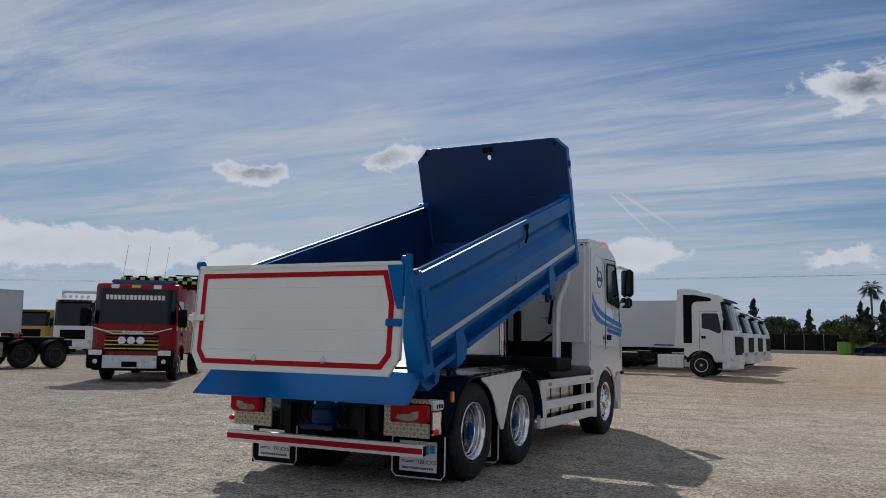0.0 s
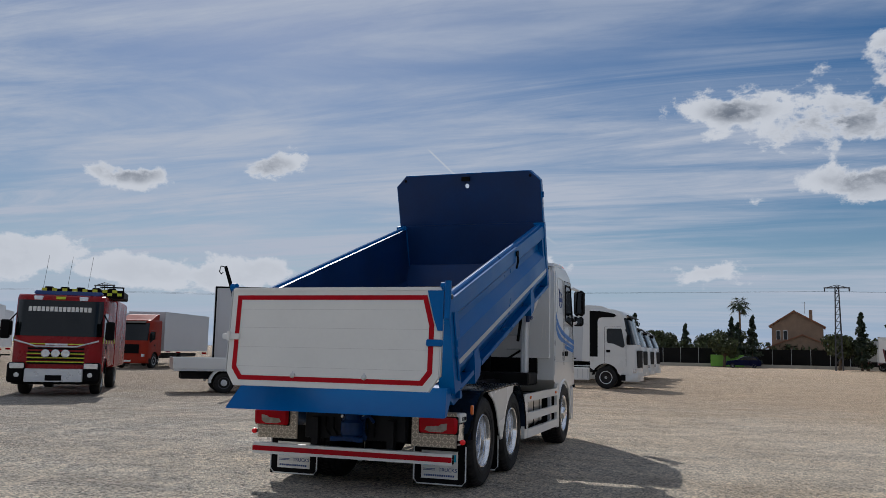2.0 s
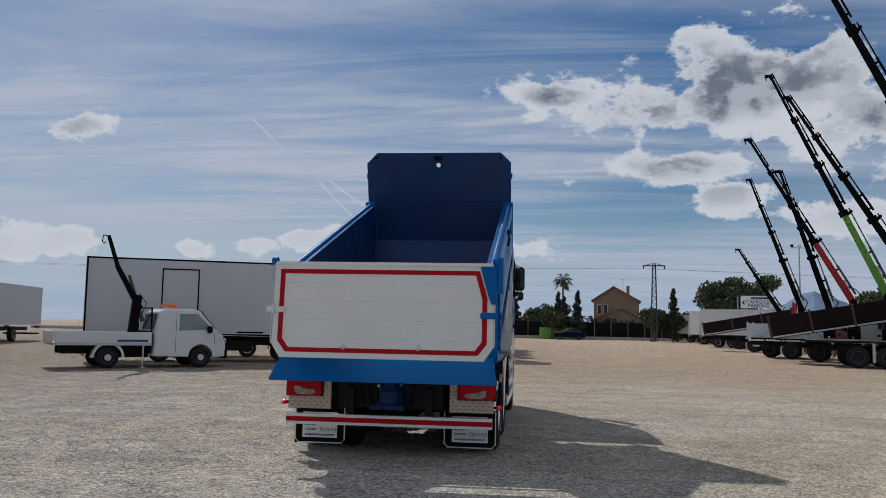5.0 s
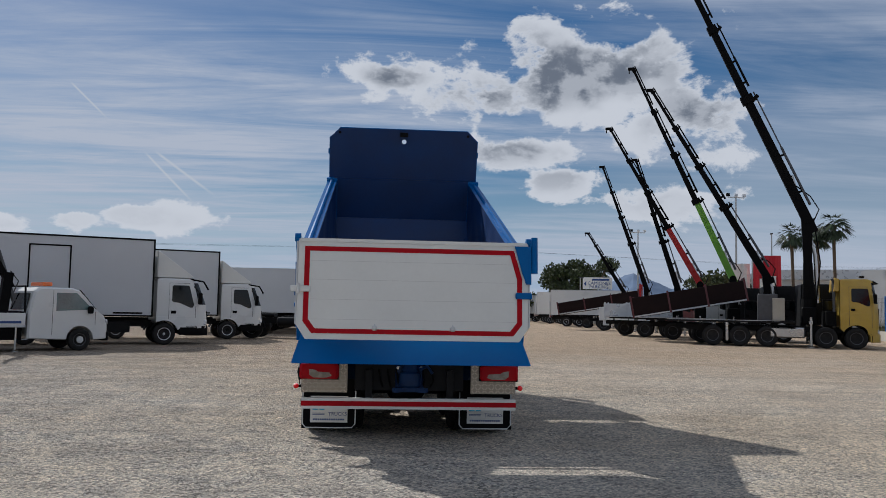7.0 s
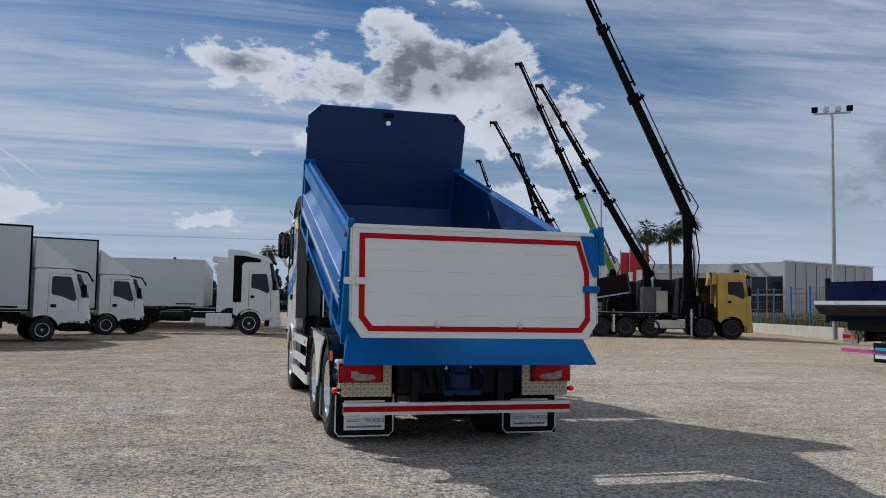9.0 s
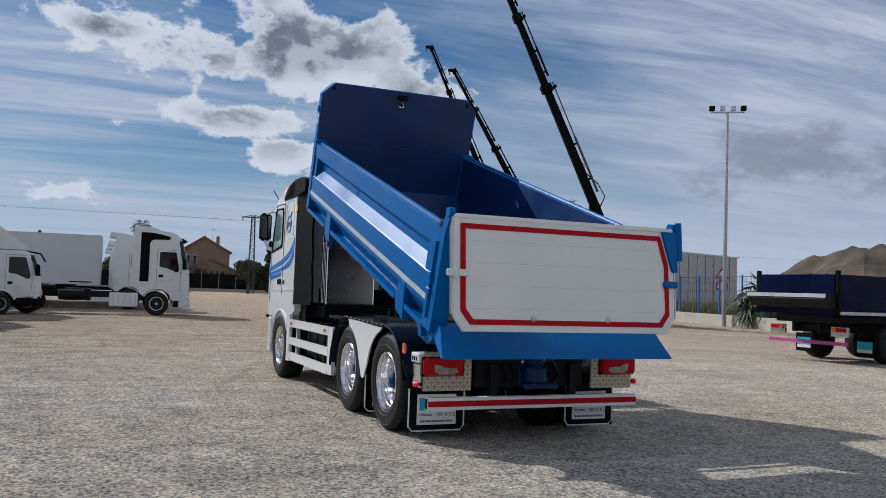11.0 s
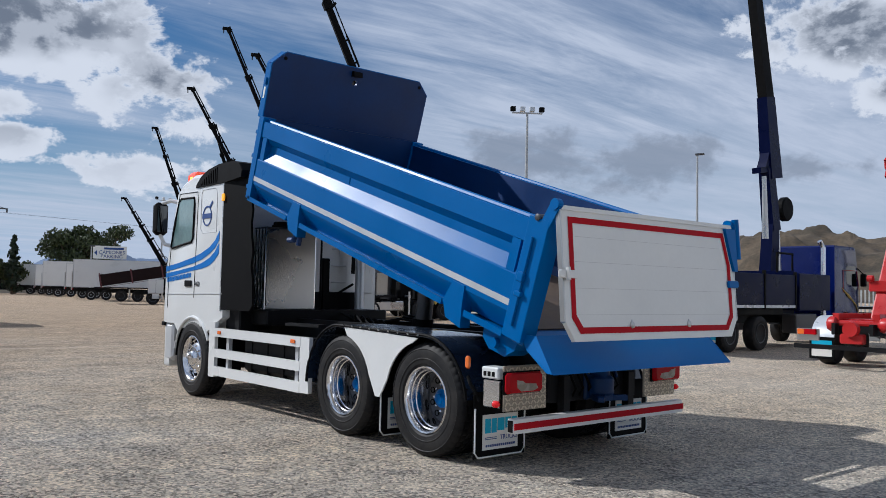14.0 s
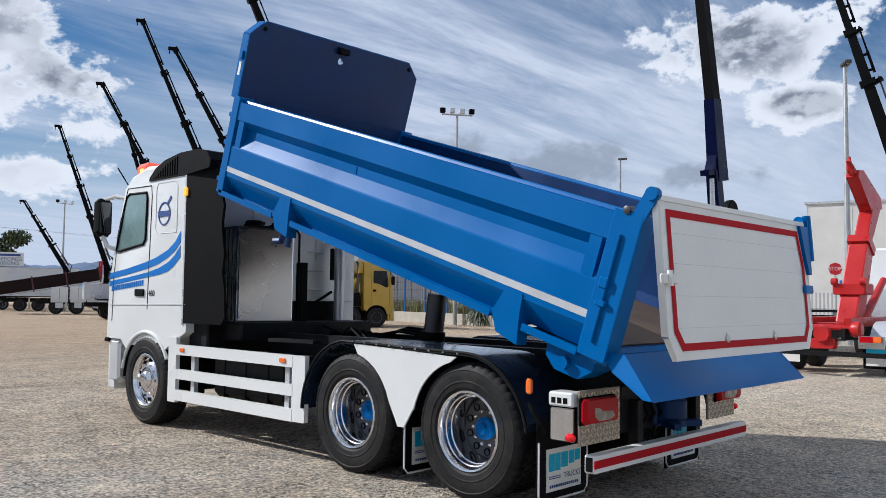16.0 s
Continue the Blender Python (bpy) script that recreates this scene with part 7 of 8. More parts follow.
    part("knuckle_arm", B().beam((0, -3.75, 5.55), (0, -2.7, 5.75), 0.30, 0.18).beam((0, -2.75, 6.9), (0, -3.4, 5.6), 0.3, 0.18), NAVY, v)
    part("hose_drum", B().lathe([(-0.12, 0.36), (-0.08, 0.40), (0.08, 0.40), (0.12, 0.36)], (0.1, -2.05, 4.45), "x", 20), BLACK, v, "round hose drum")
    return v


navy_truck(heading(22.2, 7.75, 1.5))


def hooklift(m):
    v = thing("hooklift_truck", "red hooklift truck with raised hook arm", "truck", m)
    for y in (0.0, -4.0, -5.35):
        wheel(v, 1.22, y, 0.5, 0.34)
    cabover(v, WHITE, 1.2, 0.95, 3.0, 1.35, -0.9)
    chassis(v, -6.7, 0.8, 1.0)
    for sx in (-1, 1):
        part("mudguard", B().prism(arc(-4.0, 0.5, 0.64, 0, 85, 8) + arc(-5.35, 0.5, 0.64, 95, 180, 8) + arc(-5.35, 0.5, 0.60, 180, 95, 8) + arc(-4.0, 0.5, 0.60, 85, 0, 8), "x", *sorted((sx * 0.70, sx * 1.24))), SILVER, v, "silver mudguard", True)
        part("lift_rail", B().box(*sorted((sx * 0.36, sx * 0.50)), -6.5, -1.2, 1.02, 1.22, 0.01), HOOKRED, v)
        lp = part("lamp_board", B().box(*sorted((sx * 0.70, sx * 1.20)), -6.75, -6.68, 0.60, 0.86, 0.01), STEEL, v)
        part("tail_lamp", B().box(*sorted((sx * 0.74, sx * 1.16)), -6.79, -6.74, 0.73, 0.85, 0.01), LAMPRED, lp)
        part("turn_lens", B().box(*sorted((sx * 1.00, sx * 1.16)), -6.795, -6.75, 0.73, 0.85, 0.01), LAMPAMBER, lp)
        fl = part("mudflap", B().box(*sorted((sx * 0.62, sx * 1.20)), -6.12, -6.10, 0.16, 0.66, 0.004), BLACK, v)
        part("flap_print", B().box(*sorted((sx * 0.68, sx * 1.14)), -6.13, -6.122, 0.40, 0.58), TEAL, fl)
        part("flap_base", B().box(*sorted((sx * 0.68, sx * 1.14)), -6.13, -6.122, 0.22, 0.385), OFFWHITE, fl)
        part("roller", B().lathe([(-0.05, 0.14), (0.0, 0.17), (0.12, 0.17), (0.16, 0.12)], (sx * 0.55, -6.45, 0.98), "x", 16), HOOKRED, v, "red rear roller", True)
        part("lift_cylinder", B().tube([(sx * 0.2, -4.8, 1.0), (sx * 0.2, -2.9, 2.1)], [0.10, 0.08], 12), HOOKRED, v, smooth=True)
    part("rear_tube", B().tube([(-0.62, -6.45, 1.0), (0.62, -6.45, 1.0)], 0.07, 12).box(-0.5, 0.5, -6.3, -5.6, 0.95, 1.10, 0.02), HOOKRED, v)
    part("bumper_bar", B().box(-1.25, 1.25, -6.78, -6.70, 0.42, 0.52, 0.01), CHASSIS, v)
    part("tow_coupling", B().box(-0.25, 0.25, -6.75, -6.55, 0.56, 0.78, 0.03).lathe([(-0.12, 0.16), (0, 0.18)], (0, -6.7, 0.88), "y", 16), HOOKRED, v)
    part("hook_arm", B().prism([(-5.20, 1.10), (-4.55, 1.10), (-3.66, 2.92), (-4.18, 2.92)], "x", -0.21, 0.21, 0.03), HOOKRED, v, "red hook arm")
    part("arm_extension", B().prism([(-4.12, 2.85), (-3.72, 2.85), (-2.78, 3.92), (-3.50, 3.80)], "x", -0.15, 0.15, 0.03), HOOKRED, v)
    part("arm_tip", B().prism([(-3.52, 3.72), (-2.62, 3.86), (-2.74, 4.12), (-4.15, 4.66), (-4.48, 4.62), (-4.55, 4.46)], "x", -0.14, 0.14, 0.03), HOOKRED, v)
    part("hook", B().tube([(0, -4.42, 4.52), (0, -4.66, 4.66), (0, -4.78, 4.80), (0, -4.70, 4.90)], [0.10, 0.09, 0.06, 0.03], 10), HOOKRED, v, "", True)
    part("arm_collar", B().beam((0, -3.98, 2.82), (0, -3.86, 2.98), 0.48, 0.56), HOOKRED, v)
    part("arm_pad", B().box(-0.36, 0.36, -4.92, -4.30, 1.72, 1.98, 0.03), HOOKRED, v)
    for sx in (-1, 1):
        part("pad_roller", B().lathe([(-0.06, 0.08), (0.06, 0.08)], (sx * 0.31, -4.92, 2.02), "x", 12), HOOKRED, v, "", True)
    part("work_lamp", B().box(0.45, 0.75, -3.4, -3.2, 1.9, 2.1, 0.03), DARKSTEEL, v)
    part("front_cabinet", B().box(-1.1, 1.1, -1.9, -1.1, 1.0, 1.9, 0.03), SILVER, v)
    return v


hooklift(heading(19.0, 2.14, 1.0))

# ---- ground ----
g = B()
g.put([(-2500, -2500, 0), (2500, -2500, 0), (2500, 2500, 0), (-2500, 2500, 0)], [(0, 1, 2, 3)])
single("ground", g, GROUND, "pale compacted gravel yard with tyre marks", "ground", kind="structure")


def leaf_cloud(b, rng, c, rad, count, size, flat=1.0):
    """Small leaf quads scattered in a lumpy clump."""
    for _ in range(count):
        d = Vector((rng.gauss(0, 1), rng.gauss(0, 1), rng.gauss(0, 1)))
        d = d.normalized() * (rng.random() ** 0.45)
        p = Vector(c) + Vector((d.x * rad[0], d.y * rad[1], d.z * rad[2]))
        s = size * rng.uniform(0.6, 1.4)
        e = Euler((rng.uniform(0, 6.28), rng.uniform(0, 6.28), rng.uniform(0, 6.28))).to_matrix()
        q = [e @ Vector(v) * s + p for v in ((-1, -0.45, 0), (1, -0.45, 0.1), (1.1, 0.45, 0), (-0.9, 0.5, 0.12))]
        b.put(q, [(0, 1, 2, 3)])


def pine(x, y, h, seed):
    rng = random.Random(seed)
    t = thing("pine_tree", "broad dark green umbrella pine", "tree", pose(x, y, 0))
    b = B().tube([(0, 0, 0), (0.2, 0.1, h * 0.3), (0.1, 0, h * 0.55), (0.3, 0.2, h * 0.8)], [0.35, 0.28, 0.2, 0.1], 10)
    tips = []
    for k in range(22):
        a = k * 2.4
        r = h * rng.uniform(0.15, 0.55)
        tip = (r * math.cos(a), r * math.sin(a), h * rng.uniform(0.42, 0.92))
        b.tube([(0.1, 0, h * 0.35), (tip[0] * 0.5, tip[1] * 0.5, h * 0.45), tip], [0.14, 0.09, 0.04], 6)
        tips.append(tip)
    part("trunk", b, BARK, t)
    c = B()
    for tip in tips + [(0, 0, h * 0.9), (h * 0.2, 0, h * 0.8), (-h * 0.25, 0, h * 0.75)]:
        leaf_cloud(c, rng, tip, (h * 0.19, h * 0.19, h * 0.12), 420, 0.17)
    part("crown", c, PINE, t)


def cypress(x, y, h, seed, w=0.16):
    rng = random.Random(seed)
    t = thing("cypress_tree", "narrow dark cypress tree", "tree", pose(x, y, 0), "cypresses by the house")
    part("trunk", B().tube([(0, 0, 0), (0, 0, h * 0.5), (0, 0, h * 0.96)], [0.16, 0.1, 0.02], 8), BARK, t)
    c = B()
    for k in range(16):
        z = h * (0.10 + 0.88 * k / 15)
        r = h * w * (1 - (k / 15.5)) ** 0.8 * rng.uniform(0.7, 1.2) + 0.12
        a = k * 2.1
        leaf_cloud(c, rng, (r * 0.4 * math.cos(a), r * 0.4 * math.sin(a), z), (r, r, h * 0.06), 90, 0.16)
    part("crown", c, CYPRESS, t)


def palm(x, y, h, seed, crown=1.7):
    rng = random.Random(seed)
    t = thing("palm_tree", "tall fan palm with a rough trunk", "tree", pose(x, y, 0), "palms")
    part("trunk", B().tube([(0, 0, 0), (0.1, 0, h * 0.4), (0.0, 0.1, h)], [0.26, 0.17, 0.19], 10), BARK, t)
    c = B()
    for k in range(64):
        a, up = k * 2.4, rng.uniform(-0.75, 1.1)
        d = Vector((math.cos(a) * math.cos(up), math.sin(a) * math.cos(up), math.sin(up)))
        ln = crown * rng.uniform(0.75, 1.1)
        mid = Vector((0, 0.1, h)) + d * ln * 0.55
        tip = Vector((0, 0.1, h)) + d * ln + Vector((0, 0, -0.35 * ln * math.cos(up)))
        side = d.cross(Vector((0, 0, 1))).normalized()
        for j in range(7):
            f = (j - 3) / 3
            e = tip + side * f * ln * 0.42 - d * abs(f) * ln * 0.2 + Vector((0, 0, -0.1 * abs(f)))
            w = side * 0.055 * ln
            c.put([mid - w, mid + w, e], [(0, 1, 2)])
        c.put([Vector((0, 0.1, h)) - side * 0.02, Vector((0, 0.1, h)) + side * 0.02, mid], [(0, 1, 2)])
    part("crown", c, PALMLEAF, t)
    sk = B()
    leaf_cloud(sk, rng, (0, 0.1, h - 0.45), (0.32, 0.32, 0.5), 90, 0.16)
    part("dead_fronds", sk, BARK, t)


def broadleaf(x, y, h, w, seed, m=None, label="leafy green tree behind the fence"):
    rng = random.Random(seed)
    t = thing("tree", label, "tree", pose(x, y, 0), "trees along the far edge")
    b = B().tube([(0, 0, 0), (0.1, 0, h * 0.4), (0, 0.1, h * 0.7)], [0.22, 0.15, 0.06], 8)
    c = B()
    for k in range(15):
        a = k * 2.4
        p = (w * 0.45 * math.cos(a) * rng.uniform(0.3, 1), w * 0.45 * math.sin(a) * rng.uniform(0.3, 1), h * rng.uniform(0.45, 0.88))
        b.tube([(0, 0, h * 0.35), p], [0.08, 0.03], 6)
        leaf_cloud(c, rng, p, (w * 0.22, w * 0.22, h * 0.16), 200, 0.17)
    part("trunk", b, BARK, t)
    part("crown", c, m or SHRUB, t)


# far edge: dark fence, hedge, house, trees
fence = thing("fence", "dark screened fence along the far edge of the yard", "fence", kind="structure")
for k in range(40):
    x = -70 + 2.5 * k
    y = 118
    part("fence_panel", B().box(x, x + 2.44, y, y + 0.04, 0.05, 2.6), FENCEDARK, fence)
    part("fence_post", B().tube([(x - 0.03, y - 0.05, 0), (x - 0.03, y - 0.05, 2.7)], 0.04, 6), POLE, fence)
kerb = B()
kerb.box(-80, 32, 116.0, 116.6, 0, 0.45, 0.05)
single("low_wall", kerb, CONCRETE, "low concrete wall before the fence", "wall", kind="structure")
rng = random.Random(5)
hb_ = B()
for k in range(70):
    x = -72 + 1.5 * k
    leaf_cloud(hb_, rng, (x, 120.5, rng.uniform(1.8, 3.0)), (1.3, 1.0, rng.uniform(0.7, 1.4)), 60, 0.22)
single("hedge", hb_, SHRUB, "uneven hedge behind the far fence", "hedge", kind="stuff")
for k, (x, y, h, w) in enumerate(((-22, 124, 5.5, 5), (-14, 126, 5.0, 5), (-6, 124, 5.5, 5), (1, 125, 5.0, 4.5), (4, 127, 5.6, 5), (17.5, 108, 4.6, 3.5), (21, 110, 4.2, 4), (-32, 126, 6, 6), (-42, 128, 6, 6), (3.5, 114, 4.2, 4))):
    broadleaf(x, y, h, w, 20 + k)
for k, (x, y, h) in enumerate(((-9.5, 122, 7.6), (-2.0, 121, 6.0), (4.6, 121, 7.0), (5.4, 118, 6.2), (7.3, 115, 7.0), (19.8, 106, 7.0), (-18, 124, 7.0))):
    cypress(x, y, h, 40 + k, 0.15 if k else 0.2)
palm(6.2, 154.6, 11.0, 3, 2.4)
palm(47.5, 82.2, 10.8, 4, 2.2)
palm(49.8, 80.8, 10.6, 6, 2.1)
palm(51.2, 79.8, 11.8, 7, 2.5)
palm(29.7, 25.6, 1.7, 9, 2.1)


def house():
    v = thing("house", "two-storey tan brick house with clay tiled roofs", "house", pose(14.4, 127.0, 0, 0, 0, -5) @ Matrix.Diagonal((0.70, 0.90, 0.90, 1)))
    part("wall", B().box(-5.5, 4.5, -4, 4, 0, 6.8).prism([(-5.5, 6.8), (4.5, 6.8), (-1.0, 9.2)], "y", -4, 4), BRICKTAN, v)
    part("lower_wing", B().prism([(-6.0, 0), (6.5, 0), (6.5, 3.2), (0.5, 5.2), (-6.0, 3.2)], "y", -7.5, -4.02), BRICKTAN, v)
    rf = B()
    rf.beam((-6.1, 0, 6.7), (-0.9, 0, 9.35), 8.8, 0.22).beam((5.0, 0, 6.6), (-1.2, 0, 9.3), 8.8, 0.22)
    part("roof", rf, ROOFTILE, v)
    rl = B().beam((-6.6, -5.8, 3.1), (0.6, -5.8, 5.35), 4.0, 0.18).beam((7.1, -5.8, 3.1), (0.4, -5.8, 5.35), 4.0, 0.18)
    part("lower_roof", rl, ROOFTILE, v)
    part("chimney", B().box(1.8, 2.5, -0.4, 0.4, 7.5, 9.6), BRICKTAN, v)
    for x in (-4.6, -3.2):
        w = part("window", B().box(x, x + 0.7, -4.03, -3.98, 4.6, 6.0), DARKGLASS, v)
        part("window_frame", B().box(x - 0.08, x, -4.06, -4.0, 4.5, 6.1).box(x + 0.7, x + 0.78, -4.06, -4.0, 4.5, 6.1).box(x, x + 0.7, -4.06, -4.0, 6.0, 6.1), WHITE, w)
    part("aerial", B().tube([(1.0, 0, 9.0), (1.0, 0, 11.0)], 0.05, 5).beam((0.4, 0, 10.8), (1.6, 0, 10.8), 0.06, 0.04), POLE, v)


house()
gc = thing("container", "bright green container behind the far wall", "container", pose(1.5, 114.2, 0))
part("container_body", B().box(0.2, 4.6, 0, 2.2, 0.1, 1.7, 0.04), GREEN, gc)
part("container_rib", B().box(1.4, 1.5, -0.04, 0.0, 0.2, 1.6).box(2.4, 2.5, -0.04, 0.0, 0.2, 1.6).box(3.4, 3.5, -0.04, 0.0, 0.2, 1.6), GREEN, gc)


def parked_car(m):
    v = thing("car", "dark blue estate car parked by the far wall", "car", m)
    wheel(v, 0.85, 0.0, 0.32, 0.2), wheel(v, 0.85, -2.7, 0.32, 0.2)
    part("car_body", B().prism([(-3.6, 0.3), (-3.65, 0.9), (-3.45, 1.0), (-3.0, 1.5), (-1.4, 1.55), (-0.5, 1.05), (0.75, 0.9), (0.85, 0.35)], "x", -0.85, 0.85, 0.08), NAVY, v)
    part("car_glass", B().prism([(-3.2, 1.05), (-2.9, 1.42), (-1.45, 1.45), (-0.7, 1.05)], "x", -0.865, 0.865), DARKGLASS, v)


parked_car(heading(4.6, 110.0, 178))
pipe = B().tube([(-10.2, 112, 0.9), (-10.2, 110.2, 0.9)], 0.9, 20, False).tube([(-10.2, 112, 0.9), (-10.2, 110.2, 0.9)], 0.78, 20, False)
single("concrete_pipe", pipe, CONCRETE, "short concrete pipe lying by the fence", "pipe")


def pylon(x, y, h):
    v = thing("pylon", "lattice steel power pylon with a cross arm", "pylon", pose(x, y, 0))
    b = B()
    n = 12
    for sx in (-1, 1):
        for sy in (-1, 1):
            b.tube([(sx * 0.42, sy * 0.42, 0), (sx * 0.2, sy * 0.2, h)], 0.05, 4)
    for k in range(n):
        z0, z1 = h * k / n, h * (k + 1) / n
        r0, r1 = 0.42 - 0.22 * k / n, 0.42 - 0.22 * (k + 1) / n
        for sy in (-1, 1):
            b.tube([(-r0, sy * r0, z0), (r1, sy * r1, z1)], 0.022, 4).tube([(-r1, sy * r1, z1), (r1, sy * r1, z1)], 0.022, 4)
    part("lattice", b, DARKSTEEL, v)
    part("cross_arm", B().beam((-1.5, 0, h - 0.15), (1.5, 0, h - 0.15), 0.15, 0.15).beam((-1.5, 0, h - 0.2), (0, 0, h + 0.2), 0.08, 0.08).beam((1.5, 0, h - 0.2), (0, 0, h + 0.2), 0.08, 0.08), DARKSTEEL, v)
    part("insulators", B().tube([(-1.4, 0, h - 0.2), (-1.4, 0, h - 0.6)], 0.08, 6).tube([(1.4, 0, h - 0.2), (1.4, 0, h - 0.6)], 0.1, 6), DARKSTEEL, v)


pylon(17.0, 104.0, 10.4)
pylon(-68.1, 73.4, 8.7)
wire = B()
for dxy in (-1.4, 1.4):
    wire.tube([(-140, 92 + dxy, 10.5), (-60, 98 + dxy, 9.0), (17 + dxy, 104, 9.8), (60, 108 + dxy, 8.8), (160, 114 + dxy, 10.0)], 0.008, 4)
single("power_line", wire, BLACK, "thin overhead power cables", "cable", kind="structure")
pine(28.1, 106.0, 8.9, 11)
broadleaf(37.0, 78.0, 6.5, 7.0, 70)
broadleaf(43.0, 92.0, 6.5, 7.0, 71)


def street_lamp(x, y, h, heads, deg=0):
    v = thing("street_lamp", "tall grey lamp post with floodlights" if heads > 1 else "slim grey street lamp", "street lamp", pose(x, y, 0, 0, 0, deg), "lamp posts")
    part("pole", B().tube([(0, 0, 0), (0, 0, h)], [0.13, 0.07], 12), POLE, v)
    if heads > 1:
        part("crossbar", B().beam((-0.9, 0, h), (0.9, 0, h), 0.08, 0.08), POLE, v)
        for k in range(heads):
            x0 = -0.85 + 1.7 * k / (heads - 1)
            part("floodlight", B().box(x0 - 0.15, x0 + 0.15, -0.14, 0.10, h + 0.08, h + 0.36, 0.02), BLACK if k in (0, 3) else SILVER, v)
    else:
        part("lamp_head", B().box(-0.14, 0.14, -0.5, 0.15, h - 0.02, h + 0.12, 0.03), DARKSTEEL, v)


street_lamp(28.7, 27.7, 12.0, 4, -35)
street_lamp(48.5, 29.1, 12.1, 1, 20)
street_lamp(33.3, 65.3, 12.6, 3, 10)
street_lamp(30.9, 87.4, 11.2, 3, 10)
street_lamp(42.5, 77.0, 10.4, 1, 160)
street_lamp(25.9, 5.8, 10.2, 1, -60)
street_lamp(26.5, 98.0, 6.0, 1, 120)

# boundary wall with blue posts, rough grass behind it
bw = thing("boundary_wall", "low weathered concrete wall with blue fence posts", "wall", kind="structure")
w0, w1 = Vector((33.4, 46.0, 0)), Vector((27.5, 20.0, 0))
part("wall_body", B().beam(w0 + Vector((0, 0, 0.31)), w1 + Vector((0, 0, 0.31)), 0.3, 0.62), CONCRETE, bw)
for k in range(12):
    p = w0.lerp(w1, k / 11)
    part("fence_post", B().tube([p + Vector((0.3, 0, 0)), p + Vector((0.3, 0, 2.9))], 0.05, 8), STRIPE_BLUE, bw)
mesh_ = B()
for k in range(110):
    p = w0.lerp(w1, k / 109) + Vector((0.3, 0, 0))
    mesh_.tube([p + Vector((0, 0, 0.8)), p + Vector((0, 0, 2.8))], 0.008, 3, False)
for z in (1.0, 1.5, 2.0, 2.5, 2.8):
    mesh_.tube([w0 + Vector((0.3, 0, z)), w1 + Vector((0.3, 0, z))], 0.012, 4, False)
part("wire_mesh", mesh_, DARKSTEEL, bw)
gr = B()
rng = random.Random(8)
for _ in range(9000):
    f = rng.random()
    p = w0.lerp(w1, f) + Vector((rng.uniform(0.8, 7), rng.uniform(-1, 1), 0))
    hgt = rng.uniform(0.5, 1.5)
    a = rng.uniform(0, 6.28)
    s = Vector((math.cos(a), math.sin(a), 0)) * 0.05
    gr.put([p - s, p + s, p + Vector((rng.uniform(-0.2, 0.2), rng.uniform(-0.2, 0.2), hgt))], [(0, 1, 2)])
single("rough_grass", gr, DRYGRASS, "rough dry grass behind the boundary wall", "grass", kind="stuff")


def grey_hall():
    v = thing("warehouse", "grey clad warehouse with a glazed corner", "building", pose(56.7, 68.7, 0))
    part("main_hall", B().prism([(0, 0), (17.0, 6.1), (13, 17), (-2.2, 11.3)], "z", 0, 6.8), CLADDING, v)
    part("parapet", B().prism([(-0.15, -0.2), (17.1, 5.9), (17.0, 6.3), (-0.1, 0.25)], "z", 6.8, 6.95), SILVER, v)
    fx = Vector((-2.2, 11.3, 0)).normalized()
    for k in range(3):
        p = fx * (0.3 + 2.3 * k)
        q = fx * (2.4 + 2.3 * k)
        n_ = Vector((-fx.y, fx.x, 0)) * -0.04
        for z0, z1 in ((1.2, 3.1), (3.3, 5.2)):
            w = part("window", B().put([p + n_ + Vector((0, 0, z0)), q + n_ + Vector((0, 0, z0)), q + n_ + Vector((0, 0, z1)), p + n_ + Vector((0, 0, z1)),
                p - n_ + Vector((0, 0, z0)), q - n_ + Vector((0, 0, z0)), q - n_ + Vector((0, 0, z1)), p - n_ + Vector((0, 0, z1))],
                [(0, 1, 2, 3), (4, 5, 6, 7), (0, 1, 5, 4), (1, 2, 6, 5), (2, 3, 7, 6), (3, 0, 4, 7)]), DARKGLASS, v)
    gr_ = B()
    d = Vector((17.0, 6.1, 0))
    nn = Vector((6.1, -17.0, 0)).normalized() * 0.03
    for k in range(1, 9):
        p = d * k / 9 + nn
        gr_.tube([p, p + Vector((0, 0, 6.6))], 0.03, 4)
    part("panel_joint", gr_, DARKSTEEL, v)


grey_hall()


def showroom():
    v = thing("showroom", "low white showroom with a pale roof and sign", "building", pose(55, 86, 0, 0, 0, -30))
    part("wall", B().box(-12, 12, 0, 14, 0, 6.0, 0.1), RENDERED, v)
    part("roof", B().prism([(-12.4, 6.0), (12.4, 6.0), (8.0, 7.2), (-8.0, 7.2)], "y", -0.4, 14), SILVER, v)
    part("sign_board", B().box(-11.5, -3.0, -0.25, -0.02, 3.4, 5.2), BLACK, v)
    letters("TRUCKS", 1.5, pose(-7.2, -0.27, 4.3, 90), OFFWHITE, v, depth=0.02)
    part("red_sign", B().box(-2.6, -1.0, -0.25, -0.02, 3.4, 5.2), BANNER, v)
    wb = B()
    for k in range(9):
        wb.box(1.0 + 0.7 * k, 1.5 + 0.7 * k, -0.08, -0.02, 4.6, 5.2)
    part("sign_bars", wb, SIGNBLUE, v)
    for k in range(5):
        part("window", B().box(-10 + 4.4 * k, -7 + 4.4 * k, -0.06, 0.0, 0.6, 2.9), DARKGLASS, v)


showroom()


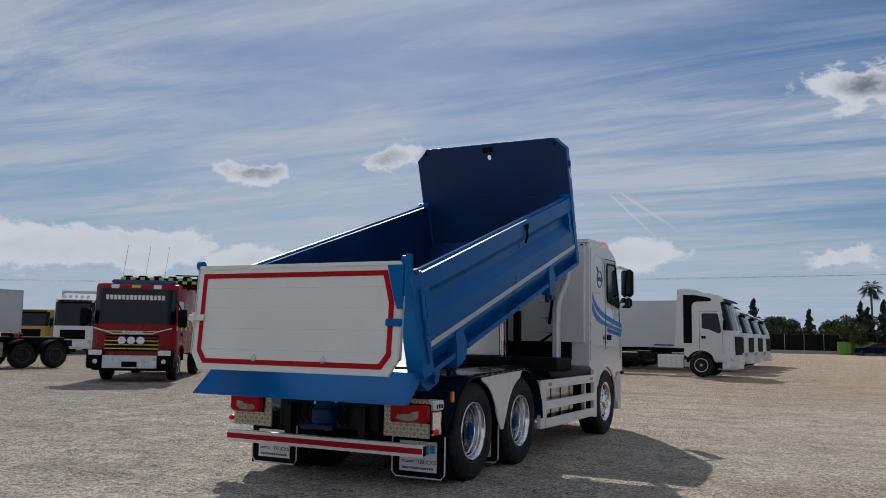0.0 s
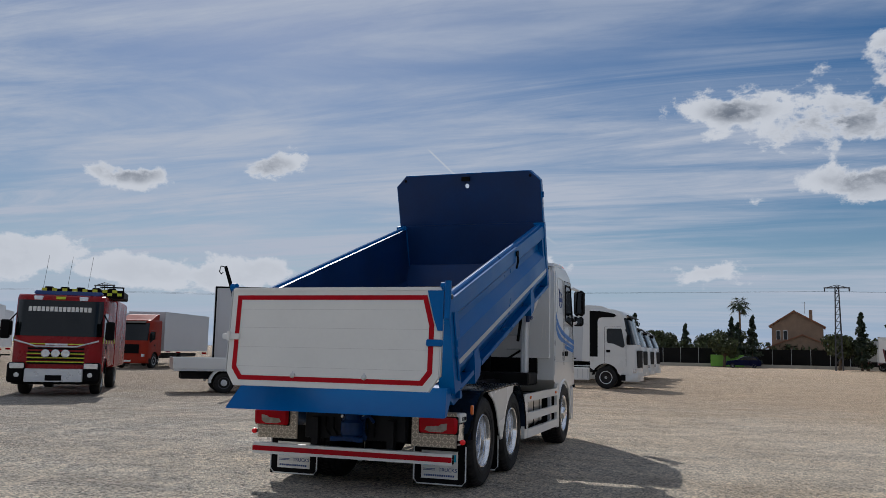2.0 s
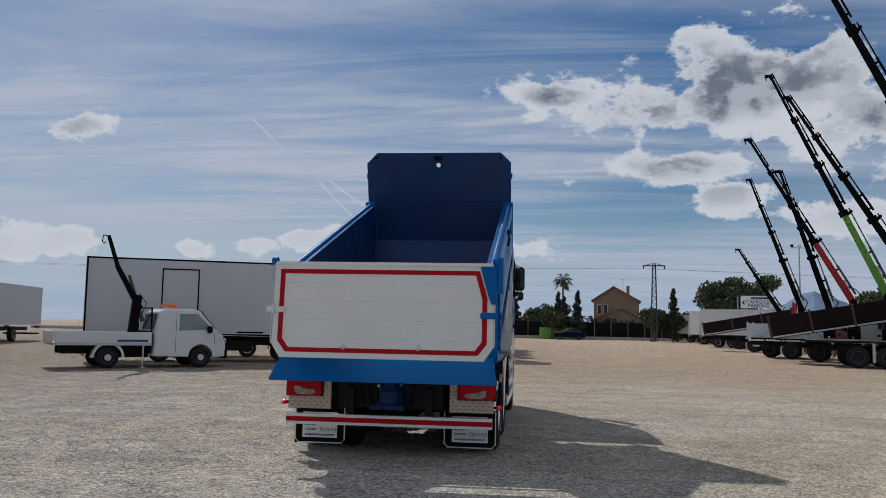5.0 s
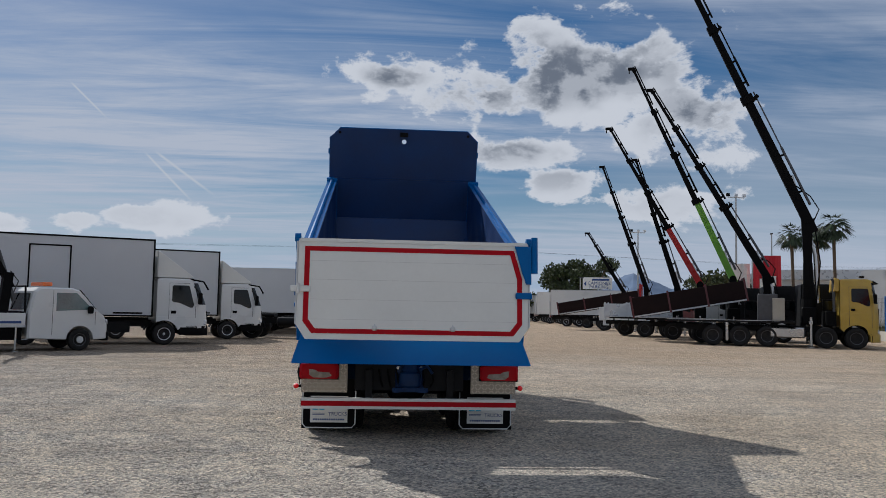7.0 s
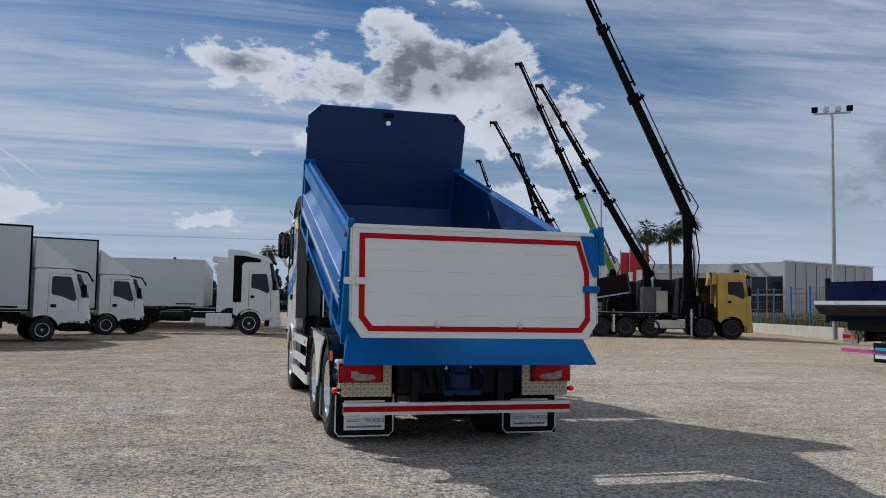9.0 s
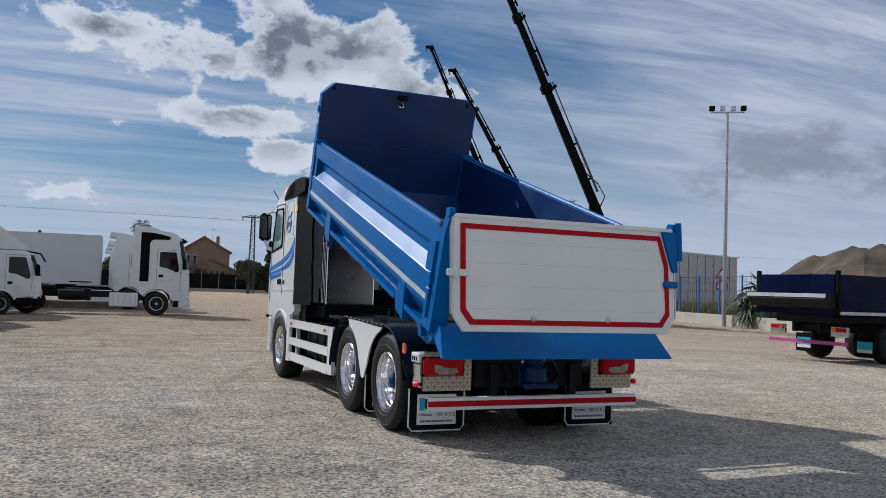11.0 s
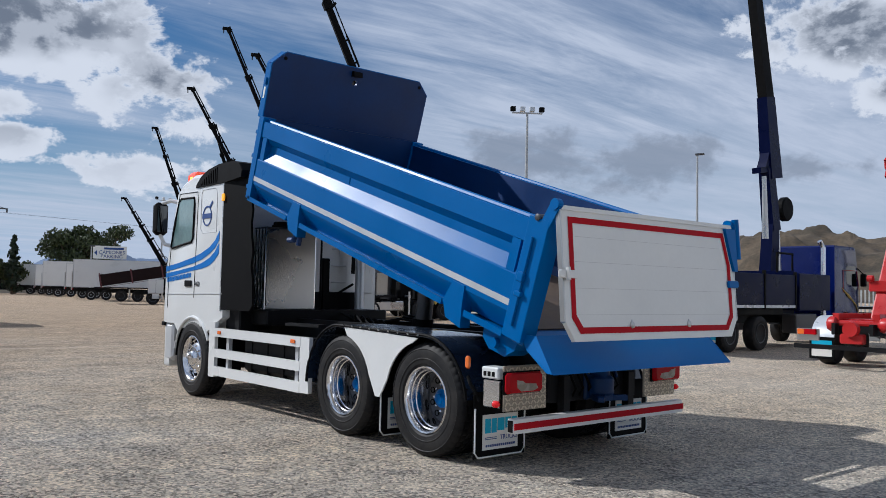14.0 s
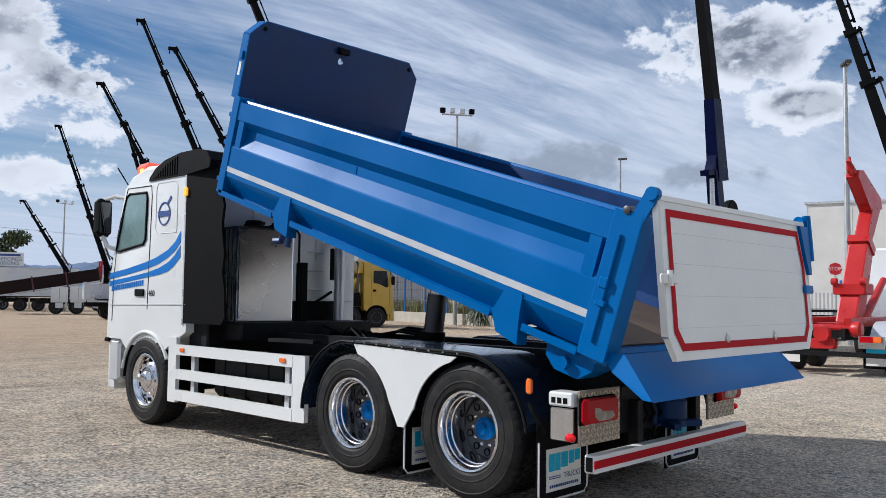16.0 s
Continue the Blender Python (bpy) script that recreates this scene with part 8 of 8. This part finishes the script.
def banner(x, y, z0, z1, w, m, label):
    v = thing("banner", label, "banner", pose(x, y, 0, 0, 0, -20), "banners on poles")
    part("pole", B().tube([(0, 0, 0), (0, 0, z1 + 0.2)], 0.05, 8), POLE, v)
    b = B()
    nx, nz = 6, 8
    pts = [(0.06 + w * i / nx, 0.09 * math.sin(i * 1.7 + j * 0.5), z0 + (z1 - z0) * j / nz) for i in range(nx + 1) for j in range(nz + 1)]
    b.put(pts, [(i * (nz + 1) + j, (i + 1) * (nz + 1) + j, (i + 1) * (nz + 1) + j + 1, i * (nz + 1) + j + 1) for i in range(nx) for j in range(nz)])
    cl = part("cloth", b, m, v)
    sol = cl.modifiers.new("thickness", "SOLIDIFY")
    sol.thickness = 0.01
    part("printed_line", B().box(w * 0.4, w * 0.75, -0.16, -0.13, z0 + 0.4, z0 + (z1 - z0) * 0.55), OFFWHITE if m is BANNER else SIGNBLUE, cl)


banner(29.1, 52.9, 2.4, 6.0, 1.3, BANNER, "red cloth banner on a pole")
banner(29.8, 52.6, 2.6, 6.2, 1.3, BANNER, "red cloth banner on a pole")
banner(27.9, 54.2, 2.6, 5.6, 1.4, OFFWHITE, "white cloth banner on a pole")


def sign_board():
    v = thing("sign", "white parking sign with blue lettering on posts", "sign", pose(29.2, 99.5, 0, 0, 0, -15) @ Matrix.Scale(0.72, 4) @ pose(0, 0, 2.0))
    part("post", B().tube([(-2.0, 0.1, 0), (-2.0, 0.1, 6.6)], 0.1, 8), POLE, v)
    part("post", B().tube([(2.0, 0.1, 0), (2.0, 0.1, 6.6)], 0.1, 8), POLE, v)
    bd = part("board", B().box(-2.7, 2.7, -0.06, 0.04, 4.4, 6.6, 0.02), OFFWHITE, v)
    letters("CAMIONES", 0.85, pose(0.3, -0.075, 5.5, 90), SIGNBLUE, bd, depth=0.01)
    letters("PARKING", 0.85, pose(0.3, -0.075, 4.8, 90), SIGNBLUE, bd, depth=0.01)
    part("printed_line", B().box(-1.0, 2.2, -0.075, -0.06, 6.0, 6.35), SIGNBLUE, bd)
    part("arrow", B().prism([(-2.5, 5.4), (-2.05, 5.9), (-2.05, 4.9)], "y", -0.075, -0.06), SIGNBLUE, bd)


sign_board()


def round_sign(x, y, deg):
    v = thing("traffic_sign", "warning triangle and round limit sign on a post", "traffic sign", pose(x, y, 0, 0, 0, deg))
    part("post", B().tube([(0, 0.05, 0), (0, 0.05, 3.3)], 0.035, 8), POLE, v)
    part("triangle", B().prism([(-0.42, 2.75), (0.42, 2.75), (0, 3.45)], "y", -0.01, 0.01), STOPRED, v)
    part("triangle_face", B().prism([(-0.27, 2.83), (0.27, 2.83), (0, 3.26)], "y", -0.016, -0.009), OFFWHITE, v)
    part("disc", B().lathe([(-0.01, 0.36), (0.01, 0.36)], (0, 0, 2.3), "y", 28), STOPRED, v)
    part("disc_face", B().lathe([(-0.018, 0.26), (-0.009, 0.26)], (0, 0, 2.3), "y", 28), OFFWHITE, v)


round_sign(31.5, 31.0, -35)


def stop_sign(x, y, deg):
    v = thing("stop_sign", "red octagonal stop sign on a post", "traffic sign", pose(x, y, 0, 0, 0, deg))
    part("post", B().tube([(0, 0.05, 0), (0, 0.05, 3.6)], 0.04, 8), POLE, v)
    part("plate", B().lathe([(-0.012, 0.375), (0.012, 0.375)], (0, 0, 3.32), "y", 8), OFFWHITE, v)
    f = part("face", B().lathe([(-0.018, 0.345), (-0.010, 0.345)], (0, 0, 3.32), "y", 8), STOPRED, v)
    letters("STOP", 0.27, pose(0, -0.021, 3.32, 90), OFFWHITE, f)


stop_sign(40.6, 11.1, -72)


def white_hall():
    v = thing("warehouse", "tall white rendered warehouse with a blue gate", "building", pose(68.5, 20.5, 0, 0, 0, -78))
    part("wall", B().box(-2, 26.0, 0, 22, 0, 10.0), RENDERED, v)
    rb = B()
    for k in range(8):
        rb.box(-2 + 3.5 * k, -1.96 + 3.5 * k, -0.02, 0.0, 3.0, 9.9)
    part("wall_joint", rb, RENDERED, v)
    part("roof_edge", B().box(-2.2, 26.2, -0.12, 22.2, 10.0, 10.2), SILVER, v)
    part("gate", B().box(0.5, 5.2, -0.10, 0.0, 0, 3.4), STRIPE_BLUE, v)
    part("window", B().box(2.4, 6.0, -0.08, 0.0, 3.9, 5.2), DARKGLASS, v)


white_hall()
pf = thing("paling_fence", "white paling fence before the warehouse", "fence", kind="structure")
pal = B()
for k in range(90):
    p = Vector((52, 26, 0)).lerp(Vector((57, 4, 0)), k / 89)
    pal.box(p.x - 0.02, p.x + 0.02, p.y - 0.05, p.y + 0.05, 0.1, 2.2)
part("palings", pal, POLE, pf)
part("fence_base", B().beam((52, 26, 0.15), (57, 4, 0.15), 0.2, 0.3), CONCRETE, pf)


def hills(name, pts, m, label, base=0.0, rough=0.26):
    """A ridge from (azimuth, distance, height) stations with gullies and knolls, sloping down to both sides."""
    b = B()
    rows = []
    nseg = 30
    for i in range(len(pts) - 1):
        for k in range(nseg):
            f = k / nseg
            f = f * f * (3 - 2 * f)
            rows.append(tuple(pts[i][j] * (1 - f) + pts[i + 1][j] * f for j in range(3)))
    rows.append(pts[-1])
    cols = [(0.78 + 0.008 * k, math.sin(min(k / 28, 1) * 1.5708) ** 1.3) for k in range(29)] + [(1.05, 0.75), (1.2, 0.0)]
    v = []
    for a, d, h in rows:
        for c, s in cols:
            r = d * c
            x, y = r * math.sin(radians(a)), r * math.cos(radians(a))
            n_ = noise.fractal(Vector((x, y, 0)) * (12.0 / d), 1.0, 2.1, 8)
            v.append((x, y, base + max(h * (s + rough * n_ * (0.25 + s)), -1.0 if s else -2.0)))
    n = len(cols)
    b.put(v, [(i * n + j, (i + 1) * n + j, (i + 1) * n + j + 1, i * n + j + 1) for i in range(len(rows) - 1) for j in range(n - 1)])
    single(name, b, m, label, "hill", kind="structure", smooth=True)


hills("hill", ((44, 520, 4), (48, 520, 24), (51, 500, 30), (54, 510, 36), (56, 520, 30), (59, 510, 33), (63, 500, 38), (67, 480, 36), (72, 470, 28), (80, 480, 20), (95, 500, 14)), HILL, "dry brown hills with scattered scrub")
hills("mountain", ((12, 2300, 10), (16, 2300, 70), (17.5, 2300, 95), (20, 2300, 60), (24, 2300, 75), (30, 2300, 30)), FARHILL, "distant mountain, coloured blue for haze")

# ---- loose stones on the yard ----
rng = random.Random(31)
peb = B()
pv, pf_ = [], []
OCT = ((0, 2, 4), (2, 1, 4), (1, 3, 4), (3, 0, 4), (2, 0, 5), (1, 2, 5), (3, 1, 5), (0, 3, 5))
for k in range(26000):
    x, y = rng.uniform(-9.5, 9.5), rng.uniform(-9.5, 6.0)
    s = 0.004 + 0.009 * rng.random() ** 3
    w = rng.uniform(0, 6.28)
    ca, sa = math.cos(w), math.sin(w)
    base = len(pv)
    for dx_, dy_, dz_ in ((-1, 0, 0), (1, 0, 0), (0, -1, 0), (0, 1, 0), (0.1, 0.1, 0.75), (0, 0, -0.4)):
        dx_, dy_ = dx_ * s * rng.uniform(0.7, 1.4), dy_ * s * rng.uniform(0.6, 1.1)
        pv.append((x + dx_ * ca - dy_ * sa, y + dx_ * sa + dy_ * ca, s * 0.25 + dz_ * s * rng.uniform(0.7, 1.2)))
    pf_ += [(base + i, base + j, base + m) for i, j, m in OCT]
me = bpy.data.meshes.new("loose_stones")
me.from_pydata(pv, [], pf_)
me.materials.append(STONE)
tagged(new("loose_stones", me), "small pale stones scattered over the gravel", "gravel", kind="stuff")
